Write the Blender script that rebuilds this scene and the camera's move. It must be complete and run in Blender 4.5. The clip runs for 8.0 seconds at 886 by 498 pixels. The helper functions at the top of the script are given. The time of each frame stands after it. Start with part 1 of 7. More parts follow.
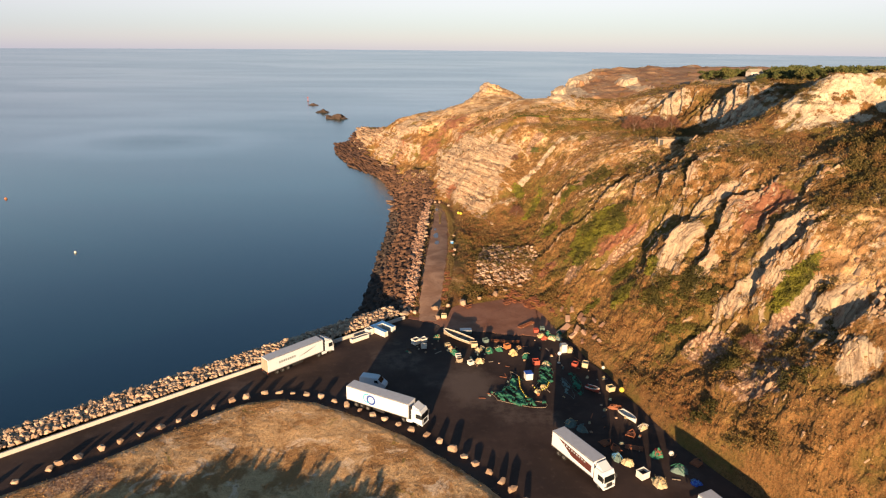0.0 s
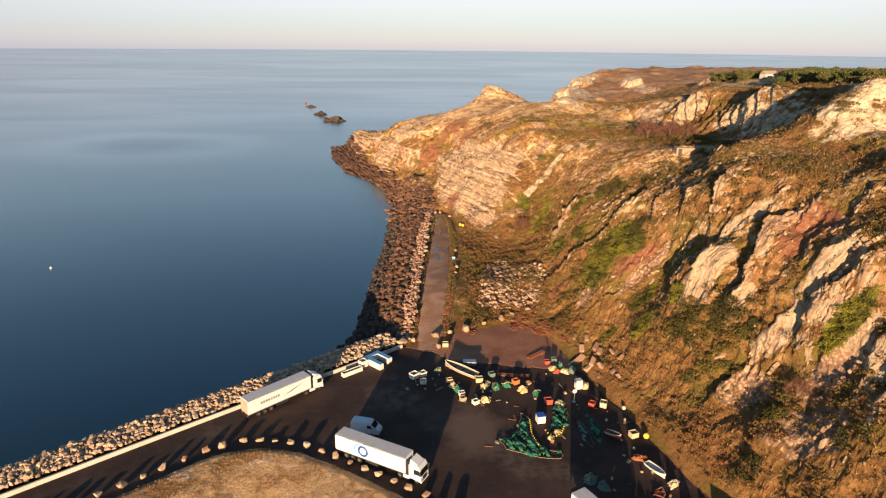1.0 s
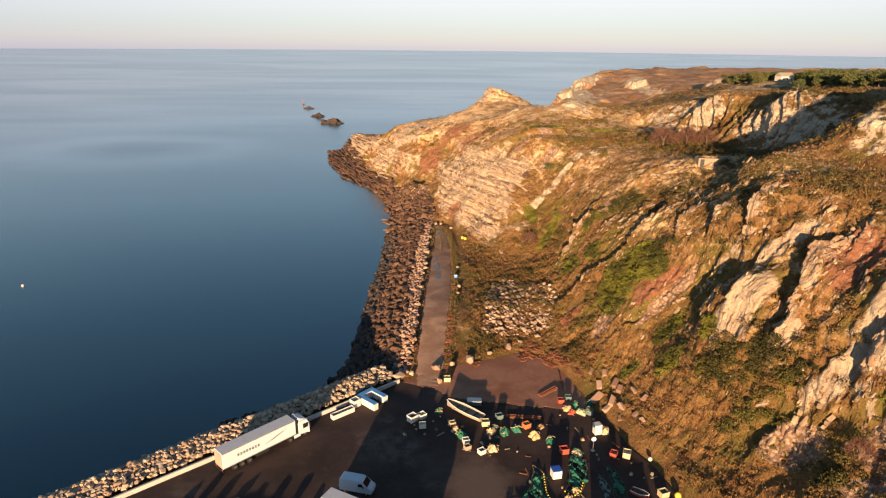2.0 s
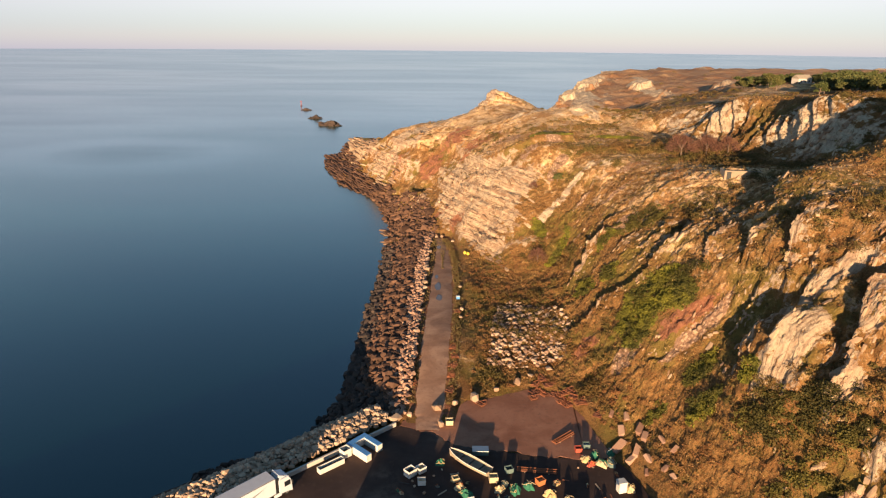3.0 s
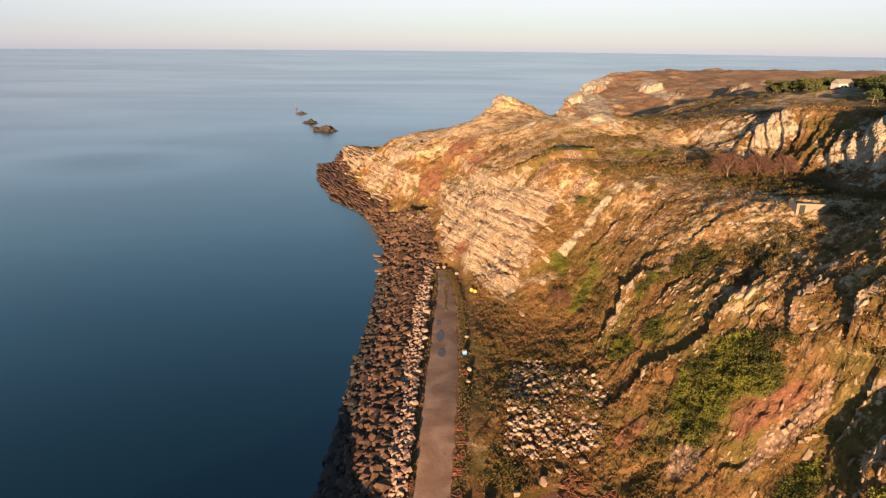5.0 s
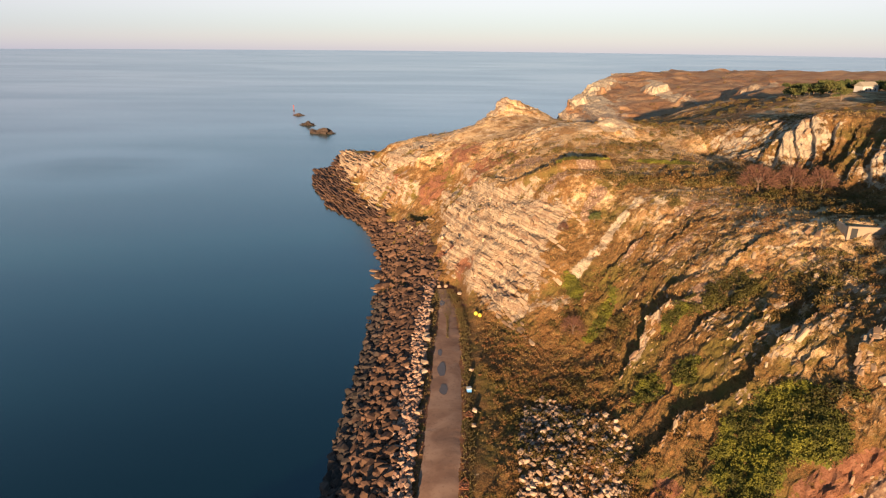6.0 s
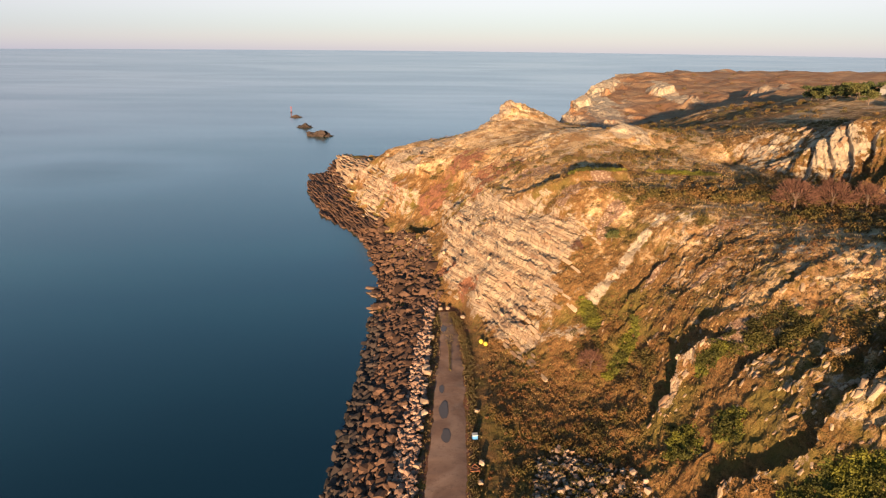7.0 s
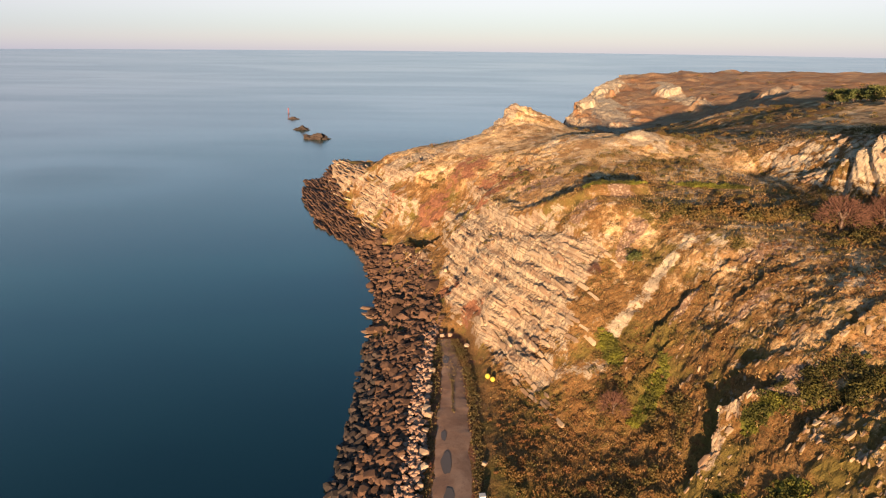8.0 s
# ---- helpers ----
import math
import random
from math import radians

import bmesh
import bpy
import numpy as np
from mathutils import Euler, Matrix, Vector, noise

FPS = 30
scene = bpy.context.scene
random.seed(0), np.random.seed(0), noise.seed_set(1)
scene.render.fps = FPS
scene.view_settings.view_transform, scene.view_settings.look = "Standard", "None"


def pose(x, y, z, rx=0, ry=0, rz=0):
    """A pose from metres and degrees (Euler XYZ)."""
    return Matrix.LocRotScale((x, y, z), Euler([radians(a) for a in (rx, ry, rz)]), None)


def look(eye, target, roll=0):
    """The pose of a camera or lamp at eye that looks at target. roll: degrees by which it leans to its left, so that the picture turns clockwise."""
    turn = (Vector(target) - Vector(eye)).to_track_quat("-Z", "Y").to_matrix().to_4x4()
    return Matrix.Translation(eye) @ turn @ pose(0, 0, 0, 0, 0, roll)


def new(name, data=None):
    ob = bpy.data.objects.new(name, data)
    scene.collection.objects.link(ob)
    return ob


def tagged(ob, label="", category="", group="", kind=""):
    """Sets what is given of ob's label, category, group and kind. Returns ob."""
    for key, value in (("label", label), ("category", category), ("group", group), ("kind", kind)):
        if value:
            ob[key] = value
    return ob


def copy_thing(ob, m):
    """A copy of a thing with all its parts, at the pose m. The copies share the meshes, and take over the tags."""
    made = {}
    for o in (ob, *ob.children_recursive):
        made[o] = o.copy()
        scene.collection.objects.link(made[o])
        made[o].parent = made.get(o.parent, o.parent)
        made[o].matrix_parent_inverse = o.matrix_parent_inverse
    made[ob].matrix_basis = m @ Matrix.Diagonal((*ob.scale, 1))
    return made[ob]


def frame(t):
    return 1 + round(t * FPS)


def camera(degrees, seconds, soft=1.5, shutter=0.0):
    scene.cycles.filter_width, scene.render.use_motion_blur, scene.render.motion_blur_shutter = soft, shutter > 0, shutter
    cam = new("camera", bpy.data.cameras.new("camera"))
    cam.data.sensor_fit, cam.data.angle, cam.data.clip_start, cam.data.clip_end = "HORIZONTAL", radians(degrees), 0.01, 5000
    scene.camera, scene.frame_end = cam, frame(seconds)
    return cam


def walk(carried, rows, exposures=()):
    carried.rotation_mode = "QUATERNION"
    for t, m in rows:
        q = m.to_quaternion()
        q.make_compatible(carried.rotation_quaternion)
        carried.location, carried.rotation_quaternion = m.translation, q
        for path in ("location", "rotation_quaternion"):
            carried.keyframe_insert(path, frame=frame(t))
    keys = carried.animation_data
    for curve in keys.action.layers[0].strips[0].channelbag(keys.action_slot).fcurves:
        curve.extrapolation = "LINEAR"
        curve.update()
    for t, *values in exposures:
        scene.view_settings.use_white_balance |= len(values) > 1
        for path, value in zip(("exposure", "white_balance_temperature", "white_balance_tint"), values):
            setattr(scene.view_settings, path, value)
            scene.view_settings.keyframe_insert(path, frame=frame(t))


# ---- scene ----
cam = camera(70.0, 8.0, 1.2)
PATH = [
    (0, (0.00, 0.00, 66.00), (0.00, 94.97, 34.69), 0.56),
    (1, (-0.33, 15.01, 66.28), (-0.35, 109.98, 34.98), 0.56),
    (2, (-0.67, 30.05, 66.52), (-0.71, 125.02, 35.22), 0.56),
    (3, (-1.04, 45.11, 66.71), (-1.10, 140.09, 35.42), 0.57),
    (4, (-1.42, 60.21, 66.85), (-1.51, 155.19, 35.57), 0.58),
    (5, (-1.82, 75.34, 66.94), (-1.94, 170.33, 35.67), 0.58),
    (6, (-2.24, 90.50, 66.99), (-2.40, 185.49, 35.73), 0.59),
    (7, (-2.67, 105.69, 66.99), (-2.87, 200.68, 35.73), 0.60),
    (8, (-3.13, 120.91, 66.94), (-3.37, 215.91, 35.70), 0.61),
]
walk(cam, [(t, look(eye, target, roll)) for t, eye, target, roll in PATH])

# ---- world and sun ----
SUN_AZ, SUN_EL = 11.0, 6.5          # the light travels towards this heading (degrees right of +y), at this height
world = bpy.data.worlds.new("world")
scene.world = world
world.use_nodes = True
wt = world.node_tree
wt.nodes.clear()
sky = wt.nodes.new("ShaderNodeTexSky")
sky.sky_type = 'NISHITA'
sky.sun_disc = False
sky.sun_elevation = radians(SUN_EL)
sky.sun_rotation = radians(180.0 + SUN_AZ)
sky.altitude = 60.0
sky.air_density, sky.dust_density, sky.ozone_density = 1.1, 0.4, 2.5
where = wt.nodes.new("ShaderNodeTexCoord")
lift = wt.nodes.new("ShaderNodeMapping")
lift.inputs["Location"].default_value = (0.0, 0.0, 0.022)     # the sky goes on down to the sea's rim
wt.links.new(where.outputs["Generated"], lift.inputs["Vector"])
wt.links.new(lift.outputs[0], sky.inputs["Vector"])
# pale sea haze low over the whole horizon
split = wt.nodes.new("ShaderNodeSeparateXYZ")
wt.links.new(lift.outputs[0], split.inputs[0])
veil = wt.nodes.new("ShaderNodeValToRGB")
veil.color_ramp.interpolation = 'EASE'
stops = ((0.0, (0.9, 1.4, 3.3)), (0.03, (1.4, 1.5, 3.0)), (0.10, (3.1, 1.95, 3.0)), (0.20, (2.3, 2.4, 3.0)), (0.38, (0.6, 1.1, 1.9)), (0.60, (0.1, 0.35, 0.6)), (1.0, (0.05, 0.25, 0.4)))
while len(veil.color_ramp.elements) < len(stops):
    veil.color_ramp.elements.new(0.5)
for stop, (at, value) in zip(veil.color_ramp.elements, stops):
    stop.position, stop.color = at, (*value, 1)
wt.links.new(split.outputs[2], veil.inputs[0])
haze = wt.nodes.new("ShaderNodeMix")
haze.data_type, haze.blend_type = 'RGBA', 'ADD'
haze.inputs[0].default_value = 1.0
wt.links.new(sky.outputs[0], haze.inputs[6])
wt.links.new(veil.outputs[0], haze.inputs[7])
bg = wt.nodes.new("ShaderNodeBackground")
bg.inputs["Strength"].default_value = 0.055
out = wt.nodes.new("ShaderNodeOutputWorld")
wt.links.new(haze.outputs[2], bg.inputs[0])
wt.links.new(bg.outputs[0], out.inputs[0])

sun = new("sun", bpy.data.lights.new("sun", 'SUN'))
sun.data.energy = 5.0
sun.data.angle = radians(0.55)
sun.data.color = (1.0, 0.685, 0.395)
light_way = Vector((math.sin(radians(SUN_AZ)), math.cos(radians(SUN_AZ)), -math.tan(radians(SUN_EL))))
sun.matrix_world = look((0, -60, 90), Vector((0, -60, 90)) + light_way)
scene.view_settings.exposure = 1.45

# ---- materials ----
class Nodes:
    """A short way to write a node material."""

    def __init__(self, name):
        self.mat = bpy.data.materials.new(name)
        self.mat.use_nodes = True
        self.t = self.mat.node_tree
        self.b = self.t.nodes["Principled BSDF"]
        self.pos = self.add("ShaderNodeNewGeometry").outputs["Position"]

    def add(self, kind, **props):
        n = self.t.nodes.new(kind)
        for k, v in props.items():
            setattr(n, k, v)
        return n

    def put(self, socket, value):
        if isinstance(value, bpy.types.NodeSocket):
            self.t.links.new(value, socket)
        else:
            socket.default_value = value

    def noise(self, scale, detail=4.0, rough=0.6, vec=None, distort=0.0):
        n = self.add("ShaderNodeTexNoise")
        self.put(n.inputs["Vector"], vec or self.pos)
        n.inputs["Scale"].default_value = scale
        n.inputs["Detail"].default_value = detail
        n.inputs["Roughness"].default_value = rough
        n.inputs["Distortion"].default_value = distort
        return n.outputs[0]

    def voronoi(self, scale, vec=None, feature='F1', out="Distance"):
        n = self.add("ShaderNodeTexVoronoi", feature=feature)
        self.put(n.inputs["Vector"], vec or self.pos)
        n.inputs["Scale"].default_value = scale
        return n.outputs[out]

    def stretched(self, scale, rot=(0, 0, 0)):
        n = self.add("ShaderNodeMapping")
        self.put(n.inputs["Vector"], self.pos)
        n.inputs["Scale"].default_value = scale
        n.inputs["Rotation"].default_value = [radians(a) for a in rot]
        return n.outputs[0]

    def local(self):
        return self.add("ShaderNodeTexCoord").outputs["Object"]

    def attr(self, name):
        return self.add("ShaderNodeAttribute", attribute_name=name).outputs["Fac"]

    def ramp(self, fac, lo, hi, a=0.0, b=1.0):
        n = self.add("ShaderNodeMapRange", interpolation_type='SMOOTHSTEP')
        self.put(n.inputs["Value"], fac)
        for k, v in (("From Min", lo), ("From Max", hi), ("To Min", a), ("To Max", b)):
            n.inputs[k].default_value = v
        return n.outputs[0]

    def math(self, op, a, b=0.0):
        n = self.add("ShaderNodeMath", operation=op)
        self.put(n.inputs[0], a)
        self.put(n.inputs[1], b)
        return n.outputs[0]

    def mix(self, fac, a, b, kind='MIX'):
        n = self.add("ShaderNodeMix", data_type='RGBA', blend_type=kind)
        self.put(n.inputs[0], fac)
        for s, v in ((n.inputs[6], a), (n.inputs[7], b)):
            self.put(s, v if isinstance(v, bpy.types.NodeSocket) else (*v, 1.0))
        return n.outputs[2]

    def bump(self, height, strength=0.5, dist=0.1):
        n = self.add("ShaderNodeBump")
        self.put(n.inputs["Height"], height)
        n.inputs["Strength"].default_value = strength
        n.inputs["Distance"].default_value = dist
        self.t.links.new(n.outputs[0], self.b.inputs["Normal"])

    def done(self, color, rough=0.8, metal=0.0, spec=0.3):
        self.put(self.b.inputs["Base Color"], color if isinstance(color, bpy.types.NodeSocket) else (*color, 1.0))
        self.put(self.b.inputs["Roughness"], rough)
        self.b.inputs["Metallic"].default_value = metal
        self.b.inputs["Specular IOR Level"].default_value = spec
        return self.mat


def simple(name, color, rough=0.6, metal=0.0, wear=0.25, scale=3.0, random_tint=0.0):
    """Paint, plastic, metal or cloth with grime at two scales."""
    n = Nodes(name)
    v = n.local()
    big, fine = n.noise(scale * 0.4, 3, vec=v), n.noise(scale * 6, 4, vec=v)
    dirt = n.math('MULTIPLY', n.ramp(big, 0.35, 0.75), n.ramp(fine, 0.3, 0.7))
    col = n.mix(n.math('MULTIPLY', dirt, wear), color, tuple(c * 0.35 + 0.02 for c in color))
    if random_tint:
        rnd = n.add("ShaderNodeObjectInfo").outputs["Random"]
        col = n.mix(n.math('MULTIPLY', rnd, random_tint), col, tuple(c * 0.45 + 0.03 for c in color))
    n.bump(fine, 0.15, 0.01)
    return n.done(col, n.ramp(fine, 0.2, 0.8, max(rough - 0.1, 0.03), min(rough + 0.1, 1)), metal)


def make_sea():
    n = Nodes("sea_water")
    drift = n.noise(0.012, 3, vec=n.stretched((0.35, 1.0, 1.0), (0, 0, 12)), distort=0.6)
    deep = n.mix(n.ramp(drift, 0.35, 0.7), (0.006, 0.050, 0.042), (0.010, 0.076, 0.064))
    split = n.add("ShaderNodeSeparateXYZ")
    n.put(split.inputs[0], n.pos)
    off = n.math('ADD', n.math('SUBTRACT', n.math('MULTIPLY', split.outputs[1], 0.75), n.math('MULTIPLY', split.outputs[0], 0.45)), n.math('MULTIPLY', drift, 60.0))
    deep = n.mix(n.ramp(off, 172, 340), (0.001, 0.012, 0.011), deep)          # darker towards the quay: shade of the land put into the water colour
    ripples = n.noise(0.55, 4, 0.6, vec=n.stretched((1.0, 2.4, 1.0), (0, 0, 8)))
    swell = n.noise(0.05, 3, 0.55, vec=n.stretched((0.5, 1.6, 1.0), (0, 0, 5)))
    n.bump(n.math('ADD', ripples, n.math('MULTIPLY', swell, 0.02)), 0.05, 0.5)
    n.b.inputs["Specular Tint"].default_value = (0.60, 0.86, 1.0, 1.0)
    calm = n.noise(0.0042, 3, 0.5, vec=n.stretched((0.4, 0.9, 1.0), (0, 0, 7)), distort=0.9)
    streak = n.noise(0.016, 3, 0.6, vec=n.stretched((0.14, 1.6, 1.0), (0, 0, 4)), distort=0.5)
    gloss = n.math('ADD', n.ramp(calm, 0.34, 0.66, 0.178, 0.212), n.ramp(streak, 0.36, 0.70, -0.008, 0.010))
    pool = n.add("ShaderNodeVectorMath", operation='DISTANCE')           # a slick of still water off the quay
    n.put(pool.inputs[0], n.stretched((0.8, 1.0, 0.0)))
    pool.inputs[1].default_value = (-206 * 0.8, 452, 0.0)
    reach = n.math('ADD', pool.outputs["Value"], n.math('MULTIPLY', n.noise(0.03, 3, 0.6), 26.0))
    gloss = n.math('ADD', gloss, n.ramp(reach, 20, 44, 0.035, 0.0))
    gloss = n.math('ADD', gloss, n.math('MULTIPLY', n.ramp(reach, 42, 60, 0.0, -0.045), n.ramp(reach, 62, 100, 1.0, 0.0)))
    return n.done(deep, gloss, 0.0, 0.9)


DUST_AT = (5.5, 112.5)


def make_asphalt():
    n = Nodes("asphalt")
    big, mid, fine = n.noise(0.09, 4), n.noise(0.8, 4), n.noise(22, 3)
    col = n.mix(n.ramp(big, 0.35, 0.68), (0.038, 0.024, 0.020), (0.068, 0.042, 0.034))
    col = n.mix(n.ramp(mid, 0.52, 0.75, 0, 0.4), col, (0.098, 0.062, 0.048))
    col = n.mix(n.math('MULTIPLY', n.ramp(n.noise(0.055, 3, 0.5), 0.54, 0.66), n.ramp(n.noise(0.5, 5, 0.7), 0.35, 0.65, 0.1, 0.8)), col, (0.125, 0.088, 0.070))
    col = n.mix(n.ramp(n.voronoi(0.22), 0.0, 0.16, 0.35, 0), col, (0.028, 0.025, 0.025))
    spill = n.add("ShaderNodeVectorMath", operation='DISTANCE')          # dry dust where the nets are dragged
    n.put(spill.inputs[0], n.stretched((0.8, 0.55, 1.0)))
    spill.inputs[1].default_value = (DUST_AT[0] * 0.8, DUST_AT[1] * 0.55, 0.0)
    reach = n.math('ADD', spill.outputs["Value"], n.math('MULTIPLY', n.noise(0.35, 4, 0.65), 5.0))
    col = n.mix(n.ramp(reach, 4.5, 8.0, 0.75, 0.0), col, (0.150, 0.105, 0.082))
    n.bump(n.math('ADD', fine, n.math('MULTIPLY', mid, 0.4)), 0.5, 0.03)
    return n.done(col, 0.9, 0.0, 0.2)


def make_gravel(name, low, high):
    n = Nodes(name)
    big, mid, fine = n.noise(0.16, 4, distort=0.6), n.noise(1.3, 4), n.noise(14, 3)
    col = n.mix(n.ramp(big, 0.3, 0.7), low, high)
    col = n.mix(n.ramp(mid, 0.5, 0.8, 0, 0.5), col, (0.14, 0.085, 0.062))
    n.bump(n.math('ADD', fine, mid), 0.5, 0.05)
    return n.done(col, 0.95, 0.0, 0.15)


def make_rock(name, pale, dark, stain, random_mix=1.0):
    """Loose blocks of sandstone; each piece has its own tone."""
    n = Nodes(name)
    g = n.add("ShaderNodeNewGeometry").outputs["Random Per Island"]
    o = n.add("ShaderNodeObjectInfo").outputs["Random"]
    r = n.math('FRACT', n.math('ADD', n.math('MULTIPLY', g, 7.31), o))
    mid, fine = n.noise(0.7, 4), n.noise(5.5, 5, 0.65)
    col = n.mix(n.math('MULTIPLY', r, random_mix), pale, dark)
    col = n.mix(n.ramp(mid, 0.5, 0.72, 0, 0.6), col, stain)
    col = n.mix(n.ramp(fine, 0.45, 0.75, 0, 0.4), col, tuple(c * 0.5 for c in dark))
    n.bump(n.math('ADD', fine, mid), 0.35, 0.05)
    return n.done(col, 0.9, 0.0, 0.2)


def make_terrain():
    """Cliff and heath: bedded sandstone, dry grass, scrub, red soil, green ivy and scree, by the masks on the mesh."""
    n = Nodes("cliff_and_heath")
    rock, green, soil, scree, wet = (n.attr(a) for a in ("rock", "green", "soil", "scree", "wet"))
    bed = n.attr("bed")
    big, mid, fine, tiny = n.noise(0.05, 4), n.noise(0.33, 5, 0.65), n.noise(1.7, 5, 0.7), n.noise(7.0, 4, 0.7)
    # bedding stripes follow the layer coordinate that is stored on the mesh
    comb = n.add("ShaderNodeCombineXYZ")
    n.put(comb.inputs[0], n.math('MULTIPLY', bed, 1.0))
    n.put(comb.inputs[1], n.math('MULTIPLY', big, 2.0))
    stripe = n.noise(0.9, 5, 0.75, vec=comb.outputs[0])
    stone = n.mix(n.ramp(stripe, 0.42, 0.58), (0.23, 0.145, 0.096), (0.41, 0.315, 0.215))
    stone = n.mix(n.ramp(mid, 0.42, 0.72, 0, 0.65), stone, (0.46, 0.36, 0.255))
    joint = n.noise(3.2, 3, 0.6, vec=comb.outputs[0])
    stone = n.mix(n.ramp(joint, 0.34, 0.44, 0.8, 0.0), stone, (0.105, 0.060, 0.040))
    stone = n.mix(n.ramp(fine, 0.56, 0.64, 0, 0.6), stone, (0.15, 0.090, 0.052))
    stone = n.mix(n.ramp(big, 0.55, 0.72, 0, 0.45), stone, (0.28, 0.135, 0.085))
    fresh = n.attr("fresh")
    stone = n.mix(n.math('MULTIPLY', fresh, n.ramp(mid, 0.35, 0.6, 0.35, 0.9)), stone, n.mix(n.ramp(fine, 0.3, 0.7), (0.64, 0.54, 0.39), (0.50, 0.385, 0.255)))
    grass = n.mix(n.ramp(mid, 0.3, 0.7), (0.160, 0.074, 0.025), (0.285, 0.145, 0.052))
    grass = n.mix(n.ramp(fine, 0.50, 0.60, 0, 0.8), grass, (0.075, 0.051, 0.018))
    grass = n.mix(n.ramp(n.noise(3.1, 3, 0.6), 0.52, 0.62, 0, 0.7), grass, (0.26, 0.150, 0.062))
    grass = n.mix(n.ramp(n.noise(9.0, 3, 0.7), 0.50, 0.62, 0, 0.55), grass, (0.055, 0.036, 0.014))
    grass = n.mix(n.ramp(n.noise(5.2, 3, 0.7, vec=n.stretched((1.0, 1.0, 1.3))), 0.56, 0.66, 0, 0.6), grass, (0.31, 0.180, 0.080))
    grass = n.mix(n.ramp(big, 0.52, 0.7, 0, 0.55), grass, (0.175, 0.078, 0.030))
    grass = n.mix(n.ramp(n.noise(0.085, 5, 0.65), 0.47, 0.63, 0, 0.8), grass, (0.135, 0.104, 0.026))
    # heath tone, raised in colour for far haze and plants catching low sun
    grass = n.mix(n.math('MULTIPLY', n.attr("heath"), 0.75), grass, n.mix(n.ramp(n.noise(0.04, 5, 0.65), 0.4, 0.62), (0.40, 0.240, 0.140), (0.29, 0.145, 0.080)))
    straw = n.mix(n.ramp(tiny, 0.3, 0.65), (0.47, 0.28, 0.125), (0.66, 0.45, 0.25))
    straw = n.mix(n.ramp(fine, 0.52, 0.72, 0, 0.55), straw, (0.30, 0.16, 0.06))
    straw = n.mix(n.ramp(n.noise(0.15, 5, 0.65), 0.46, 0.58, 0, 0.8), straw, (0.27, 0.135, 0.052))
    straw = n.mix(n.ramp(n.noise(0.23, 5, 0.7, distort=0.5), 0.60, 0.68, 0, 0.7), straw, (0.17, 0.15, 0.035))
    straw = n.mix(n.ramp(n.noise(0.19, 5, 0.7, distort=0.8), 0.54, 0.64, 0, 0.75), straw, (0.72, 0.56, 0.40))
    earth = n.mix(n.ramp(fine, 0.35, 0.7), (0.19, 0.075, 0.041), (0.28, 0.130, 0.076))
    ivy = n.mix(n.ramp(fine, 0.35, 0.65), (0.070, 0.066, 0.014), (0.15, 0.145, 0.026))
    chips = n.mix(n.ramp(n.voronoi(1.6, out="Distance"), 0.15, 0.6), (0.45, 0.31, 0.21), (0.23, 0.135, 0.088))
    edge = n.math('MULTIPLY', n.math('SUBTRACT', mid, 0.5), 1.7)
    edge = n.math('ADD', edge, n.math('MULTIPLY', n.math('SUBTRACT', fine, 0.5), 0.95))
    edge = n.math('ADD', edge, n.math('MULTIPLY', n.math('SUBTRACT', tiny, 0.5), 0.35))

    def where(mask, soft=0.055):
        return n.ramp(n.math('ADD', mask, edge), 0.5 - soft, 0.5 + soft)

    col = n.mix(where(n.attr("straw"), 0.2), grass, straw)
    col = n.mix(where(rock), col, stone)
    col = n.mix(where(scree), col, chips)
    col = n.mix(where(soil), col, earth)
    col = n.mix(where(green), col, ivy)
    col = n.mix(where(wet, 0.2), col, (0.060, 0.034, 0.024))
    n.bump(n.math('ADD', n.math('ADD', mid, n.math('MULTIPLY', fine, 0.7)), n.math('MULTIPLY', n.math('ADD', tiny, n.math('MULTIPLY', stripe, 0.6)), 0.5)), 1.0, 0.42)
    return n.done(col, 0.92, 0.0, 0.15)


def make_leaf(name, a, b, c):
    n = Nodes(name)
    r = n.add("ShaderNodeNewGeometry").outputs["Random Per Island"]
    col = n.mix(r, a, b)
    col = n.mix(n.ramp(n.noise(0.16, 3), 0.42, 0.66, 0, 0.8), col, c)
    return n.done(col, 0.75, 0.0, 0.2)


SEA = make_sea()
ASPHALT, TERRAIN = make_asphalt(), make_terrain()
GRAVEL = make_gravel("red_gravel", (0.26, 0.112, 0.068), (0.38, 0.182, 0.115))
TRACK_GRAVEL = make_gravel("pinkish_brown_gravel", (0.26, 0.142, 0.092), (0.42, 0.255, 0.170))
STONE = make_rock("pale_quarry_stone", (0.50, 0.375, 0.27), (0.27, 0.175, 0.115), (0.36, 0.22, 0.15))
STONE_RUBBLE = make_rock("tipped_rubble", (0.47, 0.335, 0.24), (0.14, 0.080, 0.054), (0.30, 0.17, 0.115))
STONE_PINK = make_rock("pink_sandstone", (0.42, 0.27, 0.19), (0.18, 0.10, 0.072), (0.27, 0.135, 0.092))
OUTCROP = make_rock("bedded_outcrop", (0.43, 0.31, 0.20), (0.21, 0.125, 0.077), (0.33, 0.185, 0.115))
STONE_DARK = make_rock("weedy_shore_stone", (0.155, 0.084, 0.054), (0.052, 0.029, 0.021), (0.085, 0.048, 0.025))
STONE_SHORE = make_rock("brown_shore_bed", (0.27, 0.165, 0.105), (0.09, 0.052, 0.036), (0.17, 0.095, 0.058))
STONE_WET = make_rock("wet_black_stone", (0.080, 0.055, 0.045), (0.030, 0.024, 0.022), (0.06, 0.045, 0.03))
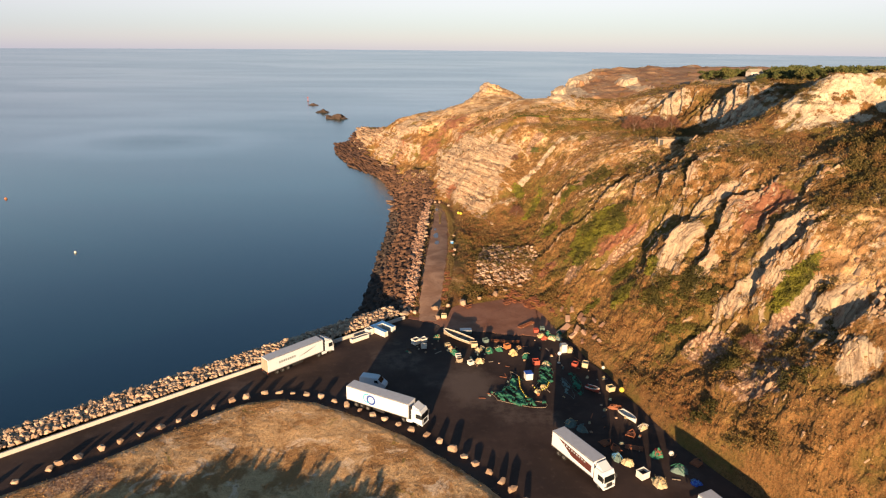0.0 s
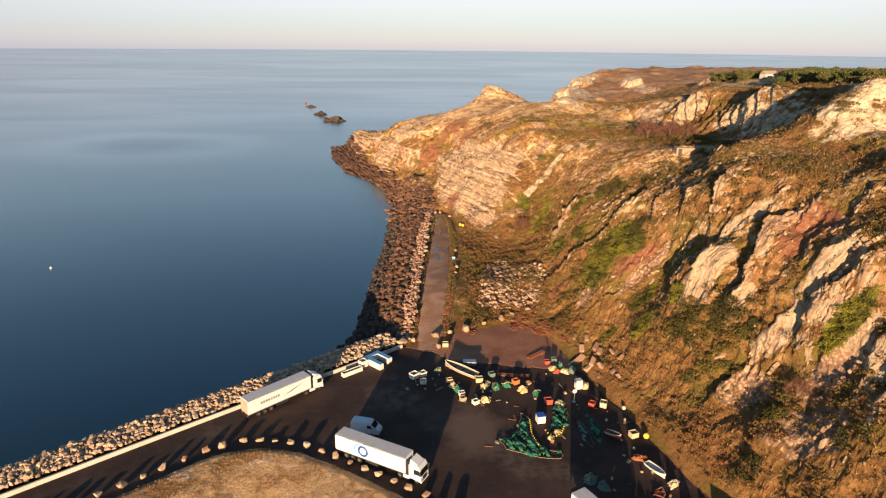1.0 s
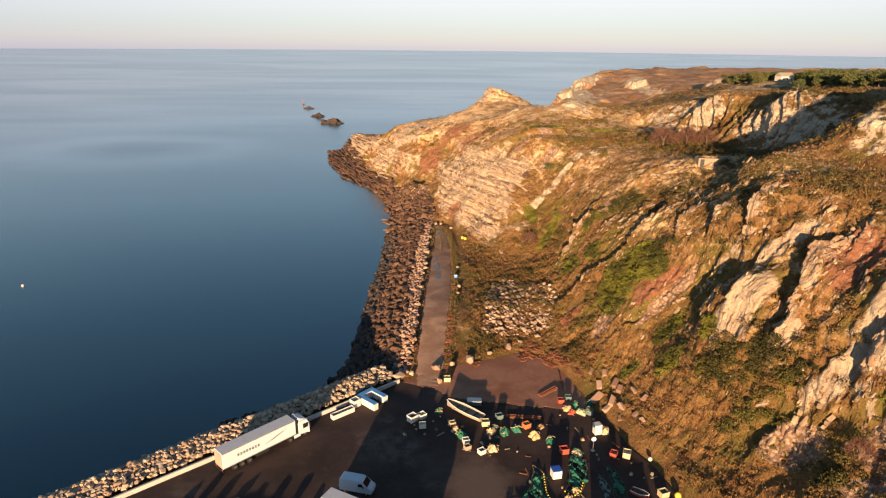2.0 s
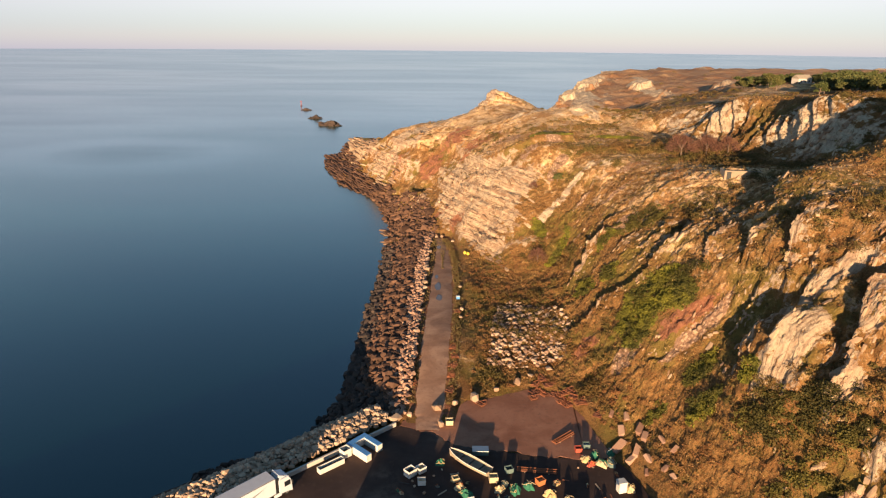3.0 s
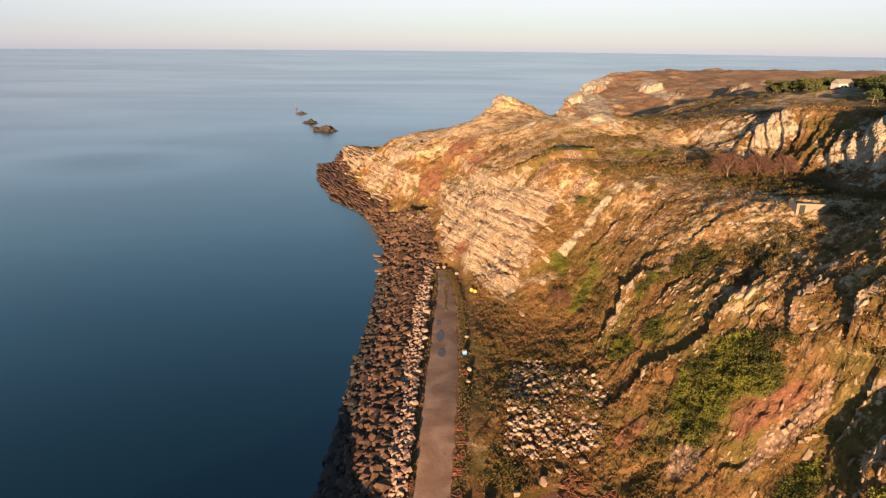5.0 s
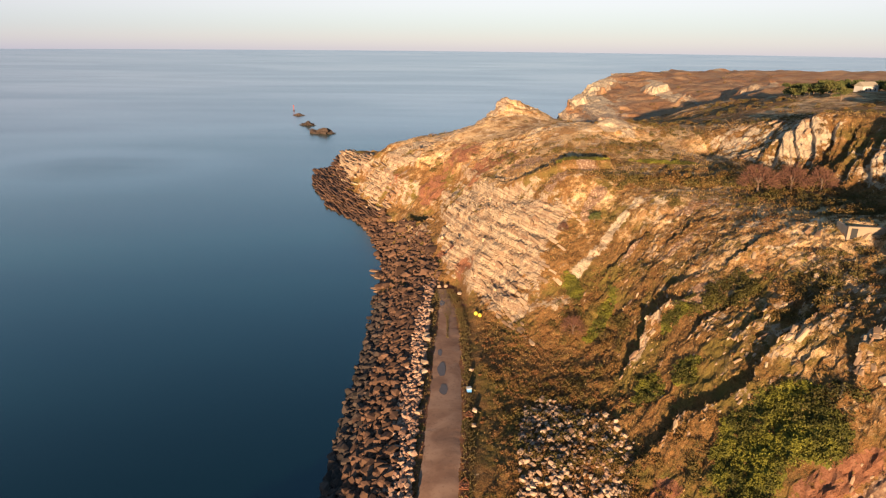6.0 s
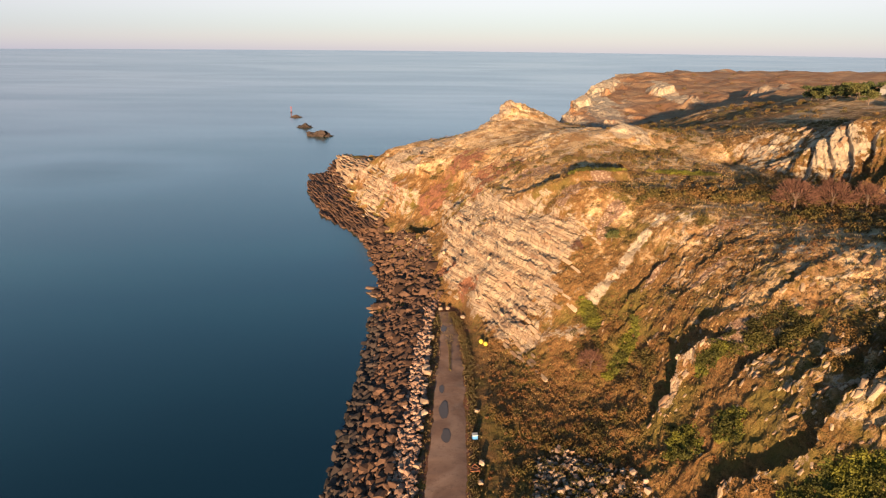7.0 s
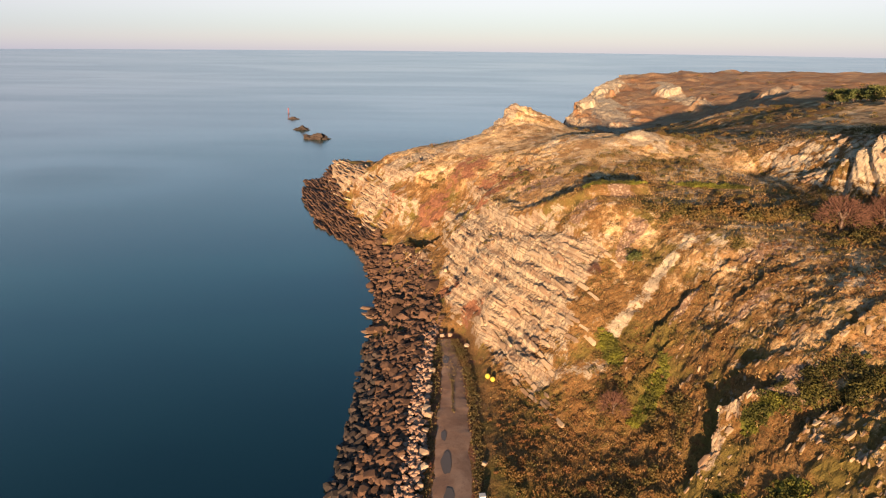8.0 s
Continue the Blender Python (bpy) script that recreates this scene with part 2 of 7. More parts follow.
PUDDLE = simple("muddy_water", (0.15, 0.115, 0.092), 0.16, wear=0.2)
CONCRETE = simple("pale_concrete", (0.50, 0.46, 0.41), 0.85, wear=0.5, scale=1.0)
WHITE = simple("white_lorry_paint", (0.54, 0.58, 0.63), 0.35, wear=0.15)
ROOF_WHITE = simple("dusty_white_roof", (0.55, 0.54, 0.55), 0.55, wear=0.3)
DARK = simple("black_plastic", (0.022, 0.022, 0.024), 0.5)
RUBBER = simple("tyre_rubber", (0.018, 0.018, 0.018), 0.8)
STEEL = simple("dull_steel", (0.42, 0.42, 0.42), 0.4, 0.9)
RUST = simple("rusty_iron", (0.29, 0.098, 0.042), 0.9, wear=0.6, scale=5, random_tint=0.6)
GLASS = simple("dark_window_glass", (0.015, 0.018, 0.022), 0.08, wear=0.05)
MOSSY = simple("weathered_concrete", (0.30, 0.25, 0.19), 0.9, wear=0.6, scale=1.5)
RUIN = simple("sunlit_old_concrete", (0.27, 0.20, 0.14), 0.9, wear=0.6, scale=1.0)
BLUE = simple("sky_blue_paint", (0.10, 0.29, 0.58), 0.45)
TEAL_BLUE = simple("ring_blue", (0.03, 0.07, 0.28), 0.4)
TEAL_PALE = simple("ring_pale_teal", (0.05, 0.33, 0.46), 0.4)
GREY_PRINT = simple("grey_lettering", (0.33, 0.36, 0.37), 0.5)
MAROON = simple("maroon_print", (0.15, 0.05, 0.045), 0.5)
WOOD = simple("weathered_wood", (0.34, 0.27, 0.20), 0.85, wear=0.6, scale=4)
CREAM = simple("cream_plastic", (0.52, 0.42, 0.26), 0.6, wear=0.75, random_tint=0.4)
WHITE_TUB = simple("white_plastic_tub", (0.62, 0.59, 0.54), 0.5, wear=0.6)
RED = simple("faded_red_plastic", (0.36, 0.065, 0.04), 0.55, wear=0.6)
ORANGE = simple("orange_plastic", (0.45, 0.15, 0.055), 0.6, wear=0.6)
YELLOW = simple("yellow_buoy_plastic", (0.62, 0.47, 0.06), 0.5, wear=0.5)
GREEN_NET = simple("green_trawl_net", (0.030, 0.150, 0.090), 0.9, wear=0.7, scale=8)
GREY_NET = simple("grey_green_net", (0.11, 0.16, 0.15), 0.9, wear=0.5, scale=8)
TAN_ROPE = simple("tan_rope", (0.46, 0.34, 0.17), 0.9, wear=0.4, scale=8)
BLUE_TUB = simple("blue_plastic", (0.03, 0.10, 0.45), 0.5)
BARK = simple("grey_bark", (0.16, 0.11, 0.08), 0.95, wear=0.5, scale=5)
TWIG_RED = simple("reddish_twigs", (0.135, 0.062, 0.042), 0.95)
PINE = make_leaf("pine_needles", (0.042, 0.056, 0.018), (0.082, 0.092, 0.028), (0.11, 0.098, 0.030))
SCRUB = make_leaf("gorse_and_bramble", (0.052, 0.046, 0.014), (0.120, 0.084, 0.025), (0.17, 0.085, 0.030))
IVY = make_leaf("bright_green_bramble", (0.030, 0.032, 0.009), (0.082, 0.076, 0.015), (0.205, 0.19, 0.024))
BRACKEN = make_leaf("dead_bracken", (0.13, 0.066, 0.026), (0.225, 0.122, 0.050), (0.19, 0.078, 0.030))
VERGE = make_leaf("olive_verge_grass", (0.12, 0.092, 0.034), (0.23, 0.165, 0.072), (0.19, 0.115, 0.050))
GLOOM = make_leaf("dense_bramble", (0.024, 0.024, 0.008), (0.066, 0.054, 0.014), (0.105, 0.088, 0.019))
MOUND_STRAW = make_leaf("pale_straw", (0.30, 0.165, 0.062), (0.52, 0.33, 0.15), (0.21, 0.12, 0.045))
STRAW = make_leaf("dry_grass", (0.20, 0.12, 0.046), (0.42, 0.28, 0.125), (0.25, 0.14, 0.056))

# ---- small numpy helpers ----
def hash01(ix, iy, iz, seed):
    h = (ix.astype(np.int64) * 374761393 + iy.astype(np.int64) * 668265263 + iz.astype(np.int64) * 1274126177 + seed * 982451653) & 0xFFFFFFFF
    h = ((h ^ (h >> 13)) * 1103515245) & 0xFFFFFFFF
    h = ((h ^ (h >> 16)) * 2654435761) & 0xFFFFFFFF
    return ((h ^ (h >> 15)) & 0xFFFFFF) / float(0xFFFFFF)


def vnoise(x, y, z, seed=0):
    """Value noise in 0..1."""
    ix, iy, iz = np.floor(x), np.floor(y), np.floor(z)
    fx, fy, fz = x - ix, y - iy, z - iz
    fx, fy, fz = (f * f * (3 - 2 * f) for f in (fx, fy, fz))
    ix, iy, iz = ix.astype(np.int64), iy.astype(np.int64), iz.astype(np.int64)
    r = 0.0
    for dx in (0, 1):
        for dy in (0, 1):
            for dz in (0, 1):
                w = (fx if dx else 1 - fx) * (fy if dy else 1 - fy) * (fz if dz else 1 - fz)
                r = r + w * hash01(ix + dx, iy + dy, iz + dz, seed)
    return r


def fbm(x, y, z, scale, octaves=4, seed=0, gain=0.5):
    """Fractal noise in about -1..1."""
    r, a, total = 0.0, 1.0, 0.0
    for o in range(octaves):
        r = r + a * (2 * vnoise(x * scale, y * scale, z * scale, seed + o) - 1)
        total += a
        a *= gain
        scale *= 2.03
    return r / total * 1.6


def smooth(v, lo, hi):
    u = np.clip((v - lo) / (hi - lo), 0, 1)
    return u * u * (3 - 2 * u)


def line_distance(x, y, line):
    """Distance to a polyline, and how far along it (0..1 per piece, summed)."""
    best, along = np.full(np.shape(x), 1e9), np.zeros(np.shape(x))
    for k, ((ax, ay), (bx, by)) in enumerate(zip(line[:-1], line[1:])):
        dx, dy = bx - ax, by - ay
        u = np.clip(((x - ax) * dx + (y - ay) * dy) / (dx * dx + dy * dy), 0, 1)
        d = np.hypot(x - ax - u * dx, y - ay - u * dy)
        near = d < best
        best = np.where(near, d, best)
        along = np.where(near, k + u, along)
    return best, along


def inside(x, y, ring):
    odd = np.zeros(np.shape(x), bool)
    for (ax, ay), (bx, by) in zip(ring, ring[1:] + ring[:1]):
        cross = ((ay > y) != (by > y)) & (x < (bx - ax) * (y - ay) / (by - ay + 1e-12) + ax)
        odd ^= cross
    return odd


def signed(x, y, ring):
    """Distance to the edge of an area, positive inside."""
    d, _ = line_distance(x, y, ring + ring[:1])
    return np.where(inside(x, y, ring), d, -d)


# ---- the plan of the land: lines with their heights ----
SEA_Z = -5.0
COAST = [(-400, -220), (-190, -20), (-83, 101), (-59, 120.5), (-42, 137), (-32, 142), (-25, 149), (-22.5, 160), (-22.5, 184), (-21.5, 215),
         (-22, 240), (-22, 284), (-26, 306), (-33, 334), (-43, 354), (-55, 374), (-64, 397), (-74, 431), (-78, 455), (-70, 475), (-48, 462),
         (-20, 440), (20, 428), (60, 445), (85, 520), (88, 600), (98, 680), (113, 746), (134, 808), (163, 905), (230, 985), (420, 1060),
         (900, 1150), (1900, 1300), (2600, 200), (1500, -900), (-200, -900)]
FOOT = [(60, 40, 2), (52, 70, 1.5), (44, 90, 1.8), (39, 106, 1.5), (36, 121, 2), (32.5, 136, 2.5), (28.5, 156, 3), (28, 172, 4.5), (27, 190, 5.5),
        (22, 209, 5.0), (14.5, 227, 6), (10, 243, 7), (4, 257, 7), (-1, 275, 6), (-8.5, 291, 5), (-12, 316, 0.5), (-24, 338, -2.5), (-40, 358, -2)]
SLOPE = [(70, 45, 16), (56, 80, 14), (51, 95, 11), (51, 111, 12.5), (56, 103, 16.5), (42, 143, 12.4), (48, 132, 19.8), (50, 147, 21), (55, 139, 25),
         (42, 172, 19.5), (40, 184, 18.5), (40, 195, 18), (47, 179, 25), (41, 209, 22.4), (34, 234, 22.8), (30, 226, 15), (35, 240, 26.3),
         (20.5, 229, 14.5), (15.5, 233, 11.6), (13, 247, 16), (17.8, 254.6, 22.6), (7.5, 252, 11.5), (3, 269, 12.5), (5, 291, 19.6), (-4, 310, 8.3), (30, 212, 9.5), (58.5, 119, 22.5), (40.2, 153, 16.4), (54.4, 133.6, 27.6), (-34, 352, 2), (-50, 405, 7)]
RIM = [(85, 50, 32), (72, 86, 30), (67, 106, 31.5), (64.5, 113, 34), (70, 106, 36), (74, 121, 39.5), (59, 136, 31), (60, 146, 38), (58, 158, 34.5), (64, 171.5, 36.5), (56, 188, 31),
       (50, 200, 31), (54, 198, 31.6), (49, 230, 32.6), (45, 236, 32), (29, 253, 34), (24, 262, 32), (14.5, 277, 27), (10, 300, 26), (-20, 314, 17),
       (-25, 344, 17.5), (-45, 368, 11.5), (-28, 388, 20), (-58, 430, 8), (-55.5, 447, 9), (-14.5, 391, 24), (-11, 450, 10)]
PLATEAU = [(62, 191, 34), (68, 194, 38), (70, 165, 43.5), (76, 127, 43), (61, 240, 34), (68, 247, 35.5), (55, 260, 34.5), (37, 266, 34), (30, 280, 34),
           (75, 281, 34.5), (63, 286, 36), (84, 224, 37), (88, 200, 40), (90, 150, 48), (100, 100, 50), (45, 322, 37), (38, 319, 38.5), (55, 313, 40),
           (60, 300, 35), (25, 388, 38.5), (28, 405, 38), (9, 395, 25), (5, 340, 25), (25, 345, 31), (45, 370, 33), (60, 410, 22)]
QUARRY = [(93, 222, 40), (98, 221, 50), (104, 219, 53), (97, 204, 46), (88, 203, 39.5), (93, 188, 41), (82, 138, 44), (88, 150, 46), (80, 160, 44.5), (91, 163, 54), (98, 155, 48), (100, 164, 58.5), (108, 156, 51), (112, 165, 60),
          (104, 182, 48), (110, 140, 58), (91.5, 256, 39), (96, 261, 48.5), (91, 282, 42.5), (80.7, 286, 34.5), (84.5, 290, 39.5), (84.5, 248, 35), (88, 275, 39), (110, 240, 50), (115, 280, 46), (125, 200, 54), (130, 150, 58), (135, 100, 60)]
FAR_LAND = [(90, 330, 38), (110, 400, 31), (132, 424, 35.5), (140, 540, 11), (125, 640, 7), (186, 610, 12), (150, 720, 13), (206, 706, 22), (232, 580, 35), (175, 800, 20), (225, 872, 31), (190, 855, 24),
            (275, 740, 27), (250, 560, 37), (217, 527, 38), (230, 460, 42), (176, 450, 38), (280, 815, 28), (420, 900, 31), (400, 700, 34), (600, 800, 31), (300, 400, 46), (155, 350, 48.5), (200, 300, 50),
            (160, 384, 44), (170, 220, 54), (220, 120, 60), (200, 0, 60), (150, -50, 50), (900, 800, 31), (700, 300, 40), (900, -200, 40), (1500, 900, 31)]
FLAT = [(-100, 60, 0), (-60, 98, 0), (-40, 112, 0), (-20, 128, 0), (-10, 110, 0), (10, 110, 0), (30, 90, 0), (20, 130, 0), (10, 150, 0), (30, 60, 0),
        (-10, 60, 1), (-50, 60, 1), (-30, 20, 0), (20, 10, 0), (-150, 0, 0), (-100, -100, 0), (50, -100, 5), (-2, 170, 2.2), (-2, 210, 2.6),
        (-2, 250, 2.8), (-14, 170, -1.5), (-14, 210, -1.5), (-14, 250, -1.5), (12, 178, 3.2), (12, 205, 3.5), (8, 228, 4)]
TRACK = [(-3.5, 138), (-3.5, 152), (-2.6, 170), (-1.8, 190), (-1.0, 211), (-1.4, 240), (-2.6, 251)]
PAVED = [(-190, -18), (-73.5, 87), (-52.5, 106), (-38.5, 118.5), (-26, 129.3), (-9, 144.5), (-2, 143), (2, 150), (8, 152.5), (16.5, 156), (21.5, 155),
         (25, 148), (27, 138), (30, 132), (32, 123), (34.5, 118), (36.3, 109), (38.3, 101), (41, 92.5), (44.5, 86), (49, 78), (62, 40), (60, -60), (-60, -160)]
MOUND = [(-78, 66), (-66.5, 79.5), (-57.5, 86.5), (-48, 96.5), (-40.5, 103.5), (-37, 105.8), (-31, 107.2), (-24, 106.1), (-15, 101.3), (-6, 95.5), (1.6, 88.5), (8, 82), (14, 73),
         (18, 60), (14, 44), (-5, 35), (-40, 36), (-68, 48)]


class Land:
    """Height of the land from the lines above, by smooth radial interpolation."""

    def __init__(self):
        pts = np.array(FOOT + SLOPE + RIM + PLATEAU + QUARRY + FAR_LAND + FLAT, float)
        self.xy = pts[:, :2]
        r = np.hypot(self.xy[:, None, 0] - self.xy[None, :, 0], self.xy[:, None, 1] - self.xy[None, :, 1])
        n = len(pts)
        a = np.zeros((n + 1, n + 1))
        a[:n, :n] = -np.sqrt(r * r + 9.0) + 0.25 * np.eye(n)
        a[:n, n] = a[n, :n] = 1
        self.w = np.linalg.solve(a, np.r_[pts[:, 2], 0])

    def smooth_height(self, x, y):
        z = np.full(x.shape, self.w[-1])
        for (px, py), w in zip(self.xy, self.w[:-1]):
            z -= w * np.sqrt((x - px) ** 2 + (y - py) ** 2 + 9.0)
        return z

    def base(self, x, y):
        z = self.smooth_height(x, y)
        coast = signed(x, y, COAST)
        wild = fbm(x, y, 0 * x, 0.06, 4, 5) * 3.0
        shelf = SEA_Z + 0.35 * coast + 0.012 * np.maximum(coast, 0) ** 2.1 + wild * smooth(coast, 0, 6) * (y > 300)
        bench = SEA_Z + 0.34 * np.minimum(coast, 11) + 1.5 * np.maximum(coast - 11, 0) + 0.5 * wild * smooth(coast, 0, 6)
        shelf = shelf + (bench - shelf) * smooth(y, 338, 352) * (y < 480)
        z = np.where(coast > 0, np.minimum(z, shelf), SEA_Z + np.maximum(0.45 * coast, -7))
        # graded ground: paved yard, track and the grass mound
        paved = signed(x, y, PAVED)
        z = z + (-0.3 - z) * smooth(paved, -3.0, 0.4)
        d, along = line_distance(x, y, TRACK)
        level = 0.1 + 2.5 * smooth(along, 0.3, 2.6)
        z = z + (level - 0.15 - z) * smooth(-d, -7.0, -4.2) * smooth(y, 138, 144)
        mound = signed(x, y, MOUND)
        z = np.where(mound > -1, -0.3 + 1.0 * smooth(mound, -0.6, 2.4) - 2.6 * smooth(mound, 0.5, 26), z)
        return z, coast, paved, d, mound


land = Land()


def axis(stops):
    """Grid lines: (from, spacing) pairs, each up to the next start."""
    out_ = []
    for (a, s), (b, _) in zip(stops[:-1], stops[1:]):
        n = max(1, int(round((b - a) / s)))
        out_ += [a + (b - a) * k / n for k in range(n)]
    return np.array(out_ + [stops[-1][0]])


GX = axis([(-420, 40), (-180, 8), (-100, 1.6), (-72, 0.7), (-6, 0.44), (26, 0.34), (80, 0.42), (112, 0.9), (170, 2.4), (300, 6), (420, 14), (900, 120), (2600, 1)])
GY = axis([(-900, 120), (-220, 25), (0, 4), (60, 0.9), (67, 0.42), (85, 0.35), (225, 0.42), (262, 0.5), (330, 0.8), (470, 1.5), (560, 2.6), (760, 4.5), (920, 10), (1300, 1)])
X, Y = np.meshgrid(GX, GY, indexing="xy")
Z0, COASTD, PAVEDD, TRACKD, MOUNDD = land.base(X, Y)

def blob(cx, cy, rx, ry, turn=0.0):
    c, s = math.cos(radians(turn)), math.sin(radians(turn))
    u, v = (X - cx) * c + (Y - cy) * s, -(X - cx) * s + (Y - cy) * c
    return smooth(-np.hypot(u / rx, v / ry), -1.25, -0.6)


# layers: above the yard the beds stand on edge and run up the slope, on the seaward cliff they dip gently inland
warp = fbm(X, Y, Z0, 0.03, 4, 11) * 3.2
swing = fbm(X, Y, Z0, 0.017, 3, 15) * 7.0
near_beds = -0.42 * X + 0.88 * Y - 0.20 * Z0 + swing
far_beds = 0.285 * X + 0.168 * Y + 0.945 * Z0
side = smooth(Y - 0.25 * X, 207, 222)
side = side * (1 - smooth(X, 66, 74) * smooth(-Y, -300, -280))
BED = np.where(side > 0.5, far_beds + 0.22 * warp, near_beds + warp)
CROSS = np.where(side > 0.5, 0.75 * Y - 0.6 * X, 0.75 * X + 0.35 * Y + 0.55 * Z0) + np.where(side > 0.5, 0.5, 2.0) * fbm(X, Y, Z0, 0.05, 2, 13)

zy, zx = np.gradient(Z0, GY, GX)
STEEP = np.hypot(zx, zy)
open_land = smooth(-PAVEDD, 0.5, 5) * smooth(TRACKD, 5, 9) * smooth(COASTD, -2, 5) * np.where(MOUNDD > -1, 0.0, 1.0)
wildland = open_land * smooth(STEEP, 0.10, 0.42)
crag = fbm(X, Y, Z0, 0.045, 4, 21)
near_crag = 0.0
for spot_ in ((59, 140, 6, 12, 40), (53, 130, 7, 7, 30), (61, 112, 8, 8, 30), (52, 112, 6, 7, 30), (70, 95, 9, 9, 0), (56, 94, 5, 8, 30), (60, 155, 7, 8, 0), (46, 150, 4, 6, 30), (52, 178, 8, 14, -30), (66, 132, 7, 7, 0), (95, 160, 16, 14, 0), (98, 215, 14, 30, 0), (90, 268, 14, 22, 0)):
    near_crag = np.maximum(near_crag, blob(*spot_))
SEA_SLAB = [(8, 298), (-3, 296), (-4.5, 273), (1, 250), (8, 236), (12, 224), (17, 229), (20, 229), (23, 239), (29.5, 241), (27, 248), (21, 257), (13, 270)]
slab_in = signed(X + 1.5 * crag, Y + 2.5 * crag, SEA_SLAB)
on_slab = np.maximum(smooth(slab_in, -2.0, 1.5), smooth(Y - 0.4 * X, 296, 308))
rocky = smooth(STEEP + 0.55 * crag + 0.25 * side, 0.62, 1.05) * np.where(side > 0.5, 0.12 + 0.88 * on_slab, 0.30 + 0.70 * near_crag)
rocky = np.maximum(rocky, smooth(slab_in, 0.0, 3.0))


def ledge(u):
    """A bed's profile: slow rise, sudden drop."""
    f = u - np.floor(u)
    return smooth(f, 0.0, 0.70) - smooth(f, 0.74, 1.0)


def grain(period, length, seed):
    """Uneven ribs along the beds, -1..1, sharp-edged."""
    n = vnoise(BED / period, CROSS / length, 0 * X + seed, seed)
    n = 0.6 * n + 0.4 * vnoise(BED / period * 2.1, CROSS / length * 1.7, 0 * X + seed, seed + 7)
    return np.clip((n - 0.5) * 3.4, -1, 1)


# steps in the near slope: each line is the crest of a bed whose far side drops away (points, height, bareness)
STEPS = [(((26, 172), (35, 173.9), (42, 170.2), (48, 173), (52.6, 174.5), (57.5, 183)), 2.8, 0.35), (((31, 193.5), (36.3, 196), (38, 199), (41.4, 198.5), (44.5, 196.3)), 3.2, 1.0),
         (((39.5, 204.2), (42, 203.4), (45, 201)), 1.9, 0.3), (((47, 198.5), (51.5, 198.8), (58, 200.6)), 1.6, 0.2), (((53, 152.5), (56, 155.4), (58.5, 158)), 2.4, 1.0),
         (((56.5, 145.5), (60, 148.5), (64, 152)), 2.4, 0.9), (((50, 160.5), (53.7, 165.7), (56, 168.5)), 1.8, 1.0), (((46.3, 135), (49.2, 138.3), (51.2, 138.3), (53.6, 137.3), (56.5, 137.2)), 3.4, 0.8),
         (((52, 122.5), (55.8, 124.3), (59, 127.8), (62.3, 131.7), (65.5, 131.6)), 4.2, 0.9), (((57.5, 109.2), (61, 110.3), (63.4, 109.7), (66, 109.3), (69, 110.2)), 3.8, 0.8),
         (((61, 87.3), (63.3, 89.8), (65.6, 90.5), (68.5, 90)), 3.2, 0.7), (((35.5, 149.4), (40.5, 148.4)), 1.2, 0.3), (((33.5, 222.6), (39.7, 228.2), (43.6, 229.1), (49, 229)), 2.0, 0.2),
         (((44, 216.3), (49.3, 217.6), (55, 218.8)), 1.2, 0.1), (((26.5, 215.6), (32.5, 217.8), (38, 219.2)), 1.2, 0.0), (((40.5, 187), (45, 188.5), (49, 191)), 1.6, 0.3),
         (((44, 180.5), (48, 181), (52, 185)), 1.8, 0.5), (((62, 163), (66, 168), (70, 172)), 2.0, 0.2), (((70, 121), (74, 124), (79, 126)), 1.8, 0.3), (((43.5, 109.5), (48, 112), (52, 112.5)), 1.2, 0.2),
         (((47, 143.5), (51, 145), (54, 146.5)), 1.6, 0.6), (((62, 120), (66, 121.5), (70, 120)), 1.8, 0.5)]
steps, bare, wiggle = 0 * X, 0 * X, fbm(X, Y, Z0, 0.16, 3, 29) * 1.1 + fbm(X, Y, Z0, 0.6, 2, 28) * 0.35
for line, high, open_rock in STEPS:
    wx, wy = X + 0.4 * wiggle, Y + wiggle
    d_, along = line_distance(wx, wy, line)
    crest = np.interp(wx, [p[0] for p in line], [p[1] for p in line])
    ends = smooth(wx, line[0][0] - 1.0, line[0][0] + 3.0) * smooth(-wx, -line[-1][0] - 0.5, -line[-1][0] + 3.0)
    behind = wy - crest                                   # positive on the far, shaded side
    front = np.maximum(-behind, 0)
    rise = smooth(-behind, -0.55, 0.35) * np.exp(-(front / (2.4 * high)) ** 1.3) * 0.62
    dip = -0.28 * smooth(behind, -0.3, 0.5) * np.exp(-(np.maximum(behind, 0) / (0.9 * high)) ** 2)
    steps = steps + high * ends * (rise + dip) * (d_ < 14)
    bare = np.maximum(bare, open_rock * ends * smooth(behind, -1.6 * high, -0.3) * smooth(-behind, -0.9, -0.2) * (d_ < 9))

jitter = fbm(X, Y, Z0, 0.12, 3, 31)
broken = fbm(X, Y, Z0, 0.07, 3, 205)
shelves = 1.25 * (ledge(BED / 10.5 + 0.30 * jitter) - 0.4) * smooth(fbm(X, Y, Z0, 0.05, 2, 207), -0.45, 0.35)
shelves = shelves + 0.75 * (0.5 - ledge(-BED / 4.6 + 0.35 * jitter + 0.4 * np.floor(CROSS / 14))) * smooth(broken, -0.4, 0.3)
shelves = shelves + 0.4 * (0.5 - ledge(-BED / 2.0 + 0.3 * jitter + 0.37 * np.floor(CROSS / 6))) * smooth(-broken, -0.5, 0.3)
ledgy = smooth(fbm(X, Y, Z0, 0.032, 3, 227) + 0.5 * near_crag, -0.05, 0.6)
ribs = 0.85 * shelves * (0.35 + 0.65 * ledgy) * (1 - 0.75 * blob(97, 160, 14, 13, 0)) + 0.9 * fbm(X, Y, Z0, 0.10, 5, 225, 0.6)
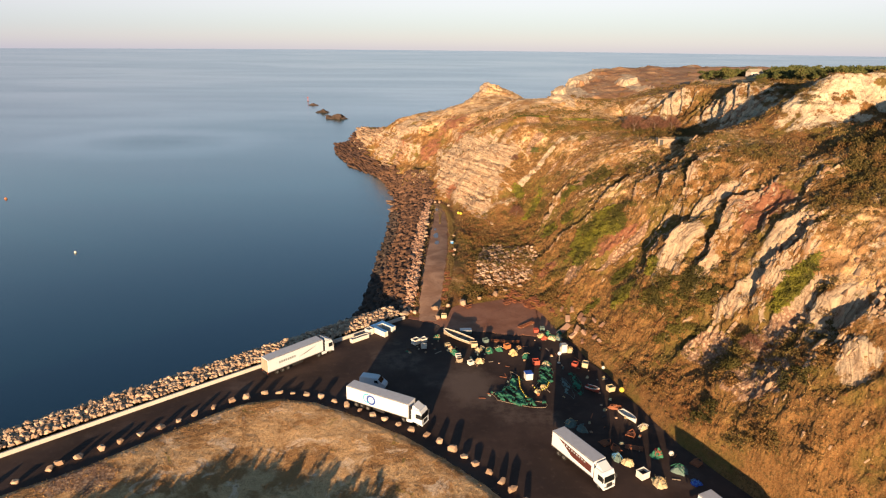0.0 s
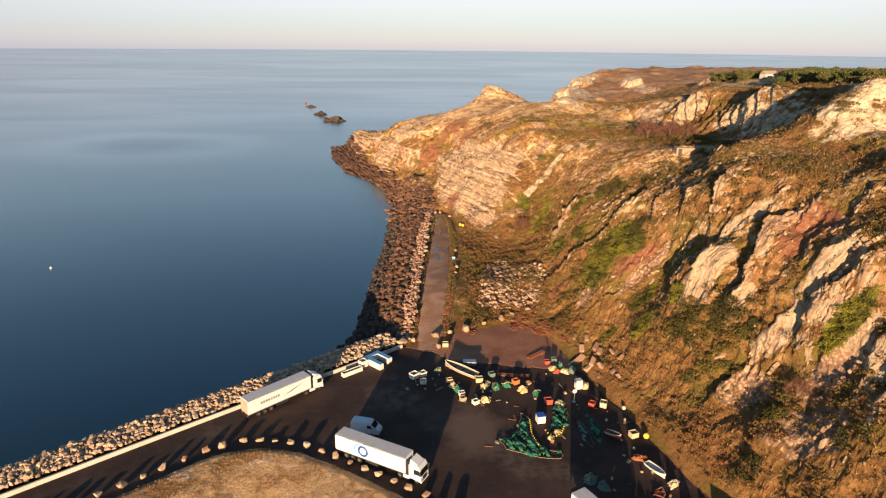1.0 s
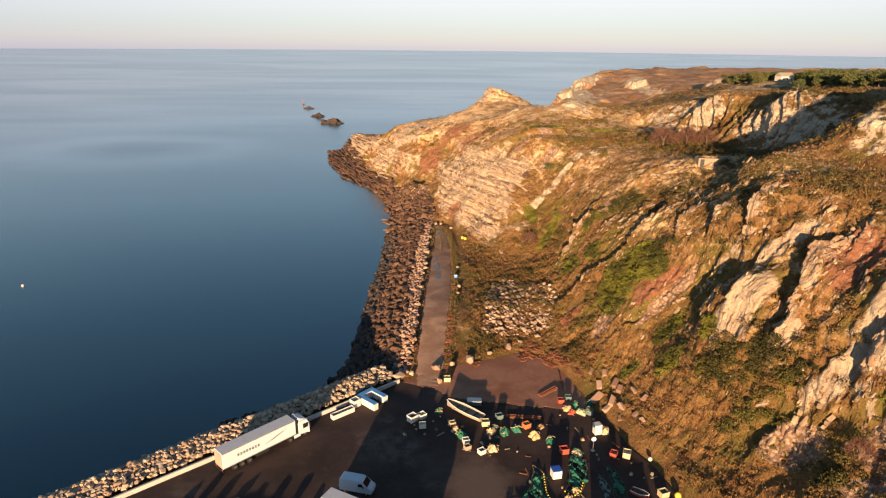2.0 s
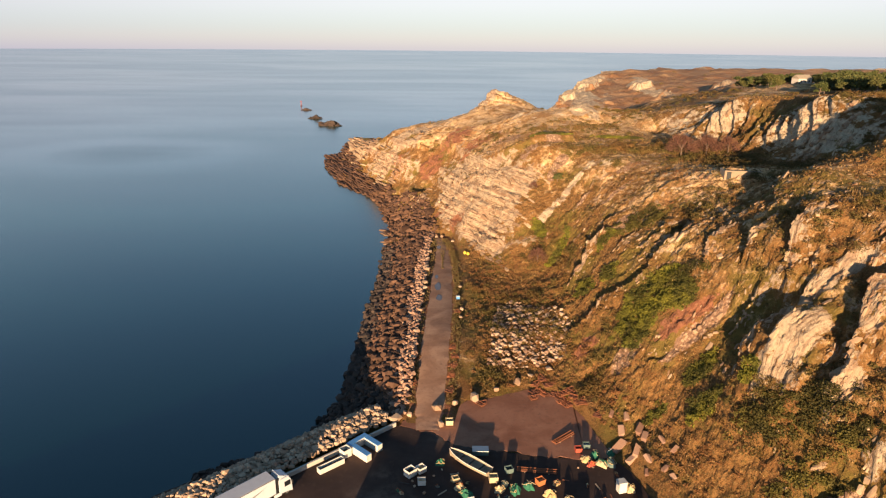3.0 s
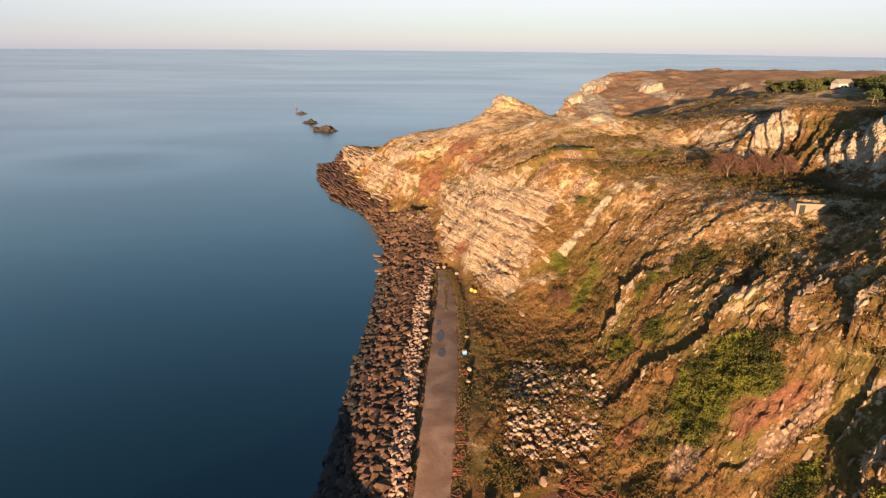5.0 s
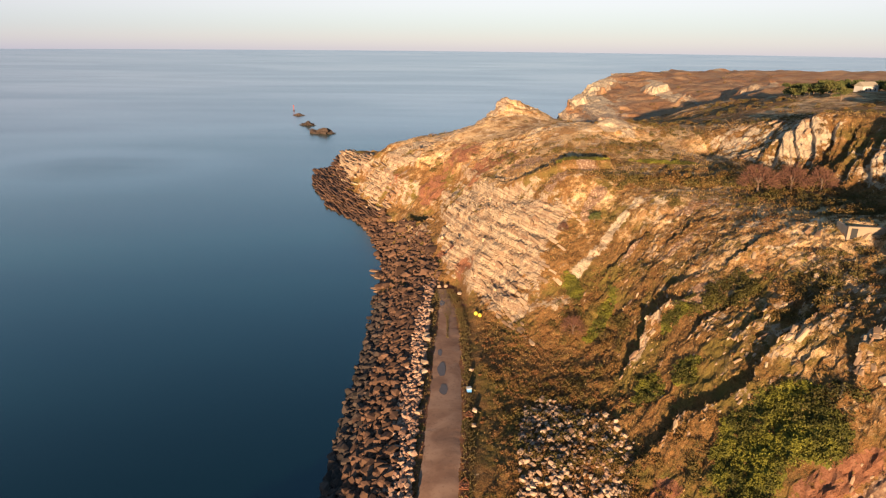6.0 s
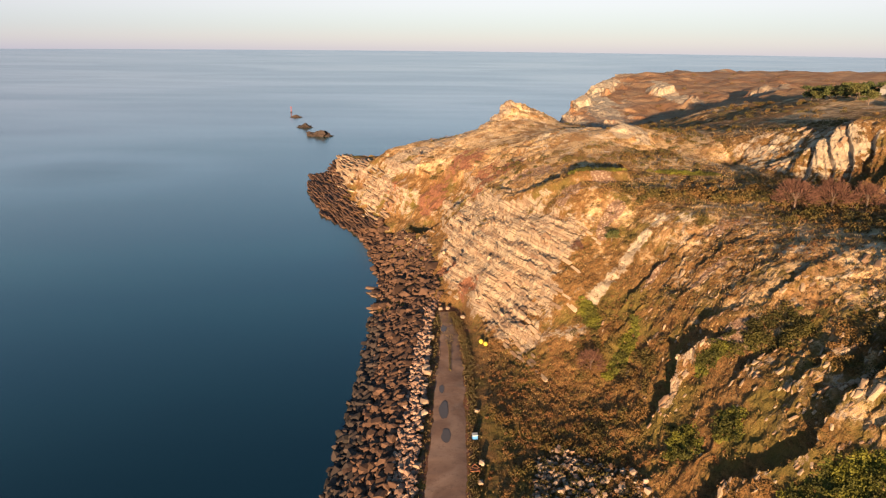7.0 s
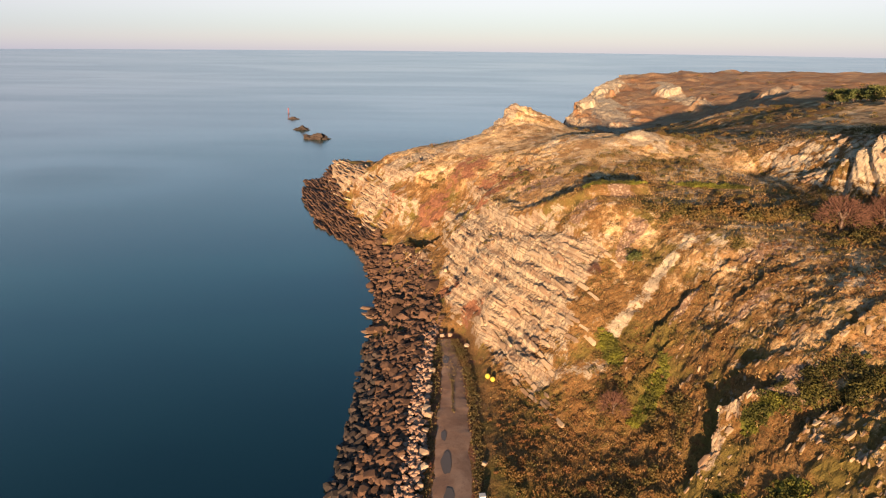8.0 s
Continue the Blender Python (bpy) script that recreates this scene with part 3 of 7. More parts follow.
blocks = np.where(side > 0.5, vnoise(np.floor(BED / 1.5) * 1.7, np.floor(CROSS / 5.5 + 0.3 * np.floor(BED / 1.5) + 0.15 * jitter) * 1.3, 0 * X, 51), vnoise(np.floor(BED / 2.0 + 0.5 * jitter) * 1.7, np.floor(CROSS / 4.2 + jitter) * 1.3, 0 * X, 51))
UNEVEN = BED + 1.6 * (vnoise(BED / 2.7, 0 * X, 0 * X, 57) - 0.5) + 2.4 * (vnoise(BED / 7.0, 0 * X, 0 * X, 58) - 0.5)
strong = smooth(fbm(X, Y, Z0, 0.045, 3, 59), -0.55, 0.25) * (0.45 + 0.55 * smooth(-Y, -312, -290))
mid_beds = ledge(UNEVEN / 2.9 + 0.05 * jitter)
cracks = np.abs((CROSS / 6.5 + 0.37 * np.floor(BED / 3.1)) % 1.0 - 0.5) > 0.45
slabs = 0.55 * strong * (mid_beds - 0.5) + 0.36 * (0.35 + 0.65 * strong) * (ledge(UNEVEN / 1.15) - 0.5) + 0.4 * grain(2.6, 15, 231) + 0.9 * grain(7, 30, 241) - 0.35 * cracks
relief = np.where(side > 0.5, (slabs + 0.9 * (blocks - 0.5)) * (0.22 + 0.78 * on_slab), ribs + 0.9 * (blocks - 0.5) * np.clip(bare * (X < 72) + 0.12 * near_crag * (X > 72), 0, 1))
rough = fbm(X, Y, Z0, 0.05, 5, 61, 0.55) * 1.5 + fbm(X, Y, Z0, 0.45, 3, 71) * 0.30
D = wildland * (relief * (0.45 + 0.55 * rocky) + rough * 0.9)
quarry_face = np.maximum(blob(96, 228, 13, 18, 0), blob(90, 252, 13, 16, 0)) * open_land
upright = 0.30 * X - 0.75 * Y + 0.82 * Z0
D = D * (1 - 0.7 * quarry_face) + quarry_face * (1.5 * (ledge(-upright / 4.3 + 0.22 * jitter) - 0.5) + 0.6 * (ledge(-upright / 1.45 + 0.2 * jitter) - 0.5) + 0.5 * (vnoise(np.floor(upright / 1.45), (Z0 + 0.3 * Y) / 2.2, 0 * X, 561) - 0.5))
far_fade = 1.0 + 1.3 * smooth(Y, 420, 700)
D *= far_fade
D += steps * open_land * (side < 0.5)
# bare slabs lean back from the sea, their far ends raised
PALE_SLABS = [(59.5, 137.5, 5.5, 1.9, 0), (51.5, 130.5, 6, 3.0, 15), (54.8, 122.4, 3, 1.6, 0), (57.2, 111.5, 4.5, 2.2, 0), (60, 101, 4.5, 2.8, 0), (64, 94.5, 4, 4.5, 0), (64.5, 113, 4, 2.5, 0), (62, 84, 3.5, 3, 0), (66, 128, 3.5, 3, 0)]
for spot_ in PALE_SLABS:
    D += 0.38 * (Y - spot_[1]) * blob(*spot_) * open_land
crumble = smooth(Y, 68, 78) * smooth(-Y, -430, -360) * smooth(-X, -130, -110) * open_land
D += crumble * (0.10 + 0.16 * smooth(STEEP, 0.15, 0.6)) * (fbm(X, Y, Z0, 0.9, 3, 421, 0.65) + 0.5 * np.abs(fbm(X, Y, Z0, 0.45, 2, 431)))
D += open_land * smooth(Y, 560, 640) * (2.0 * fbm(X, Y, Z0, 0.03, 3, 541) + (0.5 + 3.5 * smooth(-COASTD, -70, -20) + 3.0 * blob(203, 700, 13, 60, 0) + 5.0 * blob(238, 585, 22, 20, 0)) * np.abs(fbm(X, 0.6 * Y, Z0, 0.07, 4, 543)))
D += open_land * smooth(Y, 300, 420) * (2.2 * fbm(X, Y, Z0, 0.022, 4, 401) + 1.2 * np.abs(fbm(X, Y, Z0, 0.06, 3, 411)))
D += open_land * smooth(Y, 560, 600) * smooth(-Y, -880, -820) * (smooth(-COASTD, -80, -25) + blob(203, 700, 13, 60, 0) + blob(240, 590, 22, 20, 0)) * 5.0 * smooth(fbm(X, 0.6 * Y, Z0, 0.05, 3, 545), 0.0, 0.18)
D += (blob(37, 327, 11, 8, 0) + blob(57, 312, 7, 9, 0)) * 0.7 * smooth(fbm(X, Y, Z0, 0.13, 3, 547), 0.0, 0.15)
bank, _ = line_distance(X, Y, [(11.5, 284), (15, 270), (20, 264.5), (25, 261), (33, 259), (42, 262)])
D += 2.3 * smooth(-bank, -2.6, -0.5) + 2.6 * np.exp(-((X - 25.5) ** 2 / 12 + (Y - 388) ** 2 / 30)) + 1.6 * np.exp(-((X - 36) ** 2 / 50 + (Y - 394) ** 2 / 20)) + 1.8 * blob(22, 389, 14, 8, 0) * np.abs(fbm(X, Y, Z0, 0.22, 3, 563))
for kx, ky, kr, kh in ((36, 335, 15, 1.2), (59, 320, 11, 1.2), (48, 340, 12, 1.2)):
    D += kh * np.exp(-((X - kx) ** 2 + (Y - ky) ** 2) / (kr * kr)) * (1 + 0.6 * fbm(X, Y, Z0, 0.16, 4, 551, 0.6))
nrm = np.stack([-zx, -zy, np.ones_like(zx)], -1)
nrm /= np.linalg.norm(nrm, axis=-1, keepdims=True)
GRASSY = (0.10 * fbm(X, Y, Z0, 0.5, 3, 81)) * smooth(-PAVEDD, 0.2, 2) * smooth(TRACKD, 3.5, 5) + np.where(MOUNDD > 0, 0.035 * fbm(X, Y, Z0, 0.35, 4, 91) + 0.05 * fbm(X, Y, Z0, 0.95, 2, 95), 0)
PX, PY, PZ = X + nrm[..., 0] * D, Y + nrm[..., 1] * D, Z0 + nrm[..., 2] * D + GRASSY


def ground_at(x, y):
    """Height of the finished land at a place."""
    i = int(np.clip(np.searchsorted(GX, x), 1, len(GX) - 1))
    j = int(np.clip(np.searchsorted(GY, y), 1, len(GY) - 1))
    u, v = (x - GX[i - 1]) / (GX[i] - GX[i - 1]), (y - GY[j - 1]) / (GY[j] - GY[j - 1])
    return float((PZ[j - 1, i - 1] * (1 - u) + PZ[j - 1, i] * u) * (1 - v) + (PZ[j, i - 1] * (1 - u) + PZ[j, i] * u) * v)


zy2, zx2 = np.gradient(PZ, GY, GX)
STEEP2 = np.hypot(zx2, zy2)
UP = np.clip(relief, -1.5, 1.5)
M_ROCK = 0.12 + 0.34 * smooth(STEEP2, 0.95, 2.1) * open_land + np.where(side > 0.5, 0.40, 0.30) * rocky * wildland + 0.16 * UP * wildland * np.where(side > 0.5, 0.15 + 0.85 * on_slab, 1.0) + 0.04 * wildland * (side < 0.5)
pale = np.clip(sum(blob(*s) for s in PALE_SLABS), 0, 1)
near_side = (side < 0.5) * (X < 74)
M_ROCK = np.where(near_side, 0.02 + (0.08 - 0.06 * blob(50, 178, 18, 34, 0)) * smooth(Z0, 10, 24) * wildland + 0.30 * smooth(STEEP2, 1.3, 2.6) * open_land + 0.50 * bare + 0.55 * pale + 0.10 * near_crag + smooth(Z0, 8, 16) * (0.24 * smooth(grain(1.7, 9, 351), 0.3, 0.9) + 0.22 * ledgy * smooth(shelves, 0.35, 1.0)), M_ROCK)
M_ROCK = M_ROCK + 0.22 * blob(8, 264, 20, 36, 20) * rocky + 0.52 * blob(97, 160, 14, 13, 0) + 0.30 * blob(98, 215, 12, 26, 0) + 0.30 * blob(90, 270, 13, 22, 0) 
M_ROCK = M_ROCK + 0.30 * blob(165, 790, 55, 120, -15)
M_ROCK = M_ROCK + 0.3 * smooth(COASTD, 60, 15) * smooth(Y, 640, 720) * smooth(STEEP2, 0.2, 0.6)
rib_d, _ = line_distance(X + 0.8 * crag, Y + 1.5 * crag, [(27, 227), (30.5, 229.5), (38.5, 234.3), (44, 236.3), (48, 233)])
low_d, _ = line_distance(X, Y + 1.2 * crag, [(15, 225), (21, 224), (27, 221)])
M_ROCK = M_ROCK - 0.30 * smooth(Y - 0.4 * X, 300, 312) * smooth(-Y, -480, -440) * smooth(fbm(X, Y, Z0, 0.05, 3, 509), -0.35, 0.25) * (side > 0.5) * (X < 70)
M_ROCK = M_ROCK + 0.5 * smooth(-rib_d, -2.2, -0.6) + 0.35 * smooth(-low_d, -2.5, -0.6)
for spot_ in ((-25, 371, 6, 7, 0), (-17, 356, 5, 5, 0), (-31, 366, 6, 8, 20), (-13, 370, 4, 9, 10), (36, 323, 10, 7, 0), (45, 331, 7, 6, 20), (57, 309, 6, 8, 0), (202, 719, 12, 16, 0), (201, 672, 9, 14, 0), (180, 790, 16, 40, 0), (291, 682, 25, 12, 0)):
    M_ROCK = M_ROCK + 0.85 * blob(*spot_) * smooth(fbm(X, Y, Z0, 0.14, 4, 553), -0.5, 0.3)
M_ROCK = np.clip(M_ROCK + 0.45 * blob(20, 389, 14, 9, 0) + 0.3 * blob(2, 372, 16, 8, 30) + 0.25 * blob(-5, 372, 40, 6, 25) + 0.28 * blob(160, 780, 40, 130, -15) + 0.3 * blob(50, 312, 14, 6, 0) + 0.3 * blob(-55, 425, 20, 30, 0), 0, 1)
M_ROCK = M_ROCK - 0.55 * smooth(fbm(X, Y, Z0, 0.11, 4, 521), 0.05, 0.4) * blob(97, 160, 15, 14, 0)
cape = blob(178, 760, 60, 150, -12) * smooth(Y, 560, 620)
shore_crag = smooth(-COASTD, -85, -25) * (0.25 + 0.85 * smooth(fbm(X, 0.25 * Y, Z0, 0.07, 4, 531), -0.3, 0.15))
for spot_ in ((202, 722, 11, 42, 0), (204, 665, 11, 45, 0), (226, 800, 12, 30, 0), (232, 577, 15, 16, 0), (250, 606, 16, 14, 0)):
    shore_crag = np.maximum(shore_crag, blob(*spot_) * (0.4 + 0.5 * smooth(fbm(X, 0.3 * Y, Z0, 0.12, 4, 533), -0.3, 0.2)))
M_ROCK = np.where((cape > 0.02) | (Y > 560), 0.04 + 0.9 * shore_crag * open_land, M_ROCK)
GREEN_SPOTS = [(40.8, 162, 7.4, 6.6, 35), (44.8, 157, 3, 3.6, 0), (37.2, 156, 3, 2.6, 30), (33.1, 185, 2.5, 4, 0), (38, 182, 2, 3, 0), (62.4, 104.2, 4.6, 2.3, 0), (27.5, 225, 1.8, 4.5, 20), (31.5, 213, 2, 6, -50), (43.5, 142, 3.5, 2.2, 40), (41.5, 134.5, 3, 2.5, 20), (47, 132.5, 1.6, 2.2, 0), (35.5, 140, 2.4, 1.4, 0), (40.8, 194, 3, 2, 0), (36, 261, 8, 1.6, 12), (60, 268, 10, 1.8, -10)]
M_GREEN = np.clip(sum(blob(*s) for s in GREEN_SPOTS), 0, 1) * 0.75
SOIL_SPOTS = [(44.5, 152.3, 5.5, 2.0, 0), (41, 152.3, 3, 1.8, 0), (29, 165, 3, 3.5, 30), (14, 300, 10, 6, 20), (66, 125, 5, 7, 0), (165, 455, 14, 22, 0), (184, 438, 14, 14, 0), (-2, 272, 3, 7, 25), (4, 256, 3, 5, 25)]
M_SOIL = np.clip(np.clip(sum(blob(*s) for s in SOIL_SPOTS), 0, 1) * 0.66 + 0.60 * np.clip(blob(-7, 334, 6, 9, 20) + blob(5, 341, 9, 8, 0) + blob(12, 324, 5, 7, 0) + 0.7 * blob(-22, 352, 6, 8, 0), 0, 1) + 0.5 * smooth(-TRACKD, -6.5, -3.5) * smooth(Y, 140, 150) + 0.25 * smooth(Y, 450, 520) * smooth(fbm(X, Y, Z0, 0.012, 3, 501), 0, 0.4), 0, 1)
SCREE_SPOTS = [(36, 246, 4, 2.2, 30), (33, 242, 2, 2.5, 0), (53, 94, 4, 6, 20), (50, 109, 3.2, 5.5, 30), (57.5, 101, 4, 3, 0), (45, 149, 8, 1.6, 15), (34.5, 154, 3, 3, 0), (44, 196, 3, 2.5, 0), (40, 224, 4, 1.2, 35), (47, 214, 6, 1.0, 15), (22, 284, 8, 5, -20), (27, 255, 3.5, 4, 10), (36, 258, 4, 3, 0), (12, 312, 12, 5, 10), (-58, 83, 8, 5, 0), (54, 226, 5, 3, 0)]
M_STRAW = np.where(MOUNDD > 0, 1.15, 0.0) + 0.34 * smooth(Z0, 12, 26) * (X < 80) * smooth(-Y, -480, -440) * (MOUNDD < 0) + 0.30 * smooth(fbm(X, Y, Z0, 0.03, 3, 97), 0.0, 0.5) + 0.32 * smooth(Y, 262, 285) * open_land * smooth(Z0, 14, 22) * smooth(-Y, -480, -440)
M_SCREE = np.clip(sum(blob(*s) for s in SCREE_SPOTS), 0, 1) * 0.72
M_FRESH = np.clip(blob(97, 160, 15, 14, 0) + 0.2 * pale + 0.7 * blob(96, 215, 13, 26, 0) + 0.7 * blob(88, 262, 14, 26, 0) + 0.4 * blob(57, 309, 8, 10, 0) + 0.4 * blob(39, 326, 14, 9, 10) + 0.5 * smooth(-rib_d, -3, -1) + 0.6 * cape, 0, 1)
# heath by distance; its colour also carries painted haze and low sun
M_HEATH_HAZE = smooth(Y, 430, 540) + blob(72, 322, 12, 16, 0)
M_WET = np.maximum(smooth(-PZ, 1.5, 3.6) * (COASTD > -8) * smooth(Y, 250, 300), smooth(-COASTD, -14, -9) * (Y < 262) * np.where(Y < 147, smooth(-PAVEDD, 4.5, 7.5), PAVEDD < -0.4))


def sheet(name, px, py, pz, mat, attrs):
    """One mesh from a grid of places."""
    rows, cols = px.shape
    me = bpy.data.meshes.new(name)
    idx = np.arange(rows * cols).reshape(rows, cols)
    quads = np.stack([idx[:-1, :-1], idx[:-1, 1:], idx[1:, 1:], idx[1:, :-1]], -1).reshape(-1, 4)
    me.vertices.add(rows * cols)
    me.vertices.foreach_set("co", np.stack([px, py, pz], -1).astype(np.float32).ravel())
    me.loops.add(quads.size)
    me.loops.foreach_set("vertex_index", quads.ravel().astype(np.int32))
    me.polygons.add(len(quads))
    me.polygons.foreach_set("loop_start", np.arange(0, quads.size, 4, dtype=np.int32))
    me.polygons.foreach_set("use_smooth", np.zeros(len(quads), bool))
    me.update(calc_edges=True)
    for key, values in attrs.items():
        a = me.attributes.new(key, 'FLOAT', 'POINT')
        a.data.foreach_set("value", values.astype(np.float32).ravel())
    me.materials.append(mat)
    return new(name, me)


ground = sheet("ground", PX, PY, PZ, TERRAIN, {"rock": M_ROCK, "green": M_GREEN, "soil": M_SOIL, "scree": M_SCREE, "wet": M_WET, "bed": BED, "straw": M_STRAW, "fresh": M_FRESH, "heath": M_HEATH_HAZE})
tagged(ground, "rust-brown heath and layered pink sandstone cliffs above the sea", "cliff", kind="structure")


# ---- mesh helpers ----
def part(name, bm, material, parent=None, label="", smooth_shade=False):
    """One bmesh as one mesh object, under a thing or a part."""
    me = bpy.data.meshes.new(name)
    bmesh.ops.recalc_face_normals(bm, faces=bm.faces)
    bm.to_mesh(me)
    bm.free()
    me.materials.append(material)
    if smooth_shade:
        me.polygons.foreach_set("use_smooth", [True] * len(me.polygons))
    ob = new(name, me)
    if parent is not None:
        ob.parent = parent
    if label:
        ob["label"] = label
    return ob


def empty(name, m=None):
    ob = new(name)
    ob.empty_display_size = 0.2
    if m is not None:
        ob.matrix_basis = m
    return ob


def box_into(bm, x0, x1, y0, y1, z0, z1, bevel=0.0, turn=None):
    got = bmesh.ops.create_cube(bm, size=1.0)
    vs = got["verts"]
    for v in vs:
        v.co = Vector(((x0 + x1) / 2 + v.co.x * (x1 - x0), (y0 + y1) / 2 + v.co.y * (y1 - y0), (z0 + z1) / 2 + v.co.z * (z1 - z0)))
    if turn is not None:
        bmesh.ops.transform(bm, matrix=turn, verts=vs)
    if bevel:
        edges = list({e for v in vs for e in v.link_edges})
        bmesh.ops.bevel(bm, geom=edges, offset=bevel, segments=2, affect='EDGES', profile=0.5)


def box(x0, x1, y0, y1, z0, z1, bevel=0.0, turn=None):
    bm = bmesh.new()
    box_into(bm, x0, x1, y0, y1, z0, z1, bevel, turn)
    return bm


def tube_into(bm, a, b, r0, r1=None, sides=8):
    a, b = Vector(a), Vector(b)
    m = Matrix.Translation((a + b) / 2) @ (b - a).to_track_quat('Z', 'Y').to_matrix().to_4x4()
    bmesh.ops.create_cone(bm, cap_ends=True, segments=sides, radius1=r0, radius2=r0 if r1 is None else r1, depth=(b - a).length, matrix=m)


def polygon_slab(name, ring, top, bottom, mat, label, category, step=0.0):
    bm = bmesh.new()
    if step:                      # ragged edge
        fine = []
        for (ax, ay), (bx, by) in zip(ring, ring[1:] + ring[:1]):
            n = max(1, int(math.hypot(bx - ax, by - ay) / step))
            for k in range(n):
                x, y = ax + (bx - ax) * k / n, ay + (by - ay) * k / n
                fine.append((x + 0.7 * noise.noise(Vector((x * 0.5, y * 0.5, 1))) + 0.4 * noise.noise(Vector((x * 1.7, y * 1.7, 5))),
                             y + 0.9 * noise.noise(Vector((x * 0.5, y * 0.5, 9))) + 0.5 * noise.noise(Vector((x * 1.7, y * 1.7, 3)))))
        ring = fine
    vs = [bm.verts.new((x, y, top)) for x, y in ring]
    face = bm.faces.new(vs)
    got = bmesh.ops.extrude_face_region(bm, geom=[face])
    bmesh.ops.translate(bm, verts=[g for g in got["geom"] if isinstance(g, bmesh.types.BMVert)], vec=(0, 0, bottom - top))
    bmesh.ops.triangulate(bm, faces=[f for f in bm.faces if len(f.verts) > 4])
    return tagged(part(name, bm, mat), label, category, kind="structure")


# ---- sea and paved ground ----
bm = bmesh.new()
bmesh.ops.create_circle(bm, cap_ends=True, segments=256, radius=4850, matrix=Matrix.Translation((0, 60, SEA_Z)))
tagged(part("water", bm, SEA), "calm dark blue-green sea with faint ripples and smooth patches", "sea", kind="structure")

YARD = [(-9, 144.5), (-2.5, 142.5), (1, 139.2), (9, 137.2), (19, 135.5), (28.5, 134.5), (28.4, 138.5), (26.6, 149), (23.2, 156.6), (16.5, 158), (7.4, 154.4), (1.4, 151.6), (-1.2, 149), (-6.5, 148.5)]
TARMAC = [(-190, -18), (-73.5, 87), (-52.5, 106), (-38.5, 118.5), (-26, 129.3), (-9, 144.5), (-2.5, 142.5), (1, 139.2), (9, 137.2), (19, 135.5), (28.5, 134.5), (30, 132),
          (32, 123), (34.5, 118), (36.3, 109), (39.3, 101), (44.2, 92), (48.3, 86), (53.5, 78), (62, 40), (60, -160)]
# the road goes round the mound: its ring, a little inside the grass edge, is left open
inner_ring = [(-28 + (x + 28) * 0.97, 70 + (y - 70) * 0.96) for x, y in MOUND]
start = 14
TARMAC += [(inner_ring[start][0], -160)]
TARMAC += [inner_ring[(start - k) % len(inner_ring)] for k in range(len(inner_ring) + 1)]
TARMAC[-1] = (TARMAC[-1][0] - 0.05, TARMAC[-1][1])
TARMAC += [(TARMAC[-1][0], -160), (-60, -160)]
polygon_slab("road", TARMAC, 0.0, -0.25, ASPHALT, "dark worn asphalt quay road and lorry park", "road")
polygon_slab("pavement", YARD, 0.015, -0.25, GRAVEL, "trampled reddish gravel yard at the end of the asphalt", "yard", 0.45)


def ribbon(name, line, halves, heights, mat, label, category, lift):
    """A strip along a line with its own widths and heights, with soft uneven edges."""
    bm = bmesh.new()
    last = None
    steps = 34
    pts = []
    for k in range(len(line) - 1):
        for s in range(steps + (k == len(line) - 2)):
            u = k + s / steps
            pts.append(u)
    for u in pts:
        k = min(int(u), len(line) - 2)
        f = u - k
        x, y = (line[k][c] * (1 - f) + line[k + 1][c] * f for c in (0, 1))
        h = halves[k] * (1 - f) + halves[k + 1] * f
        z = ground_at(x, y) + lift
        row = []
        for s in (-1, -0.5, 0, 0.5, 1):
            wob = (0.9 * noise.noise(Vector((x * 0.4, y * 0.25, s * 3))) + 0.35 * noise.noise(Vector((x, y * 1.1, s * 7))) + 0.55 * noise.noise(Vector((x, y * 2.6, s * 11)))) * abs(s)
            drop = -0.5 if abs(s) == 1 else 0.06 * noise.noise(Vector((x + s * 3, y * 0.3, 4)))
            row.append(bm.verts.new((x + s * (h + wob), y, z + drop)))
        if last:
            for a in range(4):
                bm.faces.new((last[a], last[a + 1], row[a + 1], row[a]))
        last = row
    return tagged(part(name, bm, mat, smooth_shade=True), label, category, kind="structure")


TRACK_LINE = [(-3.6, 143), (-3.2, 152), (-2.6, 170), (-1.8, 190), (-1.4, 211), (-1.2, 228), (-1.4, 240), (-2.6, 251)]
ribbon("track", TRACK_LINE, [3.2, 3.8, 4.25, 4.25, 4.0, 3.4, 2.8, 1.8], None, TRACK_GRAVEL, "pinkish gravel track with shallow puddles beside the shore", "track", 0.22)

# ---- loose stone ----
def stone_mesh(seed, flat=0.7, points=13):
    """A broken block: the hull of a few corner points, about 24 faces."""
    rng = random.Random(seed)
    bm = bmesh.new()
    for sx in (-1, 1):
        for sy in (-1, 1):
            for sz in (-1, 1):
                bm.verts.new((sx * rng.uniform(0.16, 0.47), sy * rng.uniform(0.16, 0.42), sz * rng.uniform(0.2, 0.46) * flat))
    for k in range(points - 5):
        v = Vector((rng.gauss(0, 1), rng.gauss(0, 1), rng.gauss(0, 1))).normalized()
        f = max(abs(v.x), abs(v.y), abs(v.z))
        v = v * (0.55 / f * 0.55 + 0.5 * 0.45) * rng.uniform(0.88, 1.08)
        bm.verts.new((v.x * rng.uniform(0.95, 1.1), v.y * rng.uniform(0.75, 0.95), v.z * flat))
    got = bmesh.ops.convex_hull(bm, input=bm.verts)
    bmesh.ops.delete(bm, geom=list({g for g in got["geom_interior"] + got["geom_unused"] if isinstance(g, bmesh.types.BMVert)}), context='VERTS')
    me = bpy.data.meshes.new("stone")
    bm.to_mesh(me)
    bm.free()
    return me


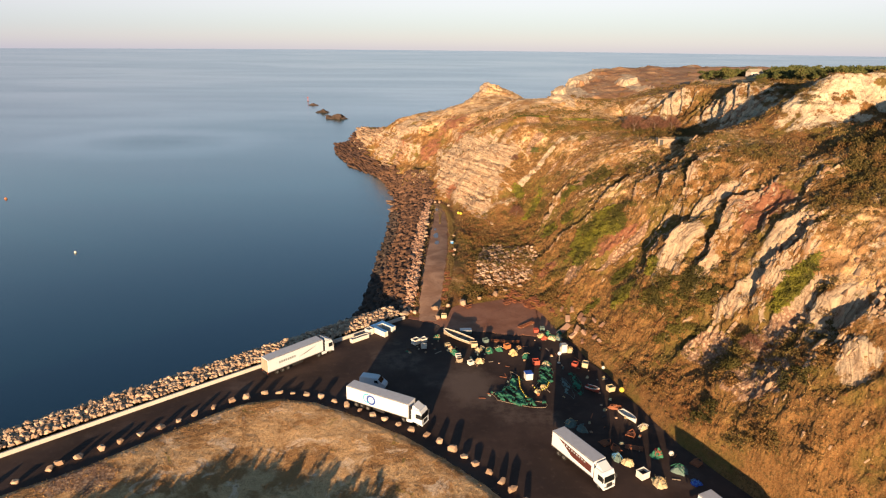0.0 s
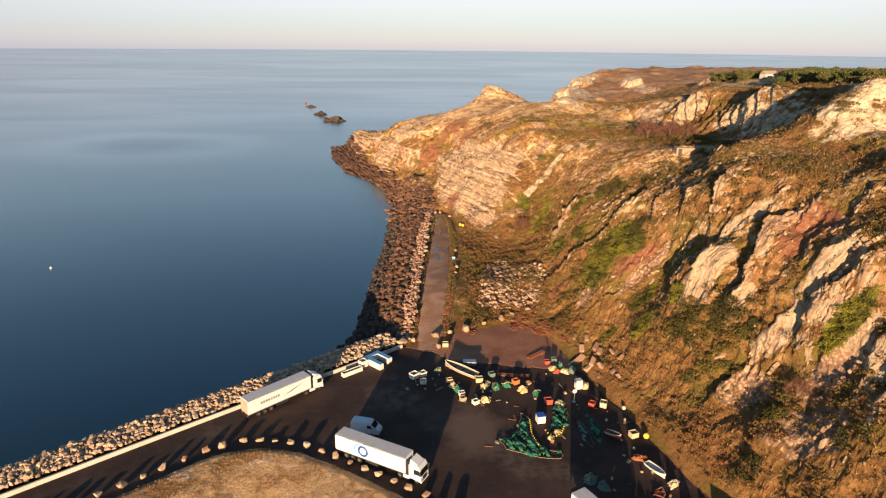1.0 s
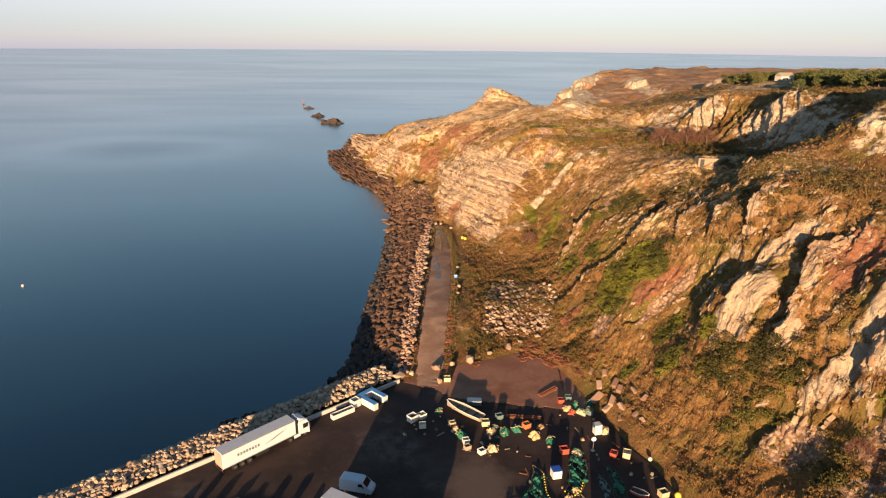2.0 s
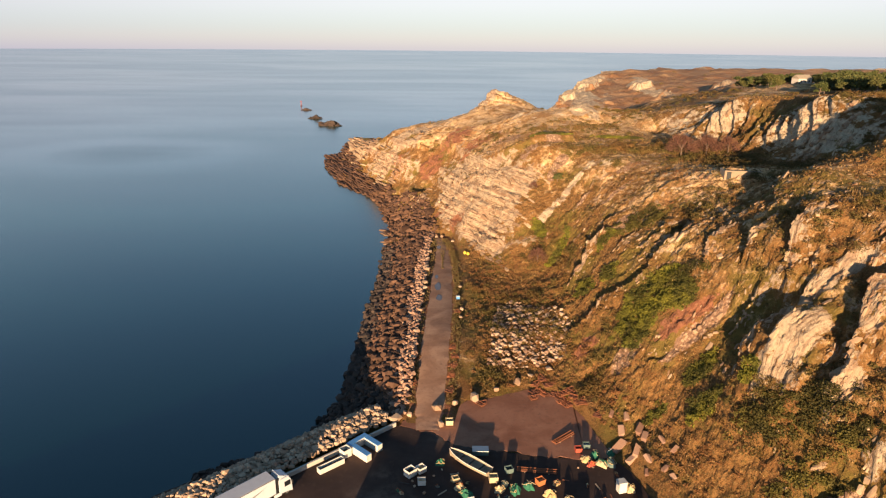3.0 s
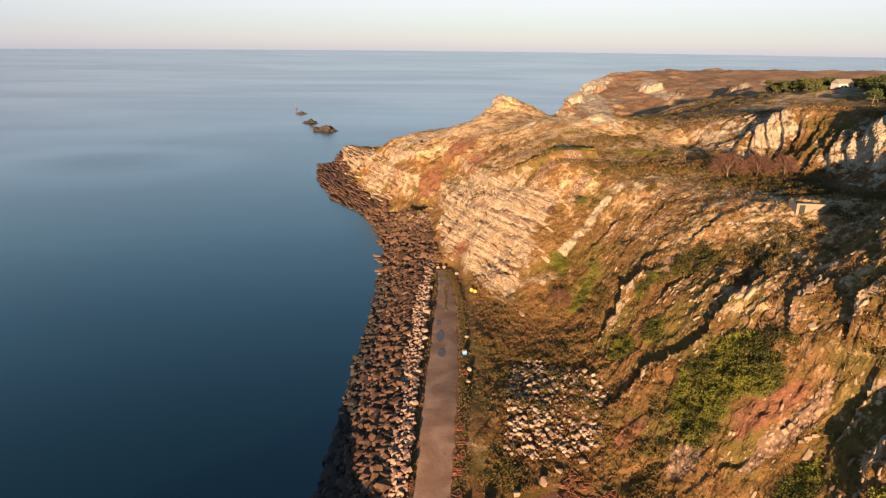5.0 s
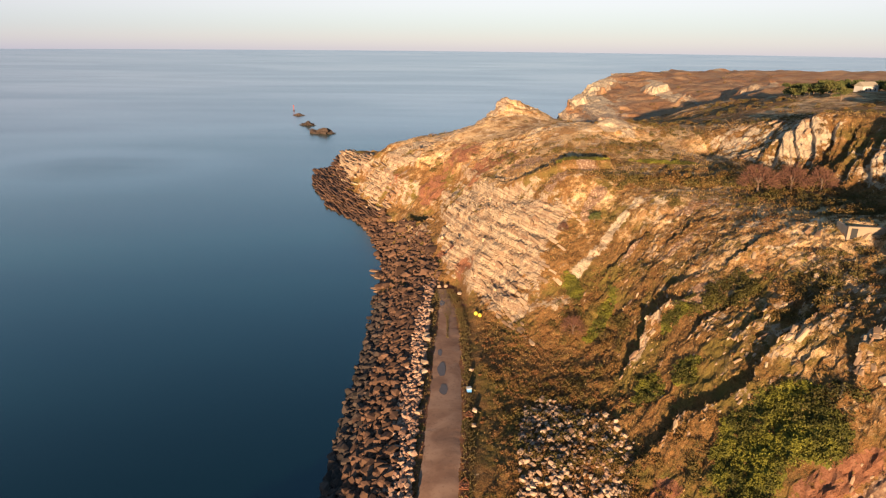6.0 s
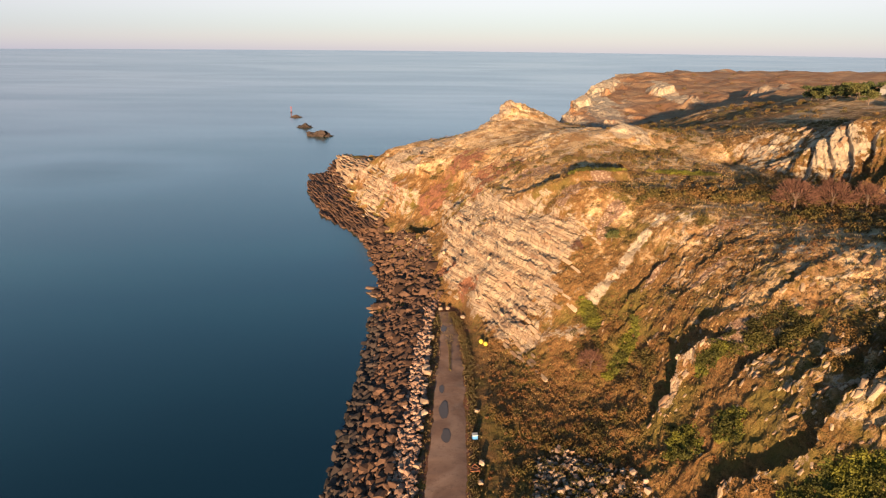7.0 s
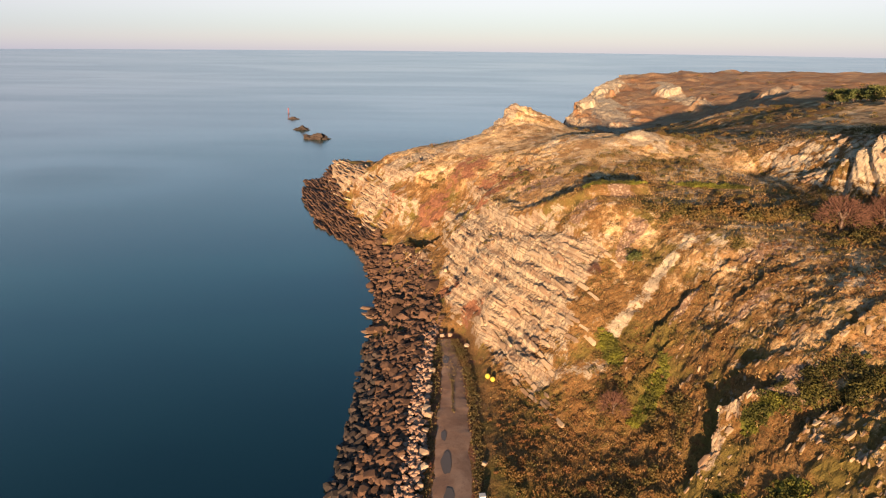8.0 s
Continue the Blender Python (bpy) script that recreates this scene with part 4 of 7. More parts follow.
STONES = [stone_mesh(100 + k, 0.55 + 0.05 * (k % 6), 16 + k % 6) for k in range(14)]
STONE_ARRAYS = []
for me in STONES:
    co = np.zeros(len(me.vertices) * 3, np.float32)
    me.vertices.foreach_get("co", co)
    STONE_ARRAYS.append((co.reshape(-1, 3), np.array([list(p.vertices) for p in me.polygons])))
STONE_SETS = {}


def stone_set(mat):
    """The block shapes in one material, shared by many pieces."""
    if mat.name not in STONE_SETS:
        out_ = []
        for me in STONES:
            c = me.copy()
            c.materials.append(mat)
            out_.append(c)
        STONE_SETS[mat.name] = out_
    return STONE_SETS[mat.name]


def mesh_from_tris(name, verts, tris, mat):
    me = bpy.data.meshes.new(name)
    me.vertices.add(len(verts))
    me.vertices.foreach_set("co", np.asarray(verts, np.float32).ravel())
    tris = np.asarray(tris, np.int32)
    me.loops.add(tris.size)
    me.loops.foreach_set("vertex_index", tris.ravel())
    me.polygons.add(len(tris))
    me.polygons.foreach_set("loop_start", np.arange(0, tris.size, tris.shape[1], dtype=np.int32))
    me.polygons.foreach_set("use_smooth", np.zeros(len(tris), bool))
    me.update(calc_edges=True)
    me.materials.append(mat)
    return new(name, me)


def spot(rng, x, y, z, size):
    turn = Euler((rng.uniform(-0.5, 0.5), rng.uniform(-0.5, 0.5), rng.uniform(0, 6.28))).to_matrix().to_4x4()
    return Matrix.Translation((x, y, z)) @ turn @ Matrix.Diagonal((size * rng.uniform(0.85, 1.25), size * rng.uniform(0.85, 1.1), size * rng.uniform(0.8, 1.1), 1))


def heap_of_stones(name, parent, places, mat, seed, limit, lie=None):
    """Places (x, y, z, size): the first ones as pieces of their own, the rest joined."""
    rng = random.Random(seed)
    meshes = stone_set(mat)
    verts, tris, base = [], [], 0
    for k, (x, y, z, size) in enumerate(places):
        m, pick = spot(rng, x, y, z, size), rng.randrange(len(STONES))
        if lie is not None:           # long flat beds lying one way
            m = Matrix.Translation((x, y, z)) @ Euler((rng.uniform(-0.25, 0.05), rng.uniform(-0.15, 0.15), radians(lie) + rng.uniform(-0.2, 0.2))).to_matrix().to_4x4() @ Matrix.Diagonal((size * rng.uniform(1.3, 2.8), size * rng.uniform(0.6, 1.0), size * rng.uniform(0.4, 0.75), 1))
        if k < limit:
            ob = new("stone", meshes[pick])
            ob.parent = parent
            ob.matrix_basis = m
        else:
            co, faces = STONE_ARRAYS[pick]
            a = np.array(m)
            verts.append(co @ a[:3, :3].T + a[:3, 3])
            tris.append(faces + base)
            base += len(co)
    if verts:
        rest = mesh_from_tris(name, np.concatenate(verts), np.concatenate(tris), mat)
        rest.parent = parent
        tagged(rest, kind="stuff")
    return parent


def structure(name, label, category):
    return tagged(empty(name), label, category, kind="structure")


# rock armour beside the track: pale on the landward side, brown and weedy towards the water
rng = random.Random(5)
inner, outer, wet = [], [], []
y = 147.0
while y < 262:
    shore = float(np.interp(y, [148, 160, 184, 240, 262], [-23.2, -20.9, -20.7, -20.2, -20.6]))
    edge = float(np.interp(y, [147, 152, 160, 250, 262], [-9.0, -8.0, -7.4, -5.6, -4.0]))
    split = float(np.interp(y, [147, 190, 230, 262], [-11.0, -10.8, -9.8, -7.5]))
    x = edge
    while x > shore - 1.5:
        u = (edge - x) / (edge - shore)
        z = 2.3 * (1 - smooth(y, 165, 148)) + 0.2 - 7.2 * u ** 1.15
        z = max(z, SEA_Z - 0.5)
        bands = inner if x > split + rng.uniform(-1.2, 1.2) else outer
        size = 0.55 + 0.85 * rng.random() ** 1.8 if bands is inner else 0.8 + 1.9 * rng.random() ** 1.5
        if bands is outer and u > 0.78 + rng.uniform(-0.1, 0.1):
            bands = wet
        bands.append((x + rng.uniform(-0.5, 0.5), y + rng.uniform(-0.6, 0.6), z + rng.uniform(-0.15, 0.3) * (1 if bands is inner else 1.7), size))
        x -= size * (rng.uniform(0.45, 0.65) if bands is inner else rng.uniform(0.5, 0.75))
    y += rng.uniform(0.55, 0.85)
order = lambda places: sorted(places, key=lambda p: abs(p[1] - 200))
shore_armour = structure("shore_armour", "sloping bank of broken pink and brown sandstone blocks", "rock bank")
heap_of_stones("far_stones", shore_armour, order(inner), STONE_PINK, 1, 300)
weed_armour = structure("tidal_rocks", "brown weed-covered sandstone blocks down to the waterline", "rock bank")
heap_of_stones("weedy_stones", weed_armour, order(outer), STONE_DARK, 2, 300)
heap_of_stones("wet_stones", weed_armour, order(wet), STONE_WET, 3, 0)

# dark foreshore north of the bank, out to the point
rng = random.Random(6)
fore = []
for k in range(1500):
    y = rng.uniform(255, 345)
    shore = float(np.interp(y, [255, 284, 306, 334, 345], [-22, -22.5, -27, -34, -39]))
    back = float(np.interp(y, [255, 275, 300, 316, 345], [-3, -5, -8, -15, -28]))
    u = rng.random() ** 0.8
    x = shore + (back - shore) * u
    fore.append((x, y, max(ground_at(x, y), SEA_Z - 0.3) + rng.uniform(-0.2, 0.35), rng.uniform(0.6, 1.9) * (2.0 if rng.random() < 0.1 else 1.0)))
# flat beds that run out into the water
beds = [(-24.6, 285, -4.9, 2.2), (-23.4, 280.6, -4.8, 2.0), (-22.6, 278.6, -4.9, 1.6), (-22.2, 269.4, -4.9, 2.0), (-21.4, 267.2, -4.8, 1.6), (-20.8, 263.2, -4.9, 1.7), (-20.4, 259, -4.9, 1.7)]
sea_beds = structure("sea_beds", "brown rock beds running out into the water", "rock bank")
heap_of_stones("bed_stones", sea_beds, beds, STONE_SHORE, 8, 300, 170)
foreshore = structure("foreshore", "dark brown tidal boulders below the cliff", "boulders")
heap_of_stones("shore_boulders", foreshore, order(fore), STONE_DARK, 7, 200)
# pale rock armour along the quay road
rng = random.Random(9)
QUAY = [(-150, 17.5), (-74.5, 88.2), (-53.2, 107.0), (-39.2, 119.6), (-26.6, 130.4), (-10, 145.6)]
quay = []
for (ax, ay), (bx, by) in zip(QUAY[:-1], QUAY[1:]):
    length = math.hypot(bx - ax, by - ay)
    nx, ny = -(by - ay) / length, (bx - ax) / length
    s = 0.0
    while s < length:
        w = 0.6
        reach = 13.5
        while w < reach:
            size = rng.uniform(0.6, 1.2)
            x, y = ax + (bx - ax) * s / length + nx * w + rng.uniform(-0.3, 0.3), ay + (by - ay) * s / length + ny * w + rng.uniform(-0.3, 0.3)
            z = 0.55 + 0.15 * min(w, 4.6) - 6.4 * max(0.0, (w - 4.6) / (reach - 4.6))
            if x > -105:
                quay.append((x, y, z + rng.uniform(-0.2, 0.25), size))
            w += size * rng.uniform(0.48, 0.66)
        s += rng.uniform(0.5, 0.7)
quay_armour = structure("quay_armour", "bank of pale quarry stones along the quay road", "rock bank")
heap_of_stones("quay_stones", quay_armour, sorted(quay, key=lambda p: -p[0]), STONE, 10, 300)

# dark stones in the corner between the quay and the shore bank
rng = random.Random(14)
corner, ring_ = [], [(-44, 136), (-33, 143), (-26.5, 149), (-23.5, 159), (-15, 160), (-8.5, 152), (-11, 147.5), (-26, 134.5), (-36, 127)]
while len(corner) < 520:
    x, y = rng.uniform(-44, -8), rng.uniform(127, 160)
    if inside(np.array([x]), np.array([y]), ring_)[0]:
        corner.append((x, y, max(ground_at(x, y), SEA_Z - 0.2) + rng.uniform(0.0, 0.5), rng.uniform(0.8, 1.7)))
heap_of_stones("corner_stones", structure("quay_corner", "dark wet blocks where the quay meets the shore bank", "rock bank"), corner, STONE_WET, 15, 150)

# tipped rubble on the grass
rng = random.Random(12)
RUBBLE = [(12, 192), (17, 195), (26, 186), (28.5, 176), (26, 166.5), (16, 164), (8.7, 164.5), (10, 175)]
rubble = []
while len(rubble) < 900:
    x, y = rng.uniform(8, 29), rng.uniform(163, 196)
    if inside(np.array([x]), np.array([y]), RUBBLE)[0]:
        rubble.append((x, y, ground_at(x, y) + rng.uniform(-0.05, 0.4), 0.35 + 0.85 * rng.random() ** 1.6))
heap_of_stones("small_rubble", structure("rubble", "spread of tipped pale rubble stones on rough grass", "rubble"), sorted(rubble, key=lambda p: -p[3]), STONE_RUBBLE, 13, 300)


def block_mesh(seed):
    """A squared block with broken corners."""
    rng = random.Random(seed)
    bm = bmesh.new()
    for sx in (-0.5, 0.5):
        for sy in (-0.5, 0.5):
            for sz in (-0.5, 0.5):
                bm.verts.new((sx * rng.uniform(0.6, 1.05), sy * rng.uniform(0.55, 1.05), sz * rng.uniform(0.65, 1.05)))
    for _ in range(3):
        v = [rng.uniform(-0.45, 0.45) for _ in range(3)]
        k = rng.randrange(3)
        v[k] = math.copysign(0.54, v[k])
        bm.verts.new(v)
    got = bmesh.ops.convex_hull(bm, input=bm.verts)
    bmesh.ops.delete(bm, geom=list({g for g in got["geom_interior"] + got["geom_unused"] if isinstance(g, bmesh.types.BMVert)}), context='VERTS')
    co, faces = np.array([list(v.co) for v in bm.verts]), None
    bm.verts.index_update()
    faces = np.array([[v.index for v in f.verts] for f in bm.faces])
    bm.free()
    return co, faces


SLAB_MESHES = []
for k in range(6):
    co, faces = block_mesh(60 + k)
    me = bpy.data.meshes.new("fallen_slab")
    me.from_pydata(co.tolist(), [], faces.tolist())
    me.materials.append(STONE_PINK)
    SLAB_MESHES.append(me)


# single boulders
def boulder(x, y, size, seed, mat, label, group, z=None):
    rng = random.Random(seed)
    ob = new("boulder", stone_set(mat)[seed % len(STONES)])
    z = (0.0 if z is None else z) + 0.36 * size
    ob.matrix_basis = Matrix.Translation((x, y, z)) @ Euler((rng.uniform(-0.3, 0.3), rng.uniform(-0.3, 0.3), rng.uniform(0, 6.3))).to_matrix().to_4x4() @ Matrix.Diagonal((size * rng.uniform(0.9, 1.25), size, size * rng.uniform(0.9, 1.2), 1))
    return tagged(ob, label, "boulder", group)


MOUND_ROW = [(-66.1, 81.8), (-62.6, 84.9), (-61.9, 86.2), (-59.7, 88.1), (-57.1, 90.4), (-54.9, 92.4), (-52.4, 94.4), (-49.8, 96.6), (-47.4, 98.7), (-45.3, 100.9), (-42.7, 103.2), (-39.9, 105.5),
             (-37.5, 106.7), (-34.5, 108.4), (-31.7, 108.6), (-29.1, 108.5), (-26.2, 107.9), (-23.3, 107.1), (-20.4, 105.5), (-18, 104.2), (-15.3, 102.6), (-12.6, 101.1), (-10.3, 99.7),
             (-7.7, 98.2), (-5.3, 96.6), (-2.5, 95.1), (-0.3, 93.3), (1.9, 91.1), (3.9, 89.1), (5.6, 87.2), (7.8, 85.2), (9.6, 82.9), (11.1, 81), (12.9, 78.4), (-69.5, 78.9)]
for k, (x, y) in enumerate(MOUND_ROW):
    boulder(x, y, 1.05 + 0.35 * ((k * 7) % 5) / 4, 300 + k, STONE, "pale boulder in a row along the grass mound", "boulders round the grass mound", -0.05)
for k, (x, y, s) in enumerate([(-1.9, 149.4, 2.3), (-1.1, 144.6, 1.7), (1.6, 151.2, 1.7), (5.2, 153.3, 2.4), (9.8, 156.1, 2.0), (14.3, 159, 2.1), (17.2, 161.3, 1.5), (21.3, 163, 1.9), (-7, 147.5, 1.5), (-9.4, 146, 2.4), (-11.5, 144.9, 1.6)]):
    boulder(x, y, 0.78 * s, 400 + k, STONE, "large pale stone block at the edge of the gravel yard", "stone blocks round the yard", max(ground_at(x, y), -0.05) - 0.1)
for k, (x, y, s) in enumerate([(29.3, 137.5, 3.2), (31.6, 135.2, 2.6), (30.4, 140.4, 2.4), (32.8, 132.4, 1.9), (34.4, 129.3, 1.6), (33.6, 137.6, 2.2), (31.8, 142.6, 1.8), (35.4, 134.4, 1.7), (30.6, 134.2, 2.0), (33.2, 139.4, 2.6), (32.0, 130.6, 1.5), (35.0, 127.4, 1.4), (36.4, 131.6, 1.6), (29.6, 144.4, 1.7)]):
    slab = boulder(x, y, s, 500 + k, STONE_PINK, "big fallen pink sandstone slab at the cliff foot", "fallen slabs", ground_at(x, y) - 0.25 * s)
    slab.data = SLAB_MESHES[k % len(SLAB_MESHES)]
    slab.matrix_basis = Matrix.Translation((x, y, ground_at(x, y) + 0.04 * s)) @ Euler((0.3 - 0.2 * (k % 3), -0.35, radians(35 + 25 * (k % 4)))).to_matrix().to_4x4() @ Matrix.Diagonal((0.95 * s, 0.5 * s, 0.36 * s, 1))
for k, (x, y, s) in enumerate([(3.6, 206.1, 1.0), (3.7, 191.4, 1.2), (3.4, 186.7, 1.0), (-5.6, 219.9, 1.4), (-7.2, 162.5, 1.3), (2.0, 247.5, 1.1), (-3.4, 252.2, 1.3), (-1.6, 252.8, 1.0), (-6.1, 221.8, 1.9), (-6.0, 215.5, 1.2), (-6.0, 209.0, 1.7), (-6.2, 205.2, 1.4), (-6.4, 201.0, 1.3), (-6.6, 196.4, 1.2), (-6.6, 190.3, 1.5), (-6.9, 184.2, 1.1), (-7.0, 178.4, 1.4), (-7.2, 171.8, 1.2), (-7.4, 166.6, 1.5), (-5.8, 229.5, 1.1), (-5.4, 236.0, 1.3)]):
    boulder(x, y, s, 600 + k, STONE, "pale stone block beside the gravel track", "stones along the track", ground_at(x, y) + 0.05)

# rocks off the point
for k, (x, y, rx, ry, h) in enumerate([(-102.4, 605, 8, 4, 4.2), (-123.7, 655, 5.5, 3, 2.8), (-148, 730, 5, 2.5, 1.8)]):
    bm = bmesh.new()
    bmesh.ops.create_icosphere(bm, subdivisions=4, radius=1.0)
    for v in bm.verts:
        p = v.co.copy()
        bed_ = (p.x * 0.5 + p.z) * 3.1 + k
        lump = 1 + 0.5 * noise.noise(p * 2.3 + Vector((k * 5, 0, 0))) + 0.3 * (bed_ - math.floor(bed_)) + 0.28 * noise.noise(p * 5)
        v.co = Vector((p.x * rx * lump, p.y * ry * lump, p.z * h * lump * (0.75 + 0.25 * math.sin(p.x * 5 + k))))
    rock = part("sea_rock", bm, STONE_WET)
    rock.matrix_basis = pose(x, y, SEA_Z, 0, 0, -12)
    tagged(rock, "small dark brown rock standing out of the calm sea", "rock", "rocks off the headland")


# ---- beds breaking out of the slope ----
def outcrops(count, weight, near, seed, limit, parent, name, scale=1.0):
    """Slabs half buried in the slope, lying along the beds."""
    rng = random.Random(seed)
    g_ = np.random.default_rng(seed)
    w = (weight * np.outer(np.gradient(GY), np.gradient(GX))).ravel()
    rows_, cols_ = np.unravel_index(g_.choice(w.size, count, p=w / w.sum()), X.shape)
    meshes = stone_set(OUTCROP)
    verts, tris, base = [], [], 0
    for k, (r_, c_) in enumerate(zip(rows_, cols_)):
        p = Vector((PX[r_, c_], PY[r_, c_], PZ[r_, c_]))
        up = Vector(nrm[r_, c_])
        strike = Vector((0.75, 0.40, 0.62)) if near else Vector((0.25, -0.95, -0.13))
        strike = (strike - up * strike.dot(up) * 0.8 + Vector((rng.uniform(-0.4, 0.4), rng.uniform(-0.4, 0.4), rng.uniform(-0.2, 0.2)))).normalized()
        across = up.cross(strike).normalized()
        top = strike.cross(across)
        size = scale * rng.uniform(0.5, 1.0) * (1.9 if rng.random() < 0.14 else 1.0)
        l, wd, h = size * rng.uniform(1.2, 2.6 if near else 3.8), size * rng.uniform(0.6, 1.1), size * rng.uniform(0.6, 1.2)
        m = Matrix(((strike.x * l, across.x * wd, top.x * h, p.x), (strike.y * l, across.y * wd, top.y * h, p.y), (strike.z * l, across.z * wd, top.z * h, p.z), (0, 0, 0, 1)))
        pick = rng.randrange(len(STONES))
        if k < limit:
            ob = new("slab", meshes[pick])
            ob.parent = parent
            ob.matrix_basis = m
        else:
            co, faces = STONE_ARRAYS[pick]
            a = np.array(m)
            verts.append(co @ a[:3, :3].T + a[:3, 3])
            tris.append(faces + base)
            base += len(co)
    rest = mesh_from_tris(name, np.concatenate(verts), np.concatenate(tris), OUTCROP)
    rest.parent = parent
    tagged(rest, kind="stuff")


craggy = wildland * smooth(M_ROCK, 0.42, 0.7) * (M_GREEN < 0.3)
near_crags = structure("near_outcrops", "pale sandstone ledges breaking out of the brown slope", "rock ledges")
outcrops(1150, wildland * (side < 0.5) * (X < 76) * (M_GREEN < 0.3) * smooth(Y, 70, 80) * smooth(Z0, 7, 12) * (0.05 + 1.3 * bare + 0.35 * near_crag * smooth(grain(1.7, 9, 351), 0.2, 0.8) + 0.3 * smooth(grain(1.7, 9, 351), 0.5, 0.9)), True, 71, 300, near_crags, "small_ledges", 0.62)
sea_crags = structure("cliff_outcrops", "stacked pink sandstone beds on the seaward cliff", "rock ledges")
outcrops(380, craggy * (side > 0.5) * on_slab * smooth(-Y, -420, -330) * (0.25 + smooth(UP, 0.1, 0.9)), False, 72, 280, sea_crags, "small_beds")


BLOCKS = [block_mesh(40 + k) for k in range(8)]
BLOCK_MESHES = []
for co, faces in BLOCKS:
    me = bpy.data.meshes.new("block")
    me.from_pydata(co.tolist(), [], faces.tolist())
    me.polygons.foreach_set("use_smooth", np.zeros(len(faces), bool))
    me.materials.append(OUTCROP)
    BLOCK_MESHES.append(me)


def surface_at(x, y):
    j, i = int(np.clip(np.searchsorted(GY, y), 1, len(GY) - 1)), int(np.clip(np.searchsorted(GX, x), 1, len(GX) - 1))
    return Vector(nrm[j, i])


def ledge_rows(count, weight, heading, seed, limit, parent, name, big, thin=1.0):
    """Rows of jointed blocks: a bed's edge standing out of the slope, cracked across."""
    rng, g_ = random.Random(seed), np.random.default_rng(seed)
    w = (weight * np.outer(np.gradient(GY), np.gradient(GX))).ravel()
    starts = np.unravel_index(g_.choice(w.size, count, p=w / w.sum()), X.shape)
    verts, tris, base, made = [], [], 0, 0
    for r_, c_ in zip(*starts):
        x, y = float(PX[r_, c_]), float(PY[r_, c_])
        a = math.atan2(heading[1], heading[0]) + rng.uniform(-0.3, 0.3) * (1.0 if thin == 1.0 else 0.25)
        size = rng.uniform(0.7, 1.25) * big
        for k in range(rng.randint(2, 7)):
            a += rng.uniform(-0.12, 0.12) * (1.0 if thin == 1.0 else 0.3)
            l = size * rng.uniform(0.8, 1.9) / thin
            up = surface_at(x, y)
            run = Vector((math.cos(a), math.sin(a), 0))
            run = (run - up * run.dot(up)).normalized()
            flat = l * Vector((run.x, run.y, 0)).length
            mid = Vector((x + math.cos(a) * flat / 2, y + math.sin(a) * flat / 2, 0))
            mid.z = ground_at(mid.x, mid.y) + 0.10 * size * thin
            across = up.cross(run).normalized()
            stand = (up + Vector((0, -0.35, 0.25))).normalized()
            stand = (stand - run * stand.dot(run)).normalized()
            across = stand.cross(run)
            wd, h = size * rng.uniform(0.6, 1.2), size * rng.uniform(0.6, 1.25) * thin
            if rng.random() > 0.13:
                m = Matrix(((run.x * l, across.x * wd, stand.x * h, mid.x), (run.y * l, across.y * wd, stand.y * h, mid.y), (run.z * l, across.z * wd, stand.z * h, mid.z), (0, 0, 0, 1)))
                pick = rng.randrange(len(BLOCKS))
                if made < limit:
                    ob = new("block", BLOCK_MESHES[pick])
                    ob.parent, ob.matrix_basis = parent, m
                    made += 1
                else:
                    co, faces = BLOCKS[pick]
                    b = np.array(m)
                    verts.append(co @ b[:3, :3].T + b[:3, 3])
                    tris.append(faces + base)
                    base += len(co)
            x, y = x + math.cos(a) * flat * 0.98, y + math.sin(a) * flat * 0.98
    rest = mesh_from_tris(name, np.concatenate(verts), np.concatenate(tris), OUTCROP)
    rest.parent = parent
    tagged(rest, kind="stuff")


near_slope = wildland * (side < 0.5) * smooth(Y, 72, 84) * smooth(-Y, -225, -212) * smooth(X, 32, 40) * smooth(-X, -82, -72) * (M_GREEN < 0.3) * smooth(Z0, 7, 14)
ledges = structure("jointed_ledges", "rows of cracked sandstone blocks standing out of the slope", "rock ledges")
ledge_rows(190, near_slope * (bare ** 2 + 0.012 * near_crag), (0.93, 0.25), 81, 300, ledges, "lesser_ledges", 0.7)


